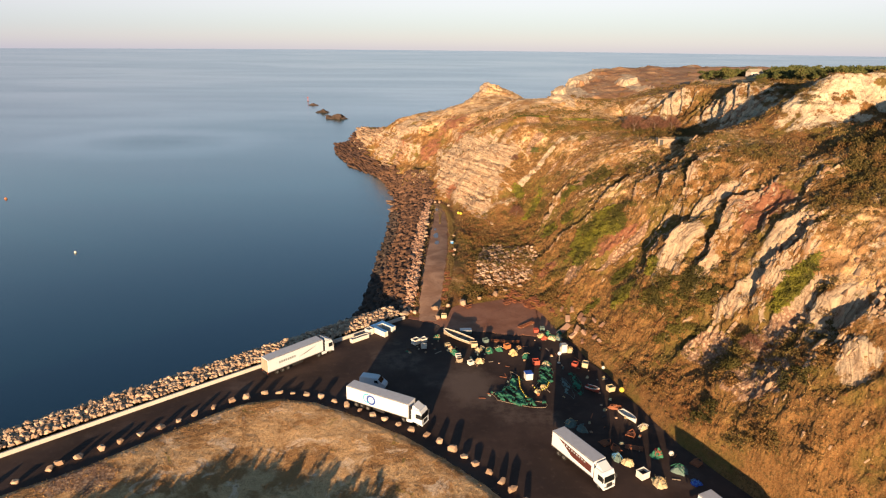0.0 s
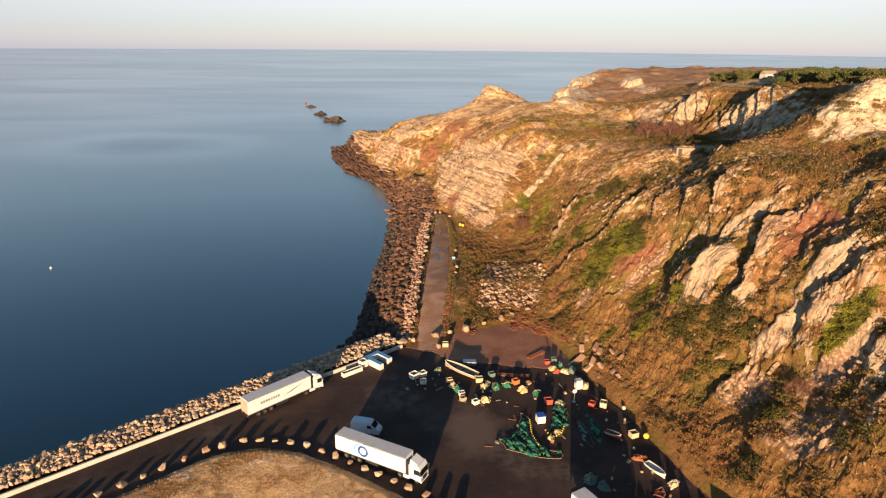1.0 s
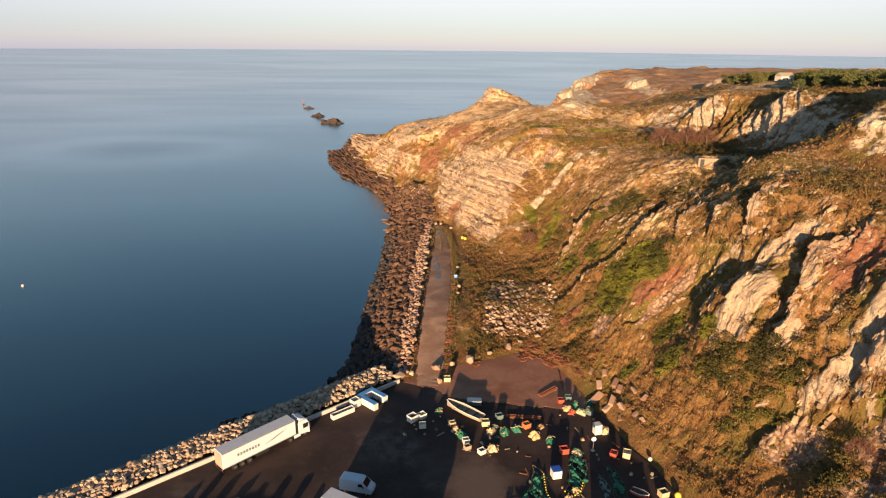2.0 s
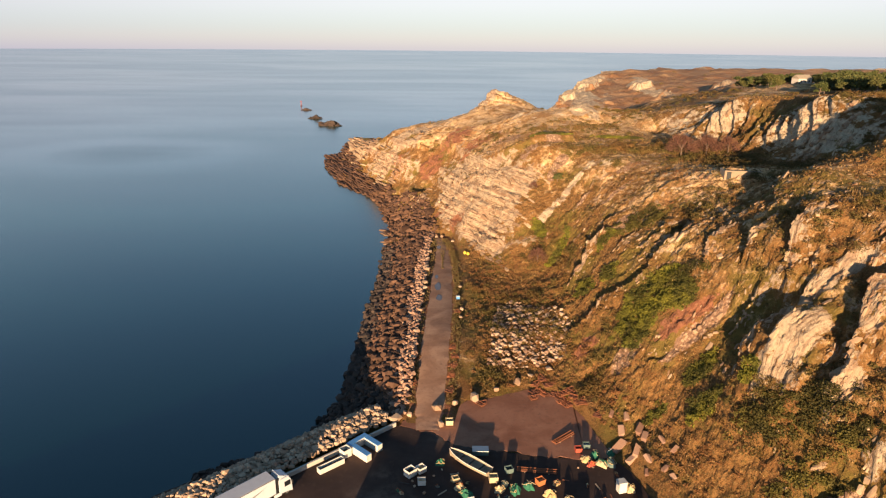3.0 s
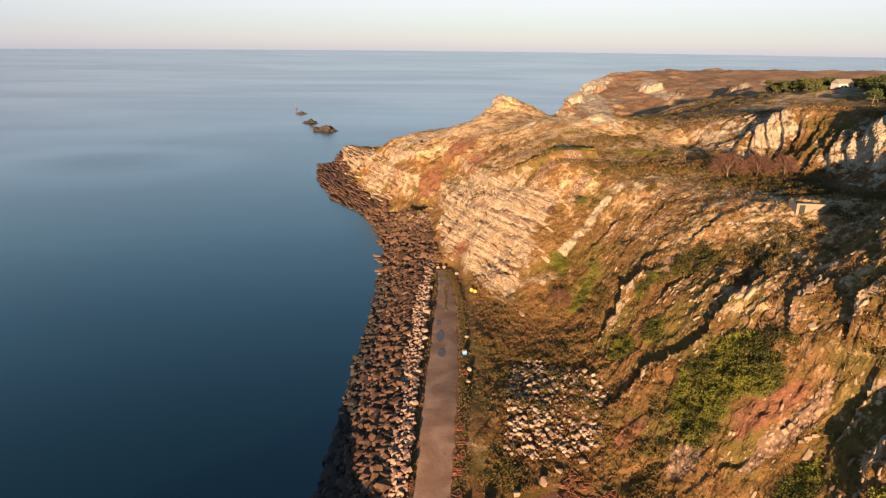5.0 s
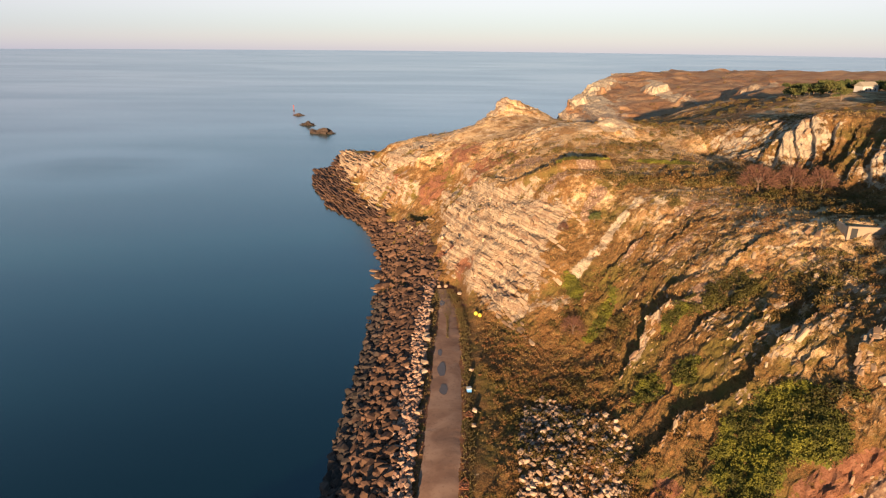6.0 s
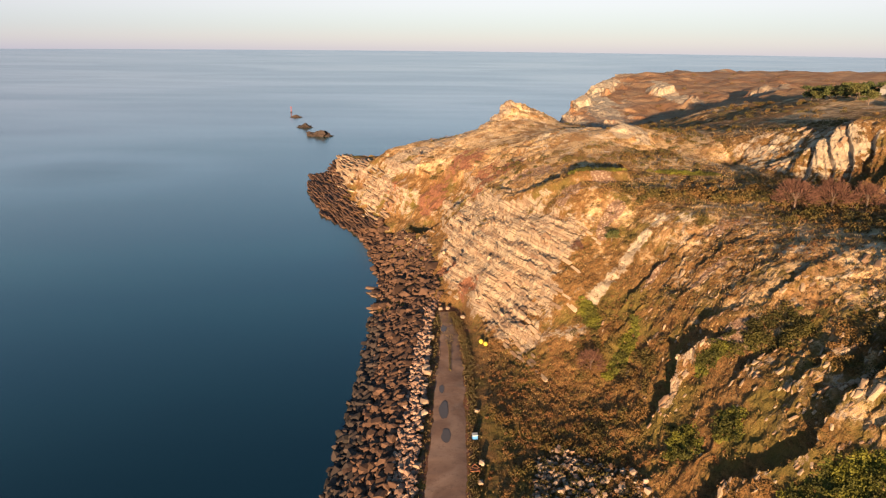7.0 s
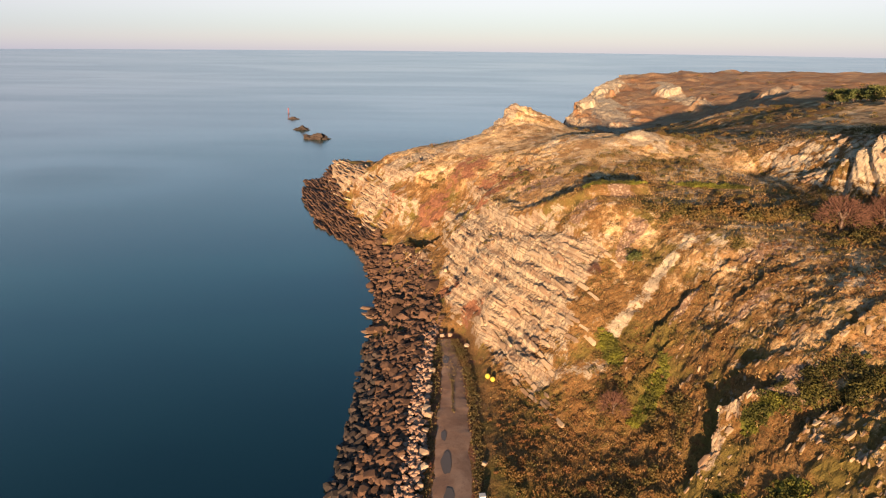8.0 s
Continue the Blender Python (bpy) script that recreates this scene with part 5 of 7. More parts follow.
def crest_blocks(seed, parent):
    """Cracked blocks along the crests of the steps, in two or three tiers below the edge."""
    rng = random.Random(seed)
    made = 0
    for line, high, open_rock in STEPS:
        if open_rock < 0.45 or line[0][0] > 72:
            continue
        for tier in range(3):
            x = line[0][0] + rng.uniform(0.5, 2.5)
            while x < line[-1][0] - 0.5:
                size = rng.uniform(0.6, 1.4) * (0.62 + 0.13 * high)
                crest = float(np.interp(x, [p[0] for p in line], [p[1] for p in line]))
                ahead = float(np.interp(x + 1, [p[0] for p in line], [p[1] for p in line])) - crest
                j, i = int(np.clip(np.searchsorted(GY, crest), 1, len(GY) - 1)), int(np.clip(np.searchsorted(GX, x), 1, len(GX) - 1))
                y = crest - float(wiggle[j, i]) - 0.25 - tier * rng.uniform(0.9, 1.9)
                if rng.random() < 0.6 * open_rock - 0.16 * tier and ground_at(x, y) > 4:
                    up = surface_at(x, y)
                    run = Vector((1, ahead + rng.uniform(-0.25, 0.25), 0))
                    run = (run - up * run.dot(up)).normalized()
                    stand = (up + Vector((-0.1, -0.45 + rng.uniform(-0.2, 0.2), 0.3))).normalized()
                    stand = (stand - run * stand.dot(run)).normalized()
                    across = stand.cross(run)
                    l, wd, h = size * rng.uniform(1.1, 2.3), size * rng.uniform(0.6, 1.1), size * rng.uniform(0.6, 1.15)
                    z = ground_at(x, y) + 0.12 * size
                    ob = new("slab", BLOCK_MESHES[rng.randrange(len(BLOCKS))])
                    ob.parent = parent
                    ob.matrix_basis = Matrix(((run.x * l, across.x * wd, stand.x * h, x), (run.y * l, across.y * wd, stand.y * h, y), (run.z * l, across.z * wd, stand.z * h, z), (0, 0, 0, 1)))
                    made += 1
                x += size * rng.uniform(0.7, 1.3)


def bed_plates(count, inner, outer, reach, mat, seed, limit, parent, name, low, high):
    """Long flat beds that dip inland, stacked one on the other, along a stretch of shore."""
    rng = random.Random(seed)
    up = Vector((0.285, 0.168, 0.945)).normalized()
    own = []
    for me in BLOCK_MESHES:
        me = me.copy()
        me.materials.clear()
        me.materials.append(mat)
        own.append(me)
    verts, tris, base, made = [], [], 0, 0
    for _ in range(count):
        y = rng.uniform(reach[0], reach[1])
        a, b = (float(np.interp(y, [p[1] for p in line], [p[0] for p in line])) for line in (inner, outer))
        x = b + (a - b) * rng.random()
        z = max(ground_at(x, y), SEA_Z)
        if not low < z < high:
            continue
        run = Vector((0.36 + rng.uniform(-0.12, 0.12), -0.93, 0))
        lean = (up + Vector((rng.uniform(-0.1, 0.1), rng.uniform(-0.12, 0.04), 0))).normalized()
        run = (run - lean * run.dot(lean)).normalized()
        across = lean.cross(run)
        l, w, h = rng.uniform(3.5, 11), rng.uniform(1.2, 3.2), rng.uniform(0.5, 1.1)
        m = Matrix(((run.x * l, across.x * w, lean.x * h, x), (run.y * l, across.y * w, lean.y * h, y), (run.z * l, across.z * w, lean.z * h, z + rng.uniform(-0.1, 0.35)), (0, 0, 0, 1)))
        pick = rng.randrange(len(BLOCKS))
        if made < limit:
            ob = new("bed", own[pick])
            ob.parent, ob.matrix_basis = parent, m
            made += 1
        else:
            co, faces = BLOCKS[pick]
            t = np.array(m)
            verts.append(co @ t[:3, :3].T + t[:3, 3])
            tris.append(faces + base)
            base += len(co)
    if verts:
        rest = mesh_from_tris(name, np.concatenate(verts), np.concatenate(tris), mat)
        rest.parent = parent
        tagged(rest, kind="stuff")


POINT_SHORE = [(-37, 343), (-46, 354), (-55, 370), (-63, 392), (-73, 424), (-77, 450)]
POINT_CRAG = [(-26, 343), (-35, 356), (-44, 378), (-52, 405), (-58, 430), (-62, 450)]
POINT_TOP = [(-18, 343), (-24, 356), (-28, 378), (-36, 405), (-46, 430), (-50, 450)]
point_rocks = structure("point_rocks", "dark reddish tilted beds round the foot of the headland", "rock ledges")
bed_plates(520, POINT_CRAG, POINT_SHORE, (343, 454), STONE_DARK, 86, 300, point_rocks, "low_beds", -6, 4)
bed_plates(170, POINT_TOP, POINT_CRAG, (345, 450), OUTCROP, 87, 170, structure("point_crags", "pale pink tilted sandstone beds on the headland's end", "rock ledges"), "crag_beds", -2, 14)
crest_blocks(85, structure("crest_ledges", "stacked cracked sandstone slabs along the crests of the slope", "rock ledges"))
quarry_ledges = structure("quarry_ledges", "blocky pale rock faces on the cliff top", "rock ledges")
ledge_rows(45, wildland * (side < 0.5) * (0.05 * blob(97, 160, 14, 13, 0) + blob(98, 215, 12, 26, 0) + blob(90, 268, 12, 20, 0)), (0.9, 0.35), 82, 150, quarry_ledges, "lesser_faces", 0.9)
sea_beds = structure("sea_cliff_beds", "long cracked beds of pink sandstone across the sea cliff", "rock ledges")
ledge_rows(85, wildland * (side > 0.5) * rocky * on_slab * smooth(-Y, -330, -300) * smooth(Y, 222, 235) * smooth(-X, -45, -35), (0.45, -0.89), 83, 300, sea_beds, "lesser_beds", 0.8, 0.45)

# ---- quay wall ----
def wall_piece(line, name):
    bm = bmesh.new()
    for (ax, ay), (bx, by) in zip(line[:-1], line[1:]):
        a, b = Vector((ax, ay, 0)), Vector((bx, by, 0))
        d = (b - a).normalized()
        n = Vector((-d.y, d.x, 0))
        count = max(1, int((b - a).length / 6.0))
        for k in range(count):
            p, q = a + (b - a) * k / count + d * 0.012, a + (b - a) * (k + 1) / count - d * 0.012
            m = Matrix.Translation((p + q) / 2) @ Matrix.Rotation(math.atan2(d.y, d.x), 4, 'Z')
            box_into(bm, -(q - p).length / 2, (q - p).length / 2, 0.1, 0.45, -0.3, 0.75, 0.03, m)
    return tagged(part(name, bm, CONCRETE), "low pale concrete wall along the quay road", "wall", kind="structure")


wall_piece([(-150, 16.2), (-73.5, 87.0), (-52.5, 106.0), (-38.5, 118.5), (-26.0, 129.3), (-9.2, 144.2)], "quay_wall")


# ---- lorries ----
def wheel(parent, x, y, side_, r=0.5, w=0.3):
    bm = bmesh.new()
    tube_into(bm, (0, -w / 2, 0), (0, w / 2, 0), r, sides=20)
    bmesh.ops.bevel(bm, geom=[e for e in bm.edges if len(e.link_faces) == 2 and e.calc_face_angle(0) > 1.0], offset=0.05, segments=2, affect='EDGES')
    t = part("wheel", bm, RUBBER, parent)
    t.matrix_basis = pose(x, y, r)
    bm = bmesh.new()
    tube_into(bm, (0, side_ * (w / 2 - 0.04), 0), (0, side_ * (w / 2 + 0.015), 0), r * 0.55, r * 0.5, sides=14)
    part("rim", bm, STEEL, t, "dull steel rim")
    return t


def cab(e, x0, z0=0.0, fairing=True):
    """A forward-control cab whose back stands at x0."""
    bm = bmesh.new()
    prof = [(0, 0.75), (0, 3.05), (0.25, 3.25), (1.75, 3.2), (2.12, 2.55), (2.22, 1.6), (2.28, 0.75), (2.25, 0.42), (1.95, 0.36), (1.75, 0.6), (0.75, 0.6), (0.55, 0.75)]
    left = [bm.verts.new((x0 + a, -1.22, b)) for a, b in prof]
    right = [bm.verts.new((x0 + a, 1.22, b)) for a, b in prof]
    bm.faces.new(left)
    bm.faces.new(right[::-1])
    for k in range(len(prof)):
        j = (k + 1) % len(prof)
        bm.faces.new((left[j], left[k], right[k], right[j]))
    bmesh.ops.bevel(bm, geom=[ed for ed in bm.edges if abs(ed.verts[0].co.y - ed.verts[1].co.y) < 0.01], offset=0.07, segments=2, affect='EDGES')
    body = part("cab", bm, WHITE, e, "white painted cab")
    bm = bmesh.new()
    vs = [bm.verts.new((x0 + a, b, c)) for a, b, c in ((2.255, -1.1, 1.52), (2.255, 1.1, 1.52), (2.16, 1.08, 2.57), (2.16, -1.08, 2.57))]
    f = bm.faces.new(vs)
    bmesh.ops.solidify(bm, geom=[f], thickness=0.04)
    part("windscreen", bm, GLASS, body, "dark windscreen")
    for s in (-1, 1):
        part("side_window", box(x0 + 0.95, x0 + 2.0, s * 1.225 - 0.012, s * 1.225 + 0.012, 1.6, 2.5, 0.005), GLASS, body, "dark side window")
        bm = box(x0 + 2.12, x0 + 2.3, s * 1.42 - 0.12, s * 1.42 + 0.12, 1.75, 2.45, 0.04)
        part("mirror", bm, DARK, body, "black door mirror")
        part("headlamp", box(x0 + 2.24, x0 + 2.3, s * 0.85 - 0.2, s * 0.85 + 0.2, 0.68, 0.9, 0.02), STEEL, body, "clear headlamp")
    part("grille", box(x0 + 2.25, x0 + 2.31, -0.6, 0.6, 0.6, 1.35, 0.02), DARK, body, "black grille")
    part("bumper", box(x0 + 2.1, x0 + 2.36, -1.2, 1.2, 0.32, 0.58, 0.05), WHITE, body)
    if fairing:
        bm = bmesh.new()
        vs = [bm.verts.new((x0 + a, b, c)) for a, b, c in ((0.15, -1.1, 3.2), (0.15, 1.1, 3.2), (1.7, 1.0, 3.2), (1.7, -1.0, 3.2), (0.2, -1.0, 3.95), (0.2, 1.0, 3.95))]
        for q in ((0, 1, 2, 3), (0, 4, 5, 1), (3, 2, 5, 4), (0, 3, 4), (1, 5, 2)):
            bm.faces.new([vs[i] for i in q])
        bmesh.ops.bevel(bm, geom=list(bm.edges), offset=0.06, segments=2, affect='EDGES')
        part("wind_deflector", bm, WHITE, body)
    for s in (-1, 1):
        part("side_fairing", box(x0 - 0.5, x0 + 0.05, s * 1.1 - 0.05, s * 1.1 + 0.05, 0.9, 3.6, 0.02), DARK, body, "black gap fairing")


def lorry(x, y, yaw, length, rear, label, decor, rigid=False):
    """The origin is the rear corner on the side turned to the viewer's sea side; x runs forward."""
    c, s = math.cos(radians(yaw)), math.sin(radians(yaw))
    e = empty("lorry", pose(x - 1.275 * s, y + 1.275 * c, 0, 0, 0, yaw))
    body = part("cargo_box", box(0, length, -1.275, 1.275, 1.12, 3.94, 0.05), WHITE, e)
    part("box_roof", box(0.04, length - 0.04, -1.23, 1.23, 3.93, 3.99, 0.02), ROOF_WHITE, body, "dusty white roof")
    for side_ in (-1, 1):
        part("lower_rail", box(0.02, length - 0.02, side_ * 1.26 - 0.03, side_ * 1.26 + 0.03, 1.08, 1.24, 0.01), STEEL, body)
        part("upper_rail", box(0.02, length - 0.02, side_ * 1.26 - 0.03, side_ * 1.26 + 0.03, 3.86, 3.97, 0.01), STEEL, body)
        part("rear_door", box(-0.05, 0.0, side_ * 0.63 - 0.6, side_ * 0.63 + 0.6, 1.2, 3.85, 0.015), rear, body)
        part("tail_lamp", box(-0.06, 0.02, side_ * 1.0 - 0.15, side_ * 1.0 + 0.15, 0.86, 1.0, 0.01), RED, e, "red tail lamp")
    bm = bmesh.new()
    for k in range(int(length / 1.36)):
        u = 0.68 + k * 1.36
        box_into(bm, u - 0.02, u + 0.02, -1.283, 1.283, 1.22, 3.86)
    part("panel_joint", bm, ROOF_WHITE, body)
    bm = bmesh.new()
    box_into(bm, 0.05, length, -0.5, -0.38, 0.8, 1.1)
    box_into(bm, 0.05, length, 0.38, 0.5, 0.8, 1.1)
    part("chassis", bm, DARK, e)
    part("underrun_bar", box(0.0, 0.12, -1.15, 1.15, 0.5, 0.65, 0.02), DARK, e)
    cab_x = length + (0.12 if rigid else 0.55)
    axles = (1.7, 3.0, length + 1.3) if rigid else (2.1, 3.4, 4.7)
    for a in axles:
        for side_ in (-1, 1):
            wheel(e, a, side_ * 1.05, side_)
    if not rigid:
        for a in (length - 1.1, cab_x + 1.35):
            for side_ in (-1, 1):
                wheel(e, a, side_ * 1.05, side_)
        part("side_locker", box(5.9, 8.4, -1.2, -0.75, 0.5, 1.05, 0.04), DARK, e, "dark pallet locker")
        bm = bmesh.new()
        box_into(bm, length - 2.6, cab_x + 2.0, -0.45, 0.45, 0.62, 0.85)
        part("tractor_frame", bm, DARK, e)
        part("fuel_tank", box(length - 0.35, length + 0.85, -1.2, -0.7, 0.45, 1.0, 0.12), STEEL, e, "steel fuel tank")
        part("side_skirt", box(length - 0.4, length + 0.9, -1.25, -1.2, 0.42, 1.05, 0.02), WHITE, e)
    cab(e, cab_x)
    decor(body, length)
    return tagged(e, label, "lorry", "lorries on the quay")


def flat_shape(points, y, mat, parent, name, label):
    """A thin print on the box side."""
    bm = bmesh.new()
    f = bm.faces.new([bm.verts.new((a, y, b)) for a, b in points])
    bmesh.ops.solidify(bm, geom=[f], thickness=0.006)
    return part(name, bm, mat, parent, label)


def ring(cx, cz, r0, r1, y, mat, parent, label, start=0, stop=360):
    bm = bmesh.new()
    n = 40
    last = None
    for k in range(n + 1):
        a = radians(start + (stop - start) * k / n)
        pair = (bm.verts.new((cx + r0 * math.cos(a), y, cz + r0 * math.sin(a))), bm.verts.new((cx + r1 * math.cos(a), y, cz + r1 * math.sin(a))))
        if last:
            bm.faces.new((last[0], last[1], pair[1], pair[0]))
        last = pair
    return part("printed_ring", bm, mat, parent, label)


def decor_bars(body, length):
    for k in range(8):
        u = 2.6 + k * 0.52
        flat_shape([(u, 2.35), (u + 0.34, 2.35), (u + 0.34, 2.85), (u, 2.85)], -1.292, GREY_PRINT, body, "lettering_bar", "pale grey bar in place of lettering")
    flat_shape([(7.4, 2.1), (9.2, 2.35), (11.0, 2.9), (12.4, 3.5), (11.4, 3.15), (9.6, 2.75)], -1.292, GREY_PRINT, body, "swoosh", "pale grey painted swoosh")


def decor_rings(body, length):
    ring(5.55, 2.5, 0.62, 1.02, -1.292, TEAL_BLUE, body, "dark blue printed ring")
    ring(4.75, 2.65, 0.72, 0.98, -1.296, TEAL_PALE, body, "pale teal printed arc", 70, 290)


def decor_band(body, length):
    flat_shape([(1.6, 3.6), (length - 0.4, 3.05), (length - 0.4, 1.75), (5.0, 1.95)], -1.290, MAROON, body, "painted_band", "maroon band across the side")
    for k in range(9):
        u = 2.9 + k * 0.6
        flat_shape([(u, 3.0 - 0.03 * k), (u + 0.36, 3.0 - 0.03 * k), (u + 0.36, 3.3 - 0.03 * k), (u, 3.3 - 0.03 * k)], -1.296, WHITE, body, "lettering_bar", "white bar in place of lettering")


lorry(-35.4, 114.7, 46.0, 13.6, MOSSY, "white articulated lorry with grey swoosh beside the quay wall", decor_bars)
lorry(-18.0, 105.2, -27.8, 13.6, WHITE, "white articulated lorry with a blue ring on its side", decor_rings)
lorry(18.7, 91.4, -59.0, 9.8, CREAM, "white box lorry with a maroon band, parked among nets", decor_band, True)
lorry(37.3, 76.0, -64.0, 13.6, WHITE, "plain white articulated lorry parked under the slope", lambda b, l: None)


def van(x, y, yaw):
    e = empty("van", pose(x, y, 0, 0, 0, yaw))
    bm = bmesh.new()
    prof = [(-2.65, 0.4), (-2.7, 1.0), (-2.62, 2.3), (-2.4, 2.5), (0.75, 2.5), (1.15, 2.35), (1.9, 1.55), (2.6, 1.25), (2.75, 0.85), (2.7, 0.4)]
    left = [bm.verts.new((a, -0.95, b)) for a, b in prof]
    right = [bm.verts.new((a, 0.95, b)) for a, b in prof]
    bm.faces.new(left)
    bm.faces.new(right[::-1])
    for k in range(len(prof)):
        j = (k + 1) % len(prof)
        bm.faces.new((left[j], left[k], right[k], right[j]))
    bmesh.ops.bevel(bm, geom=list(bm.edges), offset=0.09, segments=3, affect='EDGES')
    body = part("body", bm, WHITE, e)
    bm = bmesh.new()
    f = bm.faces.new([bm.verts.new(p) for p in ((1.24, -0.82, 2.3), (1.24, 0.82, 2.3), (1.92, 0.86, 1.6), (1.92, -0.86, 1.6))])
    bmesh.ops.solidify(bm, geom=[f], thickness=0.03)
    part("windscreen", bm, GLASS, body, "dark windscreen")
    for s in (-1, 1):
        part("side_window", box(0.45, 1.2, s * 0.955 - 0.01, s * 0.955 + 0.01, 1.5, 2.05, 0.004), GLASS, body, "dark side window")
        part("mirror", box(1.25, 1.4, s * 1.08 - 0.1, s * 1.08 + 0.1, 1.5, 1.75, 0.03), DARK, body)
        part("headlamp", box(2.6, 2.74, s * 0.72 - 0.14, s * 0.72 + 0.14, 0.85, 1.05, 0.02), STEEL, body)
        part("tail_lamp", box(-2.72, -2.64, s * 0.85 - 0.06, s * 0.85 + 0.06, 1.0, 1.5, 0.01), RED, body)
        for a in (-1.7, 1.75):
            wheel(e, a, s * 0.82, s, 0.34, 0.22)
    part("bumper", box(2.55, 2.8, -0.9, 0.9, 0.38, 0.7, 0.06), DARK, e)
    return tagged(e, "white panel van driving past the lorries", "van")


van(-13.6, 111.6, -14)


# ---- quayside equipment ----
def u_pontoon():
    e = empty("float_frame", pose(-14.2, 137.0, 0, 0, 0, 48))
    for name, b in (("back_beam", (-2.1, 2.1, 1.6, 2.7)), ("arm", (-2.1, -1.0, -2.6, 1.6)), ("arm", (1.0, 2.1, -1.9, 1.6))):
        beam = part(name, box(*b, 0.05, 1.35, 0.06), WHITE_TUB, e, "white beam")
        part("top_sheet", box(b[0] + 0.05, b[1] - 0.05, b[2] + 0.05, b[3] - 0.05, 1.34, 1.42, 0.03), BLUE, beam, "sky-blue top")
    return tagged(e, "white U-shaped floating frame with sky-blue top", "pontoon")


u_pontoon().matrix_basis = pose(-13.9, 136.9, 0, 0, 0, 48 )


def trough(x, y, yaw, l, w, h, mat, label, name="trough"):
    e = empty(name, pose(x, y, 0, 0, 0, yaw))
    part("base", box(-l / 2, l / 2, -w / 2, w / 2, 0.05, 0.16, 0.02), mat, e)
    for s in (-1, 1):
        part("side_wall", box(-l / 2, l / 2, s * w / 2 - 0.06, s * w / 2 + 0.06, 0.05, h, 0.02), mat, e)
        part("end_wall", box(s * l / 2 - 0.06, s * l / 2 + 0.06, -w / 2 + 0.06, w / 2 - 0.06, 0.05, h, 0.02), mat, e)
    # a black block stands in for the shade between the walls
    part("contents", box(-l / 2 + 0.1, l / 2 - 0.1, -w / 2 + 0.1, w / 2 - 0.1, 0.15, h * 0.45), DARK, e, "black fill standing in for the shade inside")
    return tagged(e, label, "trough")


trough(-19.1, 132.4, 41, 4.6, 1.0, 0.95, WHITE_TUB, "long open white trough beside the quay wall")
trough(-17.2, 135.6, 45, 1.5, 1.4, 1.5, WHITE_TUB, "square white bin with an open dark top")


def tub(x, y, yaw, size, mat, label, height=0.75, z=0.0, fill=None):
    """An insulated fish tub on runners, open on top."""
    e = empty("fish_tub", pose(x, y, z, 0, 0, yaw))
    l, w, h = size, size * 0.82, size * height
    bm = bmesh.new()
    for s in (-1, 1):
        box_into(bm, -l / 2, l / 2, s * (w / 2 - 0.05) - 0.05, s * (w / 2 - 0.05) + 0.05, 0.14, h, 0.02)
        box_into(bm, s * (l / 2 - 0.05) - 0.05, s * (l / 2 - 0.05) + 0.05, -w / 2 + 0.1, w / 2 - 0.1, 0.14, h, 0.02)
    box_into(bm, -l / 2 + 0.1, l / 2 - 0.1, -w / 2 + 0.1, w / 2 - 0.1, 0.14, 0.24)
    part("shell", bm, mat, e)
    for s in (-1, 1):
        part("runner", box(-l / 2 + 0.05, l / 2 - 0.05, s * w * 0.32 - 0.07, s * w * 0.32 + 0.07, 0, 0.15, 0.02), DARK, e)
        part("rim", box(-l / 2 - 0.03, l / 2 + 0.03, s * w / 2 - 0.05, s * w / 2 + 0.05, h - 0.06, h + 0.03, 0.02), mat, e)
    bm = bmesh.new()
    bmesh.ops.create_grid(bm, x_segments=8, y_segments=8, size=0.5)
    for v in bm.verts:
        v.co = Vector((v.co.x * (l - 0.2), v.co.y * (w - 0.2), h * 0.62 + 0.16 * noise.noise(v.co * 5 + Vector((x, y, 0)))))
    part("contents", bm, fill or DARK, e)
    return tagged(e, label, "fish tub", "fish tubs in the yard")


def heap(x, y, sx, sy, h, mat, label, seed, rope=None, yaw=0, z=0.0):
    """A heap of netting or cloth: a folded lumpy mound with rope strands lying over it."""
    e = empty("net_heap", pose(x, y, z, 0, 0, yaw))
    bm = bmesh.new()
    bmesh.ops.create_grid(bm, x_segments=22, y_segments=22, size=1.0)
    off = Vector((seed * 3.7, seed * 1.9, 0))
    for v in bm.verts:
        a, r = math.atan2(v.co.y, v.co.x), max(abs(v.co.x), abs(v.co.y))
        rim = 0.75 + 0.35 * noise.noise(Vector((math.cos(a) * 1.5, math.sin(a) * 1.5, seed)))
        p = Vector((math.cos(a), math.sin(a), 0)) * r * rim
        fold = noise.noise(p * 2.4 + off) * 0.5 + abs(noise.noise(p * 5.0 + off)) * 0.45
        v.co = Vector((p.x * sx, p.y * sy, h * max(0.0, (1 - r ** 2.2)) * (0.75 + fold) + (0.03 if r < 0.97 else -0.05)))
    part("net", bm, mat, e)
    rng = random.Random(seed)
    for k in range(5):
        bm = bmesh.new()
        a, last = rng.uniform(0, 6.3), None
        px, py = rng.uniform(-0.5, 0.5), rng.uniform(-0.5, 0.5)
        for s in range(9):
            a += rng.uniform(-0.8, 0.8)
            px, py = max(-0.75, min(0.75, px + 0.2 * math.cos(a))), max(-0.75, min(0.75, py + 0.2 * math.sin(a)))
            r = max(abs(px), abs(py))
            now = Vector((px * sx * 0.8, py * sy * 0.8, h * (1 - r ** 2.2) * 1.0 + 0.1))
            if last is not None and (now - last).length > 0.02:
                tube_into(bm, last, now, 0.045, sides=5)
            last = now
        part("rope", bm, rope or TAN_ROPE, e, "tan rope")
    return tagged(e, label, "net heap", "fishing gear in the yard")


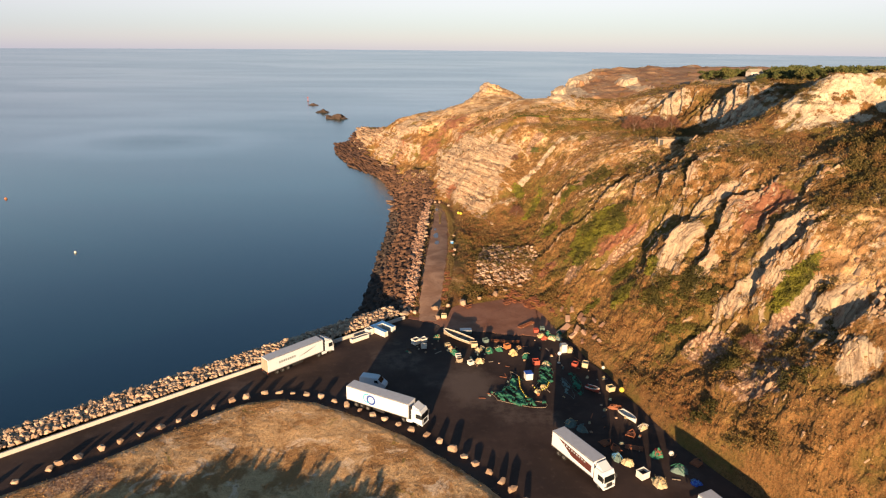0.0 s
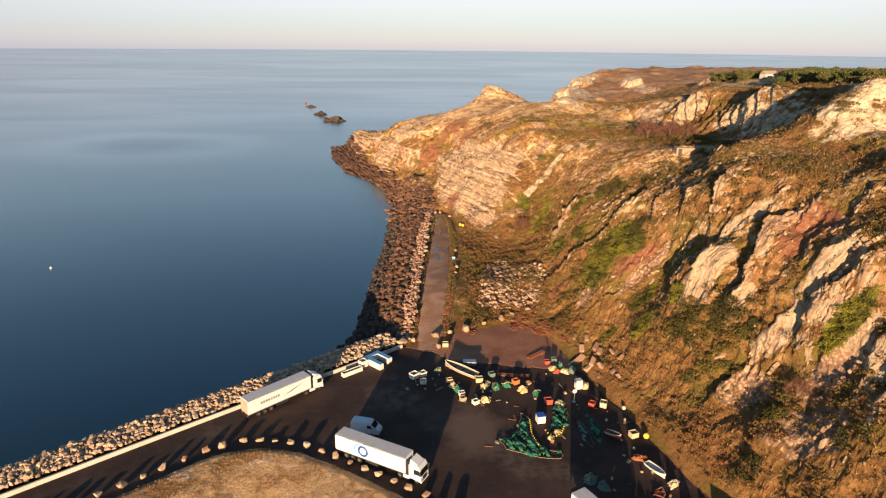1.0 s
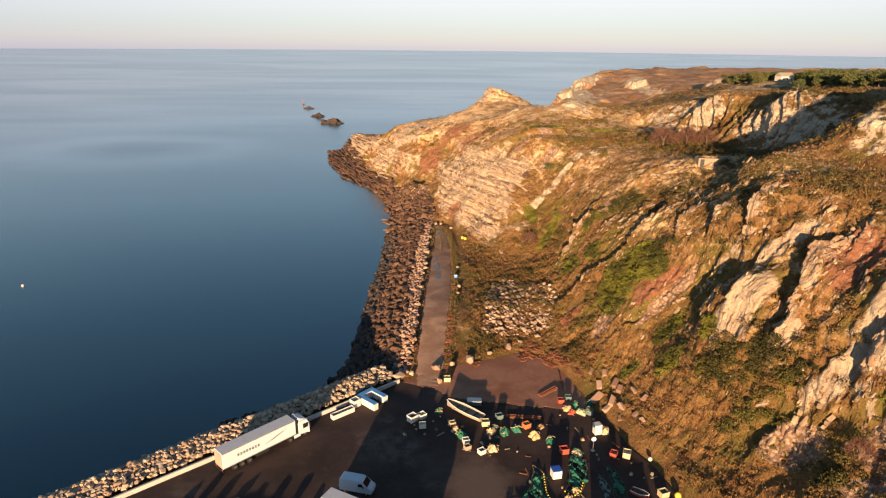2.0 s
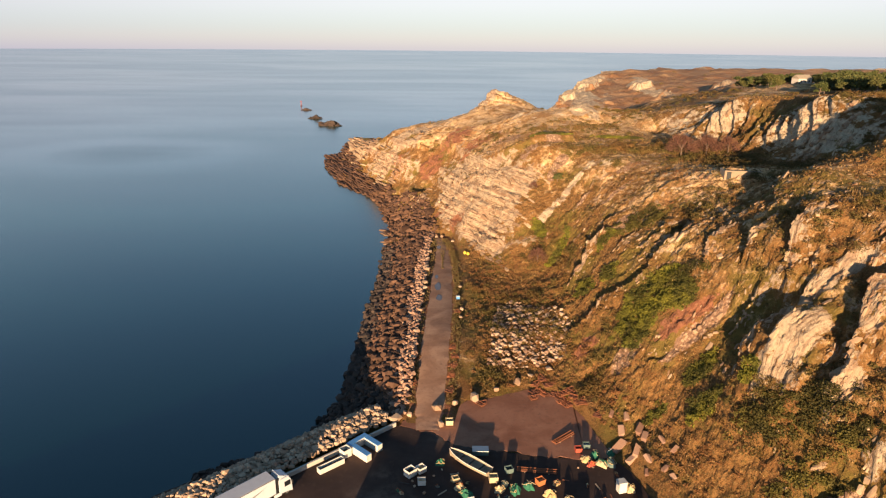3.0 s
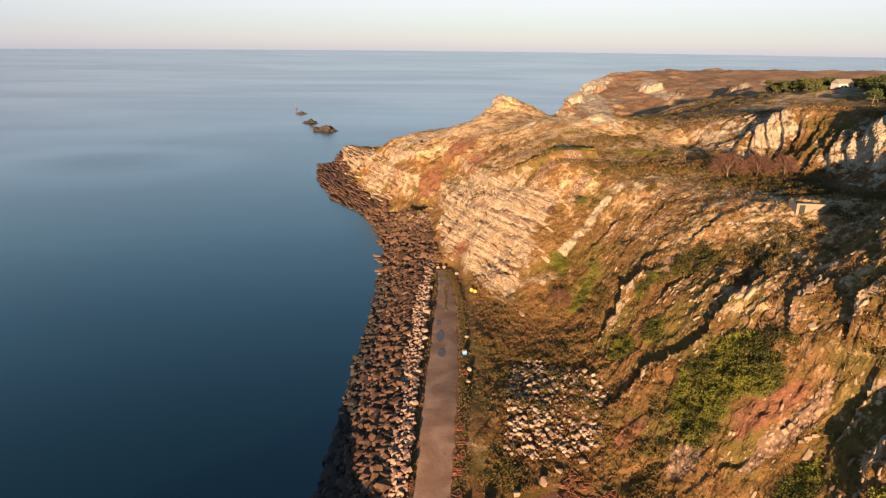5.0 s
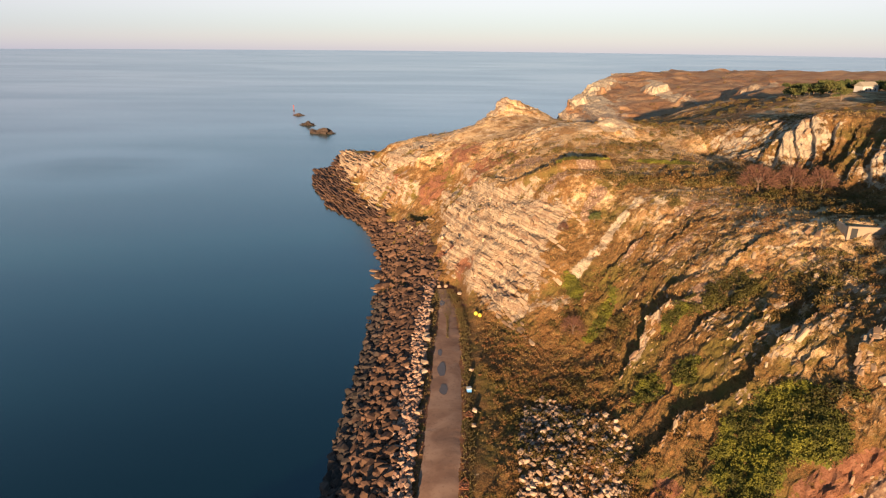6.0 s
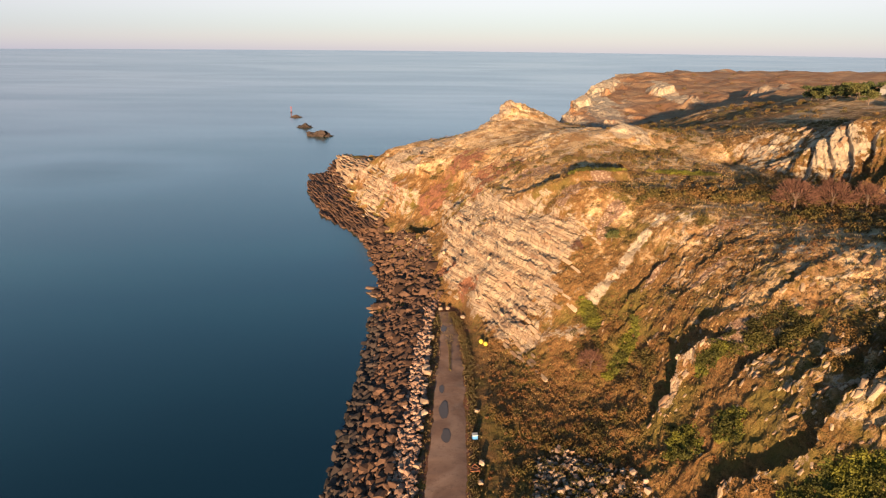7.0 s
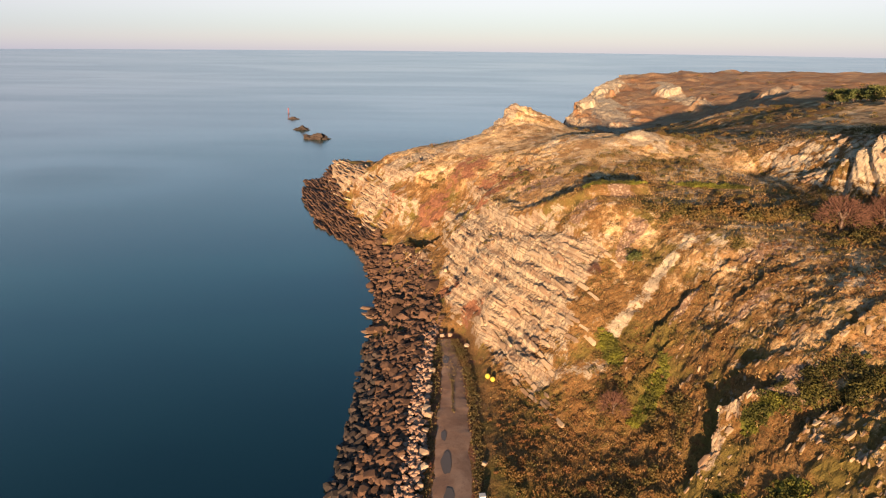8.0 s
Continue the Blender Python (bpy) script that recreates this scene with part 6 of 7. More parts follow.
def dredge(x, y, yaw, l, seed, label, z=0.0):
    """A rusty scallop dredge: frame, tooth bar and ring bag."""
    e = empty("scallop_dredge", pose(x, y, z, 0, 0, yaw))
    rng = random.Random(seed)
    w = 0.75
    for s in (-1, 1):
        bm = bmesh.new()
        tube_into(bm, (-l / 2, s * w, 0.12), (l * 0.1, s * w, 0.22), 0.06, sides=6)
        tube_into(bm, (l * 0.1, s * w, 0.22), (l / 2, 0, 0.5), 0.06, sides=6)
        part("side_bar", bm, RUST, e)
    for k in range(5):
        bm = bmesh.new()
        u = -l / 2 + l * 0.6 * k / 4
        tube_into(bm, (u, -w, 0.14 + 0.25 * rng.random()), (u, w, 0.14 + 0.25 * rng.random()), 0.05, sides=6)
        part("cross_bar", bm, RUST, e)
    bm = bmesh.new()
    bmesh.ops.create_grid(bm, x_segments=10, y_segments=8, size=0.5)
    for v in bm.verts:
        v.co = Vector((v.co.x * l * 0.7 - l * 0.12, v.co.y * w * 1.9, 0.2 + 0.35 * abs(noise.noise(v.co * 6 + Vector((seed, 0, 0))))))
    part("ring_bag", bm, RUST, e, "rusty iron ring mesh")
    return tagged(e, label, "scallop dredge", "rusty dredges round the yard")


def hull(name, x, y, yaw, l, w, h, mat, inner, label, z=0.0, roll=0, red=None):
    """A small open boat, lofted from ribs."""
    e = empty(name, pose(x, y, z, roll, 0, yaw))
    bm, last = bmesh.new(), None
    n = 16
    rails = ([], [])
    for k in range(n + 1):
        u = k / n
        beam = w / 2 * (math.sin(math.pi * min(1.0, 0.18 + 0.82 * (1 - u) ** 0.8 + 0.0)) * 0.25 + 0.75 * (1 - u ** 3.2))
        sheer = h * (0.85 + 0.3 * u * u)
        rows = [bm.verts.new((-l / 2 + l * u, s * beam * f, sheer * g)) for s, f, g in ((-1, 1, 1), (-1, 0.8, 0.35), (-1, 0.15, 0.02), (1, 0.15, 0.02), (1, 0.8, 0.35), (1, 1, 1))]
        rails[0].append(Vector((-l / 2 + l * u, -beam, sheer)))
        rails[1].append(Vector((-l / 2 + l * u, beam, sheer)))
        if last:
            for a in range(5):
                bm.faces.new((last[a], last[a + 1], rows[a + 1], rows[a]))
        else:
            bm.faces.new(rows)
        last = rows
    bmesh.ops.remove_doubles(bm, verts=bm.verts, dist=0.002)
    bmesh.ops.solidify(bm, geom=list(bm.faces), thickness=0.06)
    part("hull", bm, mat, e, smooth_shade=False)
    for rail in rails:
        bm = bmesh.new()
        for a, b in zip(rail[:-1], rail[1:]):
            tube_into(bm, a, b, 0.07, sides=6)
        part("gunwale", bm, red or WHITE_TUB, e, "pale gunwale")
    for u in (0.2, 0.45, 0.7):
        part("thwart", box(-l / 2 + l * u - 0.13, -l / 2 + l * u + 0.13, -w * 0.36, w * 0.36, h * 0.62, h * 0.7, 0.01), inner, e)
    return tagged(e, label, "boat")


hull("old_boat", 3.6, 133.3, 140, 8.2, 2.6, 1.25, WOOD, DARK, "derelict wooden boat hull with a bleached gunwale")
hull("dinghy", 34.5, 101.5, -62, 4.0, 1.6, 0.75, WHITE_TUB, WHITE_TUB, "small white dinghy lying by the slope")
hull("small_boat", 30.0, 110.9, -40, 2.8, 1.5, 0.9, RED, GREEN_NET, "small red and white boat hull on the asphalt")

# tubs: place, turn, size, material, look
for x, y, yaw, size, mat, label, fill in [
        (-6.0, 130.6, 45, 1.9, WHITE_TUB, "white insulated fish tub, dark inside", DARK), (-4.3, 131.5, 40, 1.6, WHITE_TUB, "white insulated fish tub holding rope", TAN_ROPE),
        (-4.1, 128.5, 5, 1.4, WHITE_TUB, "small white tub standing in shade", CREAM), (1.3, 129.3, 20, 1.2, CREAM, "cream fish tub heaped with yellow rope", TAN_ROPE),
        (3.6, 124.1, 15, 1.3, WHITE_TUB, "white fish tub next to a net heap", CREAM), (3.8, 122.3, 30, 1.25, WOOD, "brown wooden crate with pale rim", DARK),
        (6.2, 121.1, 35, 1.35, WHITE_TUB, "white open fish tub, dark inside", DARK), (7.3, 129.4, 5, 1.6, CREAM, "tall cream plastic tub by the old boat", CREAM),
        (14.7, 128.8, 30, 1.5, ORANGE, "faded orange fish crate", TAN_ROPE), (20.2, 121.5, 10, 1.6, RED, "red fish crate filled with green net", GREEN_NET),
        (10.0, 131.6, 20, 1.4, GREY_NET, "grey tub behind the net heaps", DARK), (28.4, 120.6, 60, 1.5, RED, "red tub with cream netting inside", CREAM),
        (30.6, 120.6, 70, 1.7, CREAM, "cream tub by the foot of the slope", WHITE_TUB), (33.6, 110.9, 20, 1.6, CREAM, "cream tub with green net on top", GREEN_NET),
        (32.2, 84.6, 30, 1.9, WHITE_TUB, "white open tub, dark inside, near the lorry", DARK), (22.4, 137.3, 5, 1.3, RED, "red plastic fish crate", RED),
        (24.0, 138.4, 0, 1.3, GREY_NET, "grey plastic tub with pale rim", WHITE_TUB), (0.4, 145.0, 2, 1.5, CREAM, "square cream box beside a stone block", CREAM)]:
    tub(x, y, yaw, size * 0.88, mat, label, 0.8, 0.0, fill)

for k, (x, y, sx, sy, h, mat, label, rope) in enumerate([
        (-1.2, 133.7, 1.2, 1.0, 0.8, GREEN_NET, "small heap of green and yellow netting", TAN_ROPE), (2.9, 126.2, 1.3, 1.5, 0.9, GREEN_NET, "heap of green netting among tubs", TAN_ROPE),
        (1.9, 127.6, 0.9, 1.0, 0.9, CREAM, "heap of cream netting and floats", ORANGE), (8.2, 122.3, 1.4, 1.1, 0.9, CREAM, "heap of cream sacking on the asphalt", TAN_ROPE),
        (8.2, 127.2, 1.2, 0.9, 0.9, CREAM, "heap of cream and tan netting", TAN_ROPE), (10.6, 127.3, 1.7, 1.2, 0.9, GREEN_NET, "broad heap of bright green netting", TAN_ROPE),
        (12.8, 128.2, 1.4, 1.1, 0.8, GREEN_NET, "heap of teal green netting", CREAM), (15.9, 126.1, 1.5, 1.1, 1.0, TAN_ROPE, "heap of tan rope and netting", CREAM),
        (18.4, 124.8, 1.4, 1.0, 0.9, GREEN_NET, "heap of mixed green and cream netting", CREAM), (22.4, 121.5, 1.5, 1.2, 0.7, CREAM, "low heap of cream netting", GREEN_NET),
        (28.6, 127.6, 1.1, 1.2, 1.1, CREAM, "cream net heap beside a white box", TAN_ROPE), (36.3, 98.2, 1.6, 0.9, 0.8, CREAM, "cream tarpaulin heap below the slope", WHITE_TUB),
        (29.3, 89.5, 1.5, 1.1, 1.0, GREY_NET, "teal netting heap beside the lorry cab", BLUE), (30.8, 88.0, 1.4, 1.0, 0.9, CREAM, "cream rope heap beside the lorry cab", TAN_ROPE),
        (36.3, 90.3, 1.5, 1.3, 1.2, GREEN_NET, "green net heap with cream and red rope", RED), (34.6, 83.3, 2.2, 1.3, 1.0, CREAM, "long heap of cream netting by a white tub", TAN_ROPE),
        (38.8, 86.4, 2.0, 1.5, 1.1, GREY_NET, "olive and teal netting heap in shade", GREEN_NET), (40.3, 83.2, 1.2, 0.9, 0.7, BLUE_TUB, "deep blue tarpaulin heap in shade", BLUE),
        (23.5, 99.2, 1.7, 1.4, 1.0, GREY_NET, "olive net heap in shade behind the lorry", TAN_ROPE), (25.3, 97.6, 1.6, 1.2, 0.9, GREY_NET, "grey-teal net heap in shade", GREY_NET),
        (23.2, 134.9, 1.3, 0.9, 0.8, TAN_ROPE, "tan heap of rope and sacking", CREAM), (23.9, 133.8, 1.2, 0.7, 0.7, RED, "red and orange heap of plastic mesh", ORANGE),
        (25.0, 136.3, 1.2, 1.0, 0.9, GREEN_NET, "teal green netting heap", CREAM), (25.6, 133.8, 1.3, 1.1, 0.9, CREAM, "pale netting heap near the fallen slabs", GREEN_NET),
        (27.2, 134.0, 1.1, 1.3, 1.1, GREY_NET, "olive green netting heap near the fallen slabs", TAN_ROPE), (27.9, 136.8, 1.2, 0.9, 0.8, GREEN_NET, "blue-green netting heap with white rope", WHITE_TUB),
        (9.0, 128.6, 0.8, 0.8, 0.7, GREY_NET, "grey net heap behind the tubs", CREAM), (33.1, 104.6, 1.8, 0.9, 0.7, RUST, "rusty orange chain heap", RUST), (17.3, 128.9, 1.0, 0.8, 0.6, TAN_ROPE, "small tan rope heap", RUST)]):
    heap(x, y, sx, sy, h, mat, label, 20 + k, rope, (k * 53) % 180)


SLIT = 0.60


def spread_net(points, mat, label, seed, floats=()):
    """A trawl net laid out on the asphalt in folds, with its line of floats."""
    e = empty("trawl_net")
    ring_ = [(x, y) for x, y in points]
    xs, ys = [p[0] for p in ring_], [p[1] for p in ring_]
    cell = 0.22
    nx, ny = int((max(xs) - min(xs)) / cell) + 2, int((max(ys) - min(ys)) / cell) + 2
    gx, gy = np.meshgrid(min(xs) + cell * np.arange(nx), min(ys) + cell * np.arange(ny))
    d = signed(gx, gy, ring_) + 0.8 * fbm(gx, gy, 0 * gx, 0.8, 3, seed)
    fold = np.abs(fbm(gx * 1.0 + gy * 0.6, gy * 0.3, 0 * gx, 1.9, 4, seed + 3)) + 0.4 * vnoise(gx * 2.6, gy * 2.6, 0 * gx, seed + 5)
    z = 0.05 + smooth(d, 0, 0.5) * (0.06 + 0.42 * fold)
    slit = vnoise((gx + 0.6 * gy) * 2.4, (gy - 0.6 * gx) * 0.55, 0 * gx, seed + 9)       # torn and bunched, with the ground showing between
    bm = bmesh.new()
    made = {}
    for j in range(ny - 1):
        for i in range(nx - 1):
            if min(d[j, i], d[j, i + 1], d[j + 1, i], d[j + 1, i + 1]) > 0 and slit[j, i] < SLIT:
                quad = []
                for a, b in ((j, i), (j, i + 1), (j + 1, i + 1), (j + 1, i)):
                    if (a, b) not in made:
                        made[a, b] = bm.verts.new((gx[a, b], gy[a, b], z[a, b]))
                    quad.append(made[a, b])
                bm.faces.new(quad)
    part("mesh_sheet", bm, mat, e)
    for line in ([*ring_, ring_[0]],):
        bm = bmesh.new()
        for (ax, ay), (bx, by) in zip(line[:-1], line[1:]):
            mx, my = (ax + bx) / 2 + 0.3, (ay + by) / 2 - 0.2
            tube_into(bm, (ax, ay, 0.1), (mx, my, 0.12), 0.03, sides=5)
            tube_into(bm, (mx, my, 0.12), (bx, by, 0.1), 0.03, sides=5)
        part("head_rope", bm, mat if not floats else WOOD, e, "dull rope edge")
    for x, y in floats:
        bm = bmesh.new()
        bmesh.ops.create_uvsphere(bm, u_segments=10, v_segments=7, radius=0.13)
        f = part("float", bm, YELLOW, e, "yellow plastic float", True)
        f.matrix_basis = pose(x, y, 0.25)
    return tagged(e, label, "trawl net", "trawl nets on the asphalt")


def along(line, count):
    d = [0.0]
    for a, b in zip(line[:-1], line[1:]):
        d.append(d[-1] + math.dist(a, b))
    at = np.linspace(0, d[-1], count)
    return list(zip(np.interp(at, d, [p[0] for p in line]), np.interp(at, d, [p[1] for p in line])))


spread_net([(14.4, 118.2), (16.0, 116.0), (15.6, 111.1), (16.2, 108.4), (17.5, 106.9), (20.0, 106.4), (19.8, 104.6), (16.5, 104.7), (13.4, 105.9), (10.8, 107.0), (9.6, 109.6), (11.7, 110.1), (13.0, 112.1), (13.9, 115.0)],
           GREEN_NET, "green trawl net spread on the asphalt with yellow floats", 3, along([(15.9, 115.6), (15.7, 111.4), (16.3, 108.4), (17.5, 106.7)], 16))
spread_net([(21.3, 120.6), (23.4, 119.6), (22.6, 115.6), (20.6, 110.8), (18.8, 112.2), (20.2, 116.4)], GREEN_NET, "narrow green trawl net with yellow floats beside a white box", 9,
           along([(21.8, 113.6), (21.0, 111.6), (19.6, 110.4), (18.6, 111.6)], 9))
spread_net([(27.0, 118.2), (27.9, 116.6), (28.2, 111.2), (27.2, 109.0), (26.2, 111.8), (26.4, 115.4)], GREEN_NET, "strip of teal net lying in shade", 15)
spread_net([(24.8, 116.0), (25.6, 114.2), (26.0, 110.4), (25.6, 107.6), (24.7, 109.8), (24.3, 113.4)], GREY_NET, "strip of grey net lying in shade", 21)
for x, y, c in [(19.0, 110.2, CREAM), (20.4, 112.0, TAN_ROPE)]:
    heap(x, y, 0.9, 0.7, 0.5, c, "small bundle of rope on a green net", int(x * 10), TAN_ROPE)


def box_bin(x, y, yaw, l, w, h, mat, top, label):
    e = empty("storage_box", pose(x, y, 0, 0, 0, yaw))
    part("body", box(-l / 2, l / 2, -w / 2, w / 2, 0.1, h, 0.05), mat, e)
    part("lid", box(-l / 2 - 0.04, l / 2 + 0.04, -w / 2 - 0.04, w / 2 + 0.04, h, h + 0.12, 0.03), top, e)
    for s in (-1, 1):
        part("foot", box(-l / 2 + 0.1, l / 2 - 0.1, s * w * 0.3 - 0.08, s * w * 0.3 + 0.08, 0, 0.12), DARK, e)
    return tagged(e, label, "box")


box_bin(17.8, 115.3, 12, 1.5, 1.4, 1.5, WHITE_TUB, BLUE_TUB, "white box with a blue lid among trawl nets")
box_bin(27.1, 127.3, 15, 1.3, 1.2, 1.9, WHITE_TUB, WHITE_TUB, "tall white box beside a net heap")
box_bin(5.6, 136.5, 0, 2.7, 1.5, 0.9, GREY_NET, STEEL, "low grey steel box behind the old boat")
box_bin(2.9, 198.2, 8, 0.9, 0.8, 0.9, BLUE, WHITE_TUB, "small blue box with white lid beside the track")
bpy.data.objects["storage_box.003"].location.z = ground_at(2.9, 198.2) + 0.02


def long_bars(x, y, yaw, l, label, z=0.0):
    e = empty("bundle_of_bars", pose(x, y, z, 0, 0, yaw))
    for k in range(4):
        bm = bmesh.new()
        tube_into(bm, (-l / 2, -0.45 + 0.3 * k, 0.12), (l / 2, -0.4 + 0.28 * k + 0.1, 0.14 + 0.12 * (k % 2)), 0.11, sides=7)
        part("bar", bm, RUST, e)
    for u in (-0.3, 0.3):
        part("bearer", box(l * u - 0.08, l * u + 0.08, -0.6, 0.6, 0, 0.1), WOOD, e)
    return tagged(e, label, "beam", "rusty beams")


long_bars(14.6, 132.0, -8, 6.5, "long rusty trawl beams lying in the yard")
long_bars(20.6, 141.2, 38, 5.0, "rusty beams lying across the gravel")
long_bars(33.0, 92.2, -20, 3.0, "dark rusty beams beside the slope")
for k, (x, y, yaw, l) in enumerate([(17.7, 156.6, 30, 2.6), (21.5, 155.9, 70, 2.8), (23.4, 155.2, 20, 2.8), (19.4, 160.3, 100, 2.6), (24.8, 153.6, 60, 3.0), (26.0, 150.8, 80, 2.6), (20.6, 158.0, 10, 2.4), (18.0, 158.6, 60, 2.4), (19.0, 156.0, 130, 2.6), (22.6, 154.2, 95, 2.6), (23.6, 152.0, 30, 2.8), (22.0, 152.8, 150, 2.4), (25.0, 151.6, 110, 2.6), (17.2, 154.4, 20, 2.2), (24.2, 155.4, 45, 2.4),
                                     (0.9, 160.6, 80, 2.4), (1.4, 164.2, 60, 2.4), (1.6, 167.8, 100, 2.4), (1.3, 171.5, 85, 2.4), (0.6, 155.5, 70, 2.4), (6.8, 152.0, 40, 2.2), (28.5, 93.6, 30, 2.2), (29.8, 92.0, 100, 2.0),
                                     (33.6, 96.2, 60, 2.2), (-7.0, 173.7, 20, 2.0), (-6.9, 158.0, 70, 2.4), (-5.6, 206.2, 95, 1.8), (2.6, 190.0, 90, 1.6), (42.4, 88.4, 40, 2.4), (27.6, 145.6, 60, 2.4)]):
    dredge(x, y, yaw, l, k, "rust-red iron scallop dredge lying on the ground", max(ground_at(x, y), 0.0) + 0.02)


def ball(x, y, z, r, mat, name, label, category, group=""):
    e = empty(name, pose(x, y, z))
    bm = bmesh.new()
    bmesh.ops.create_uvsphere(bm, u_segments=20, v_segments=14, radius=r)
    for v in bm.verts:
        if v.co.z > r * 0.9:
            v.co.z += 0.06 * r
    part("float_body", bm, mat, e, smooth_shade=True)
    bm = bmesh.new()
    tube_into(bm, (0, 0, r * 0.95), (0, 0, r * 1.25), r * 0.16, r * 0.12, sides=10)
    part("eyelet", bm, DARK, e)
    return tagged(e, label, category, group)


ball(35.7, 110.5, 0.58, 0.52, YELLOW, "buoy", "large yellow mooring buoy at the foot of the slope", "buoy", "buoys ashore")
ball(5.7, 232.2, ground_at(5.7, 232.2) + 0.45, 0.52, YELLOW, "buoy", "round yellow buoy lying in dry bracken", "buoy", "buoys ashore")
ball(6.6, 230.6, ground_at(6.6, 230.6) + 0.45, 0.5, YELLOW, "buoy", "round yellow buoy lying in dry bracken", "buoy", "buoys ashore")
ball(34.1, 119.2, 0.7, 0.36, WHITE_TUB, "buoy", "white buoy at the foot of the slope", "buoy", "buoys ashore")
ball(38.7, 90.3, 0.48, 0.45, WHITE_TUB, "buoy", "greyish white buoy in shade", "buoy", "buoys ashore")
ball(-127.2, 207.2, SEA_Z + 0.2, 0.42, WHITE_TUB, "mooring_buoy", "small white mooring buoy on open water", "buoy", "buoys afloat")
ball(-200.7, 282.2, SEA_Z + 0.2, 0.6, ORANGE, "mooring_buoy", "small orange mooring buoy on open water", "buoy", "buoys afloat")


def sign_post():
    e = empty("sign_post", pose(25.3, 122.3, 0, 0, 0, 8))
    bm = bmesh.new()
    tube_into(bm, (0, 0, 0), (0, 0, 2.2), 0.05, sides=10)
    part("pole", bm, STEEL, e)
    bm = bmesh.new()
    tube_into(bm, (0, -0.03, 2.3), (0, 0.03, 2.3), 0.42, sides=24)
    part("disc", bm, WHITE, e, "plain white round sign")
    part("foot", box(-0.3, 0.3, -0.3, 0.3, 0, 0.12, 0.03), CONCRETE, e)
    return tagged(e, "round white sign on a thin steel pole", "sign")


sign_post()


def beacon(x, y):
    e = empty("sea_beacon", pose(x, y, SEA_Z) @ Matrix.Scale(0.55, 4))
    bm = bmesh.new()
    tube_into(bm, (0, 0, -1), (0, 0, 1.2), 2.2, 1.8, sides=16)
    part("base", bm, STONE_DARK, e, "dark stone base")
    bm = bmesh.new()
    tube_into(bm, (0, 0, 1.2), (0, 0, 8.0), 0.55, 0.45, sides=12)
    part("post", bm, RED, e, "red post")
    bm = bmesh.new()
    tube_into(bm, (0, 0, 8.0), (0, 0, 10.2), 1.1, 1.1, sides=12)
    part("topmark", bm, RED, e, "red can topmark")
    return tagged(e, "red sea beacon standing on a rock", "beacon")


beacon(-163, 773)


# ---- bunker and house on the heights ----
def bunker():
    z = ground_at(69, 190.5)
    e = empty("bunker", pose(68.5, 190.5, z - 1.8, 0, 0, -8))
    bm = bmesh.new()
    box_into(bm, -4.2, 4.2, -0.3, 0.3, 0, 2.9, 0.06)
    part("front_wall", bm, RUIN, e)
    part("side_wall", box(-4.2, -3.7, 0.3, 4.0, 0, 2.7, 0.05), MOSSY, e)
    part("side_wall", box(3.7, 4.2, 0.3, 4.0, 0, 2.7, 0.05), MOSSY, e)
    # black panel on the solid wall paints the shade inside the doorway
    part("opening", box(-3.7, -2.7, -0.34, -0.28, 0.5, 2.6), DARK, e, "black panel for the shade of the empty doorway")
    return tagged(e, "ruined roofless pale concrete bunker half buried in heath", "bunker")


bunker()


def house(x, y, yaw):
    z = ground_at(x, y)
    e = empty("house", pose(x, y, z - 0.3, 0, 0, yaw) @ Matrix.Scale(0.62, 4))
    wall = part("wall", box(-6, 6, -3.5, 3.5, 0, 4.2, 0.05), CONCRETE, e, "cream rendered wall")
    bm = bmesh.new()
    vs = [bm.verts.new(p) for p in ((-6.3, -3.9, 4.1), (6.3, -3.9, 4.1), (6.3, 3.9, 4.1), (-6.3, 3.9, 4.1), (-6.3, 0, 6.9), (6.3, 0, 6.9))]
    for q in ((0, 1, 5, 4), (2, 3, 4, 5), (0, 4, 3), (1, 2, 5), (0, 3, 2, 1)):
        bm.faces.new([vs[k] for k in q])
    part("roof", bm, MOSSY, e, "grey-brown slate roof")
    for k in (-3.6, 0, 3.6):
        w = part("window", box(k - 0.6, k + 0.6, -3.56, -3.46, 1.3, 2.9), GLASS, e, "dark window")
        part("frame", box(k - 0.7, k + 0.7, -3.54, -3.5, 1.2, 3.0), WHITE, w)
    return tagged(e, "small cream house with a gabled roof behind pines", "house")


house(166, 352, 15)


def puddle(x, y, rx, ry, seed):
    bm = bmesh.new()
    n = 26
    vs = []
    for k in range(n):
        a = 2 * math.pi * k / n
        f = 1 + 0.35 * noise.noise(Vector((math.cos(a) * 1.4, math.sin(a) * 1.4, seed)))
        vs.append(bm.verts.new((x + rx * f * math.cos(a), y + ry * f * math.sin(a), ground_at(x, y) + 0.29)))
    bm.faces.new(vs)
    return tagged(part("puddle", bm, PUDDLE), "shallow muddy puddle on the gravel track", "puddle", kind="structure")


for k, p in enumerate([(-2.4, 206.4, 0.9, 2.6), (-2.0, 198.6, 0.8, 2.0), (-2.6, 241.0, 0.7, 1.6), (-2.9, 214, 0.5, 1.4)]):
    puddle(*p, k)
# flat slab added where a grey-green spot lies in the tree shade
polygon_slab("mound_slab", [(-36, 66), (-33, 78), (-28, 80), (-21, 79.4), (-16, 76), (-12, 68)], -1.95, -2.9, MOSSY, "flat grey-brown slab in the shaded hollow of the grass mound", "pavement")


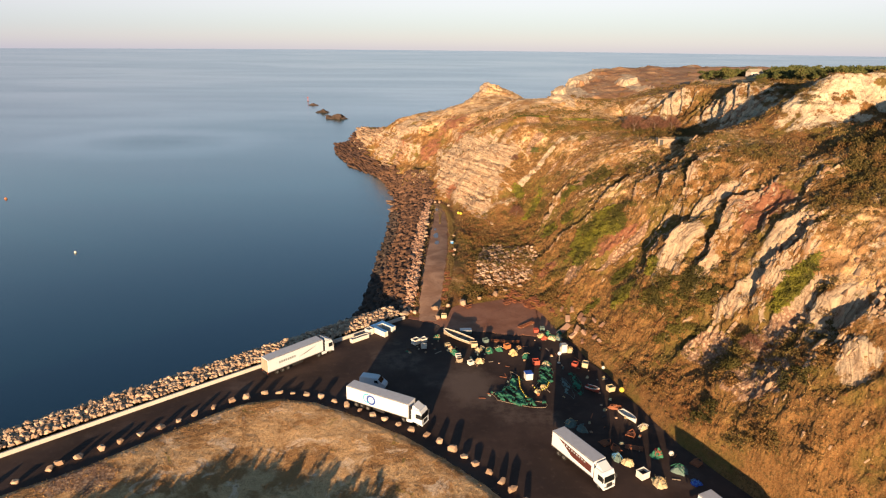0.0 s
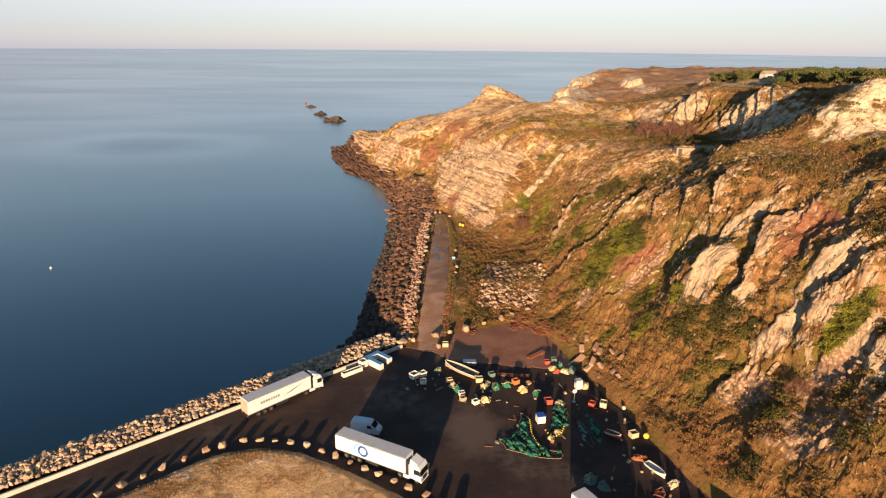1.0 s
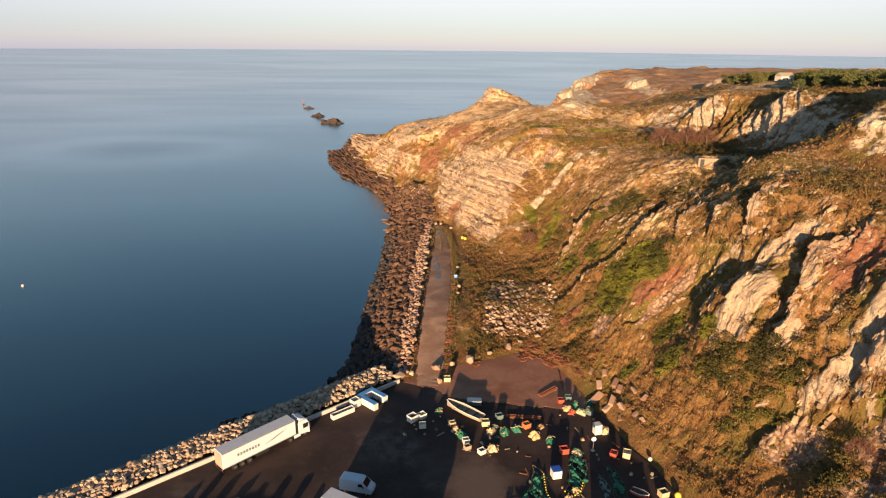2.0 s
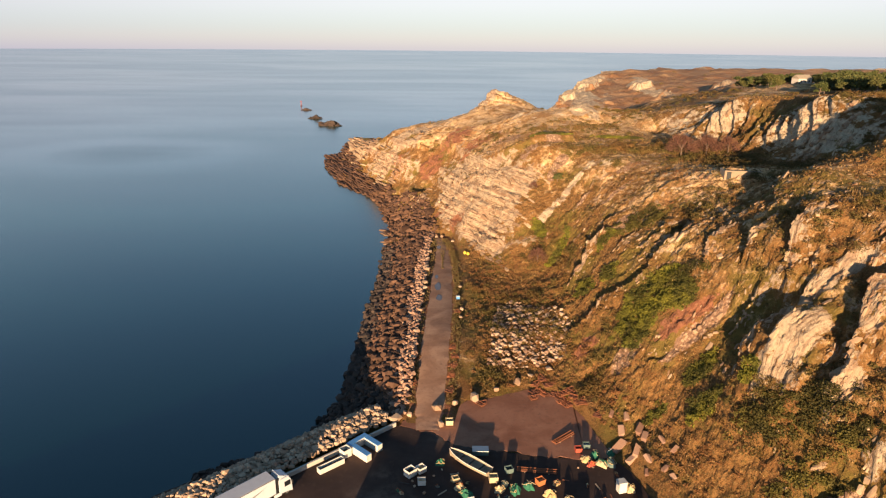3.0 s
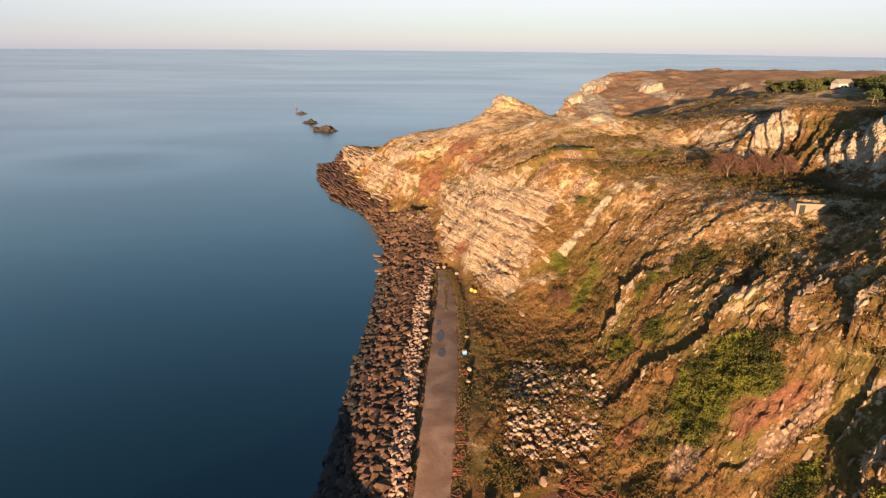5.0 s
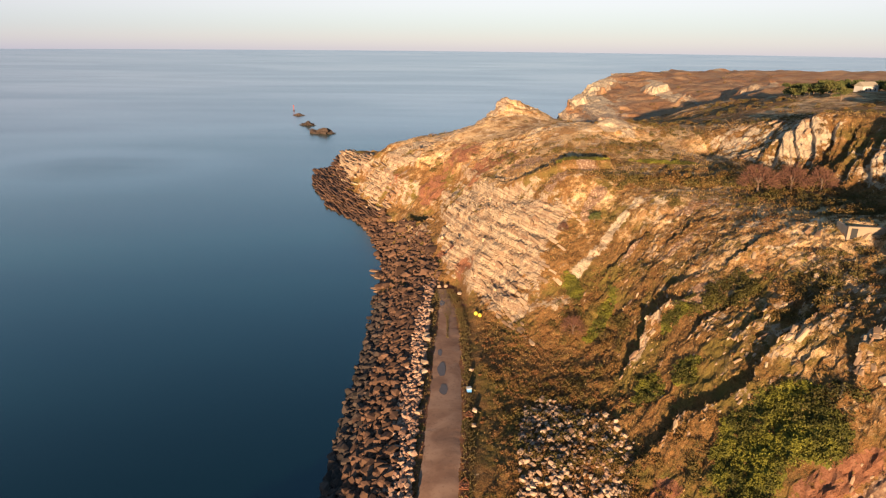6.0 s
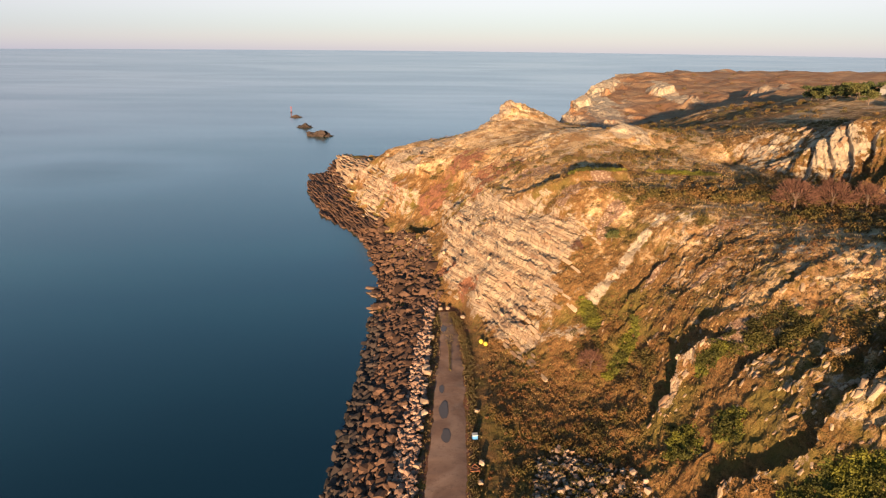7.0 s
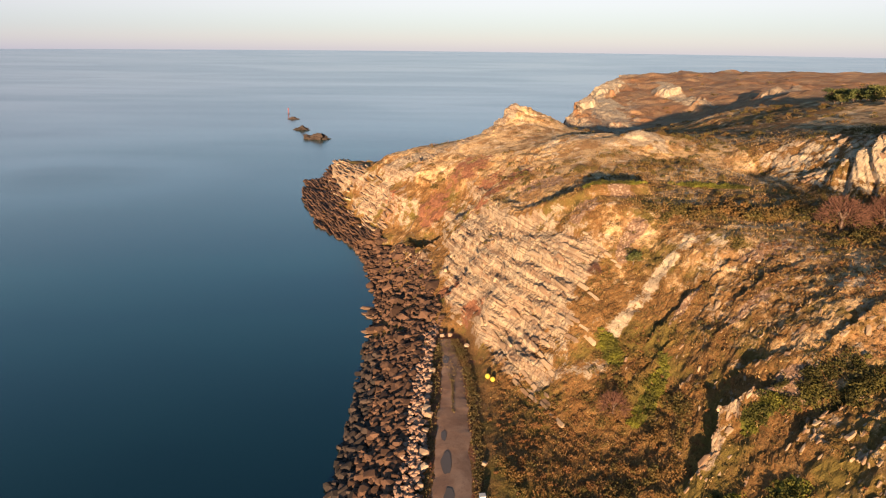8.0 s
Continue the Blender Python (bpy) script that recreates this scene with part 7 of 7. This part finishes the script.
# litter between the gear: planks, bits of pipe, small floats and stones
rng = random.Random(44)
for k in range(95):
    zone = rng.choice([(0, 20, 120, 132), (20, 32, 118, 138), (26, 40, 84, 104), (30, 37, 100, 122), (8, 24, 104, 120), (-8, 2, 126, 136)])
    x, y = rng.uniform(zone[0], zone[1]), rng.uniform(zone[2], zone[3])
    if PAVEDD[int(np.searchsorted(GY, y)), int(np.searchsorted(GX, x))] < 1.0:
        continue
    kind_ = rng.random()
    if kind_ < 0.35:
        ob = part("plank", box(-rng.uniform(0.4, 1.1), rng.uniform(0.4, 1.1), -0.1, 0.1, 0.0, 0.06, 0.01), rng.choice([WOOD, RUST, DARK]))
        ob.matrix_basis = pose(x, y, 0.0, 0, 0, rng.uniform(0, 180))
        tagged(ob, "loose weathered plank on the asphalt", "plank", "litter in the yard")
    elif kind_ < 0.7:
        heap(x, y, rng.uniform(0.3, 0.7), rng.uniform(0.25, 0.5), rng.uniform(0.2, 0.45), rng.choice([RUST, DARK, TAN_ROPE, GREY_NET, GREEN_NET, CREAM]), "small tangle of rope and netting", 300 + k, rng.choice([TAN_ROPE, RUST, GREY_NET]), rng.uniform(0, 180))
    else:
        ob = new("loose_stone", stone_set(STONE)[k % len(STONES)])
        sz = rng.uniform(0.3, 0.6)
        ob.matrix_basis = pose(x, y, 0.25 * sz, 0, 0, rng.uniform(0, 360)) @ Matrix.Scale(sz, 4)
        tagged(ob, "loose pale stone on the asphalt", "stone", "litter in the yard")

# ---- plants ----
CELL = np.outer(np.gradient(GY), np.gradient(GX))


def scatter(count, weight, seed):
    """Places on the land, thicker where the weight is higher."""
    g = np.random.default_rng(seed)
    w = (weight * CELL).ravel()
    pick = g.choice(w.size, count, p=w / w.sum())
    jx, jy = g.uniform(-0.5, 0.5, count), g.uniform(-0.5, 0.5, count)
    r, c = np.unravel_index(pick, X.shape)
    r, c = np.clip(r, 1, X.shape[0] - 2), np.clip(c, 1, X.shape[1] - 2)
    return np.stack([PX[r, c] + jx * (GX[c + 1] - GX[c]), PY[r, c] + jy * (GY[r + 1] - GY[r]), PZ[r, c]], 1)


def leaf_cloud(centres, radii, heights, per, size, seed, shell=0.55):
    """Many small leaf faces in lumpy crowns round the given centres. Returns corner points and quads."""
    g = np.random.default_rng(seed)
    n = len(centres) * per
    d = g.normal(size=(n, 3))
    d /= np.linalg.norm(d, axis=1, keepdims=True)
    d[:, 2] = np.abs(d[:, 2]) * 1.15 - 0.15
    which = np.repeat(np.arange(len(centres)), per)
    lump = 0.72 + 0.5 * vnoise(d[:, 0] * 2.2 + which * 3.1, d[:, 1] * 2.2, d[:, 2] * 2.2, seed)
    far = (shell + (1 - shell) * g.random(n) ** 0.6) * lump
    pos = centres[which] + d * far[:, None] * np.stack([radii[which], radii[which], heights[which]], 1)
    nv = d * 0.7 + g.normal(size=(n, 3)) * 0.6
    nv /= np.linalg.norm(nv, axis=1, keepdims=True)
    t = np.cross(nv, g.normal(size=(n, 3)))
    t /= np.linalg.norm(t, axis=1, keepdims=True)
    b = np.cross(nv, t)
    s = (size * g.uniform(0.6, 1.35, n))[:, None]
    quad = np.stack([pos - t * s, pos - b * s * 0.6, pos + t * s, pos + b * s * 0.6], 1)
    return quad.reshape(-1, 3), np.arange(n * 4).reshape(-1, 4)


def cover(name, centres, radii, heights, per, size, mat, seed, label, category):
    v, f = leaf_cloud(centres, radii, heights, per, size, seed)
    return tagged(mesh_from_tris(name, v, f, mat), label, category, kind="stuff")


g = np.random.default_rng(77)
slope_zone = open_land * smooth(Y, 66, 72) * smooth(-Y, -330, -290) * smooth(X, 4, 10) * smooth(-X, -125, -110)
patch = fbm(X, Y, Z0, 0.055, 4, 301)
thicket = slope_zone * (1 - 0.75 * blob(64, 172, 12, 16, 0)) * (1 - 0.8 * blob(37, 205, 6, 12, 0)) * (0.2 + 0.8 * smooth(-Y, -258, -238)) * smooth(patch - 0.5 * M_ROCK, -0.02, 0.22) * (M_GREEN < 0.3)
hedge = (blob(58, 246, 18, 5, -12) + blob(78, 238, 12, 7, 0) + blob(44, 248, 6, 3, 0)) * open_land
dense = sum(blob(*s) for s in ((48.5, 85, 4, 4, 0), (85, 120, 11, 8, 0), (78, 112, 9, 8, 0), (92, 132, 10, 7, 0), (75, 205, 5, 4, 0), (33, 206, 4, 4, 0)))
c = scatter(1900, thicket * (0.6 + 0.5 * blob(50, 172, 14, 20, 0)) + 0.22 * hedge + 1.6 * dense * open_land, 1)
r = g.uniform(0.6, 1.7, len(c))
cover("scrub", c, r, r * g.uniform(0.6, 0.95, len(c)), 130, 0.15, SCRUB, 2, "dark brown-green gorse and bramble thickets on the slope", "scrub")
# dark bramble; the two clumps near y 192 also stand in for deep shade
gloom = sum(blob(*s) for s in ((49.5, 122, 6, 3.5, 0), (54.5, 117.5, 4, 2.2, 0), (46, 126, 3.5, 3, 0), (45.5, 95, 2, 3, 0), (56, 88.5, 2, 2, 0), (51, 100.5, 2, 1.5, 0), (51.5, 115.5, 4.5, 3.2, 0), (48, 117, 4, 3, 0), (45, 193.5, 2.5, 4.5, 0), (48.5, 191, 2.5, 4, 0), (47, 158.5, 3, 4, 0))) * open_land * (0.12 + smooth(fbm(X, Y, Z0, 0.22, 3, 311), -0.12, 0.22))
c = scatter(430, gloom, 25)
r = g.uniform(0.5, 1.5, len(c))
cover("dark_scrub", c, r, r * 0.85, 100, 0.15, GLOOM, 26, "dense dark gorse and bramble at the foot of the slabs", "scrub")
c = scatter(70, hedge, 3)
r = g.uniform(1.0, 2.0, len(c))
cover("hedge_scrub", c, r, r * 0.9, 130, 0.26, SCRUB, 4, "dark brown-green hedge of scrub along the cliff-top path", "scrub")
c = scatter(1150, np.clip(M_GREEN - 0.25, 0, 1) * open_land, 5)
r = g.uniform(0.45, 1.15, len(c))
cover("bramble", c, r, r * 0.75, 115, 0.125, IVY, 6, "bright green bramble and ivy mats on the slope", "bramble")
meadow = slope_zone * smooth(-Z0, -9, -5) * (M_ROCK < 0.4)
c = scatter(900, 1.5 * meadow, 7)
r = g.uniform(0.35, 0.8, len(c))
cover("bracken", c, r, r * 0.75, 60, 0.125, BRACKEN, 8, "dead brown bracken clumps over the slope", "bracken")
clump = slope_zone * (1 - 0.6 * blob(37, 205, 6, 12, 0)) * smooth(0.5 - M_ROCK, 0, 0.2) * smooth(Z0, 4, 9) * (0.25 + smooth(fbm(X, Y, Z0, 0.12, 3, 331), -0.3, 0.4))
c = scatter(3400, clump * smooth(-Y, -262, -245), 21)
r = g.uniform(0.22, 0.62, len(c))
cover("low_heath", c, r, r * 0.8, 30, 0.105, SCRUB, 22, "low dark heather and gorse tufts over the slope", "heath")
c = scatter(2600, clump * smooth(-Y, -262, -245), 23)
r = g.uniform(0.22, 0.55, len(c))
cover("slope_bracken", c, r, r * 0.75, 30, 0.105, BRACKEN, 24, "dead russet bracken tufts over the slope", "bracken")
c = scatter(330, 0.35 * open_land * smooth(Y, 255, 300) * smooth(-Y, -520, -420) * smooth(-X, -180, -140) * smooth(X, -30, 0) * smooth(0.5 - M_ROCK, 0, 0.3) * smooth(patch, -0.1, 0.3) + 1.2 * blob(71, 318, 11, 17, 0) * open_land, 9)
r = g.uniform(0.8, 2.0, len(c))
cover("heath", c, r, r * 0.6, 60, 0.26, SCRUB, 10, "rusty heath and bracken on the cliff top", "heath")


c = scatter(40, open_land * smooth(Y, 440, 500) * smooth(-Y, -960, -900) * smooth(-X, -420, -360) * smooth(X, 90, 130) * smooth(0.5 - M_ROCK, 0, 0.3), 19)
r = g.uniform(1.2, 3.6, len(c))
cover("far_heath", c, r, r * 0.45, 60, 0.4, SCRUB, 20, "distant rusty heath on the far cape", "heath")


def tufts(name, places, height, seed, mat, label):
    """Grass: each tuft is three bent blades."""
    g = np.random.default_rng(seed)
    n = len(places) * 3
    base = np.repeat(places, 3, 0) + np.c_[g.uniform(-0.22, 0.22, (n, 2)), np.full(n, -0.05)]
    a = g.uniform(0, 6.28, n)
    w, h = g.uniform(0.05, 0.11, n), height * g.uniform(0.5, 1.3, n)
    side_ = np.stack([np.cos(a) * w, np.sin(a) * w, 0 * a], 1)
    lean = np.stack([np.cos(a * 1.7) * h * 0.5, np.sin(a * 1.7) * h * 0.5, h], 1)
    tri = np.stack([base - side_, base + side_, base + lean], 1)
    return tagged(mesh_from_tris(name, tri.reshape(-1, 3), np.arange(n * 3).reshape(-1, 3), mat), label, "grass", kind="stuff")


tufts("mound_grass", scatter(14000, np.where(MOUNDD > 0.4, 1.0, 0.0) * smooth(Y, 70, 74), 15), 0.15, 16, MOUND_STRAW, "pale straw grass on the low mound by the road")
grassy = slope_zone * smooth(0.55 - M_ROCK, 0, 0.25) * (M_SOIL < 0.4)
tufts("grass", scatter(13000, grassy, 11), 0.42, 12, STRAW, "dry straw-coloured grass on the mound and slopes")
tufts("verge_grass", scatter(7000, meadow + 0.2 * slope_zone, 13), 0.6, 14, SCRUB, "dull green rough grass beside the track")


# grass creeping in over both sides of the track
edges = []
halves = [3.2, 3.8, 4.25, 4.25, 4.0, 3.4, 2.8, 1.8]
for k in range(5200):
    u = g.uniform(0.9, 7.0)
    a, f = min(int(u), 6), u - min(int(u), 6)
    x, y = (TRACK_LINE[a][c] * (1 - f) + TRACK_LINE[a + 1][c] * f for c in (0, 1))
    half = halves[a] * (1 - f) + halves[a + 1] * f
    off = half + g.normal(0.25, 0.55) if k % 3 else half * g.uniform(-1, 1) * smooth(u, 5.0, 6.6)
    if off < half - 1.0 and u < 4.6:
        continue
    x += off if g.random() < 0.74 else -off
    edges.append((x, y, ground_at(x, y) + 0.12))
tufts("track_grass", np.array(edges), 0.34, 17, VERGE, "short olive grass creeping over the track edges")


def limb(bm, a, b, r0, r1, sides=6):
    tube_into(bm, a, b, r0, r1, sides)


def pine(seed):
    rng = random.Random(seed)
    e = empty("pine_tree")
    h = rng.uniform(4.6, 6.8)
    bm = bmesh.new()
    top = Vector((rng.uniform(-0.8, 0.8), rng.uniform(-0.8, 0.8), h * 0.72))
    limb(bm, (0, 0, -0.6), top * 0.5, 0.24, 0.18)
    limb(bm, top * 0.5, top, 0.18, 0.09)
    tips = [top]
    for k in range(14):
        u = rng.uniform(0.22, 1.0)
        a = rng.uniform(0, 6.28)
        tip = top * u + Vector((math.cos(a), math.sin(a), 0.3)) * rng.uniform(1.2, 3.0)
        limb(bm, top * u, tip, 0.08, 0.03, 5)
        tips.append(tip)
    part("trunk", bm, BARK, e)
    c = np.array([list(t) for t in tips])
    r = np.array([rng.uniform(1.1, 2.0) for _ in tips])
    v, f = leaf_cloud(c, r, r * 0.7, 80, 0.30, seed, 0.4)
    crown = mesh_from_tris("crown", v, f, PINE)
    crown.parent = e
    return tagged(e, "dark green wind-bent pine on the cliff top", "pine tree", "pines on the cliff top")


kinds = [pine(900 + k) for k in range(4)]
rng = random.Random(31)
spots = []
while len(spots) < 135:
    x, y = rng.uniform(122, 235), rng.uniform(255, 395)
    if ((x - 172) / 46) ** 2 + ((y - 330) / 58) ** 2 < 1 and x > 138 + 0.1 * (y - 280) and abs(x - 166) + abs(y - 352) > 14 and not (y < 354 and abs(x - 166 + (352 - y) * 0.56) < 8) and all(math.hypot(x - a, y - b) > 3.9 for a, b in spots):
        spots.append((x, y))
while len(spots) < 165:
    x, y = rng.uniform(138, 200), rng.uniform(252, 312)
    if x > 132 + 0.25 * (y - 250) and not abs(x - 166 + (352 - y) * 0.56) < 8 and all(math.hypot(x - a, y - b) > 3.9 for a, b in spots):
        spots.append((x, y))
spots += [(133, 215), (139, 222), (146, 210), (152, 226), (160, 218), (168, 224)]
for k, (x, y) in enumerate(spots):
    m = pose(x, y, ground_at(x, y) - 0.1, 0, 0, rng.uniform(0, 360)) @ Matrix.Scale(rng.uniform(0.8, 1.15), 4)
    if k < 4:
        kinds[k].matrix_basis = m
    else:
        copy_thing(kinds[k % 4], m)


def bare_tree(x, y, size, seed, mat, label):
    """Leafless: forking twigs."""
    rng = random.Random(seed)
    z = ground_at(x, y)
    e = empty("bare_tree", pose(x, y, z - 0.2))
    bm, twigs = bmesh.new(), bmesh.new()

    def grow(p, d, l, r, depth):
        q = p + d * l
        limb(bm if depth < 2 else twigs, p, q, r, r * 0.62, 6 if depth < 2 else 4)
        if depth < 5:
            for _ in range(3 if depth else 5):
                nd = (d + Vector((rng.uniform(-1, 1), rng.uniform(-1, 1), rng.uniform(-0.2, 0.7))) * 0.75).normalized()
                grow(q, nd, l * rng.uniform(0.6, 0.85), r * 0.6, depth + 1)

    grow(Vector((0, 0, 0)), Vector((0, 0, 1)), size * 0.28, size * 0.035, 0)
    part("trunk", bm, BARK, e)
    part("twig_crown", twigs, mat, e, "reddish fine twigs")
    g_ = np.random.default_rng(seed)                      # the finest twigs, a thin haze round the limbs
    n = 1700
    d = g_.normal(size=(n, 3))
    d[:, 2] = np.abs(d[:, 2]) * 0.9
    d /= np.linalg.norm(d, axis=1, keepdims=True)
    a = d * (size * 0.55 * g_.uniform(0.35, 1.0, n) ** 0.6)[:, None] + np.array([0, 0, size * 0.22])
    b = a + (d + 0.5 * g_.normal(size=(n, 3))) * size * 0.09
    w = np.cross(d, g_.normal(size=(n, 3)))
    w *= 0.006 * size / np.linalg.norm(w, axis=1, keepdims=True)
    haze_ = mesh_from_tris("twig_haze", np.stack([a - w, a + w, b], 1).reshape(-1, 3), np.arange(n * 3).reshape(-1, 3), mat)
    haze_.parent = e
    return tagged(e, label, "tree", "bare shrubs on the slope")


bare_tree(69, 232, 8.0, 1, TWIG_RED, "leafless reddish tree below the quarry face")
bare_tree(76, 231, 7.0, 2, TWIG_RED, "leafless reddish tree below the quarry face")
bare_tree(81, 228, 6.0, 3, TWIG_RED, "leafless brown shrub by the cliff-top path")
bare_tree(25.5, 213.5, 5.0, 4, TWIG_RED, "leafless reddish shrub on the lower slope")
bare_tree(27, 240, 2.6, 5, TWIG_RED, "leafless brown shrub on the rock slope")
bare_tree(54.7, 101.2, 3.6, 6, TWIG_RED, "leafless russet shrub on the near slope")
small = pine(950)
small.matrix_basis = pose(34.3, 239.2, ground_at(34.3, 239.2), 0, 0, 40) @ Matrix.Scale(0.5, 4)
tagged(small, "small dark green pine on the rock slope", "pine tree", "pines on the cliff top")
# unseen tall scrub, added in place of trees whose shade falls over the grass
rng = random.Random(61)
SHADE_EDGE = [(-58, 78), (-49.5, 84.5), (-42, 85.5), (-38.7, 88.2), (-33.5, 91.5), (-25.9, 91), (-20, 89), (-12.3, 85.5), (-5, 81)]
c, tall = [], []
for k in range(95):
    x = -58 + 53 * (k + rng.random()) / 95
    far = rng.uniform(32, 38)
    y = float(np.interp(x, [p[0] for p in SHADE_EDGE], [p[1] for p in SHADE_EDGE])) + rng.uniform(-4.0, 1.2)
    tx, ty = x - far * math.sin(radians(SUN_AZ)), y - far * math.cos(radians(SUN_AZ))
    c.append((tx, ty, ground_at(tx, ty)))
    tall.append(ground_at(x, y) + far * math.tan(radians(SUN_EL)) - ground_at(tx, ty))
cover("tall_scrub", np.array(c), np.full(len(c), 1.9), np.array(tall), 420, 0.34, SCRUB, 62, "unseen tall scrub in place of the trees that shade the mound", "scrub")
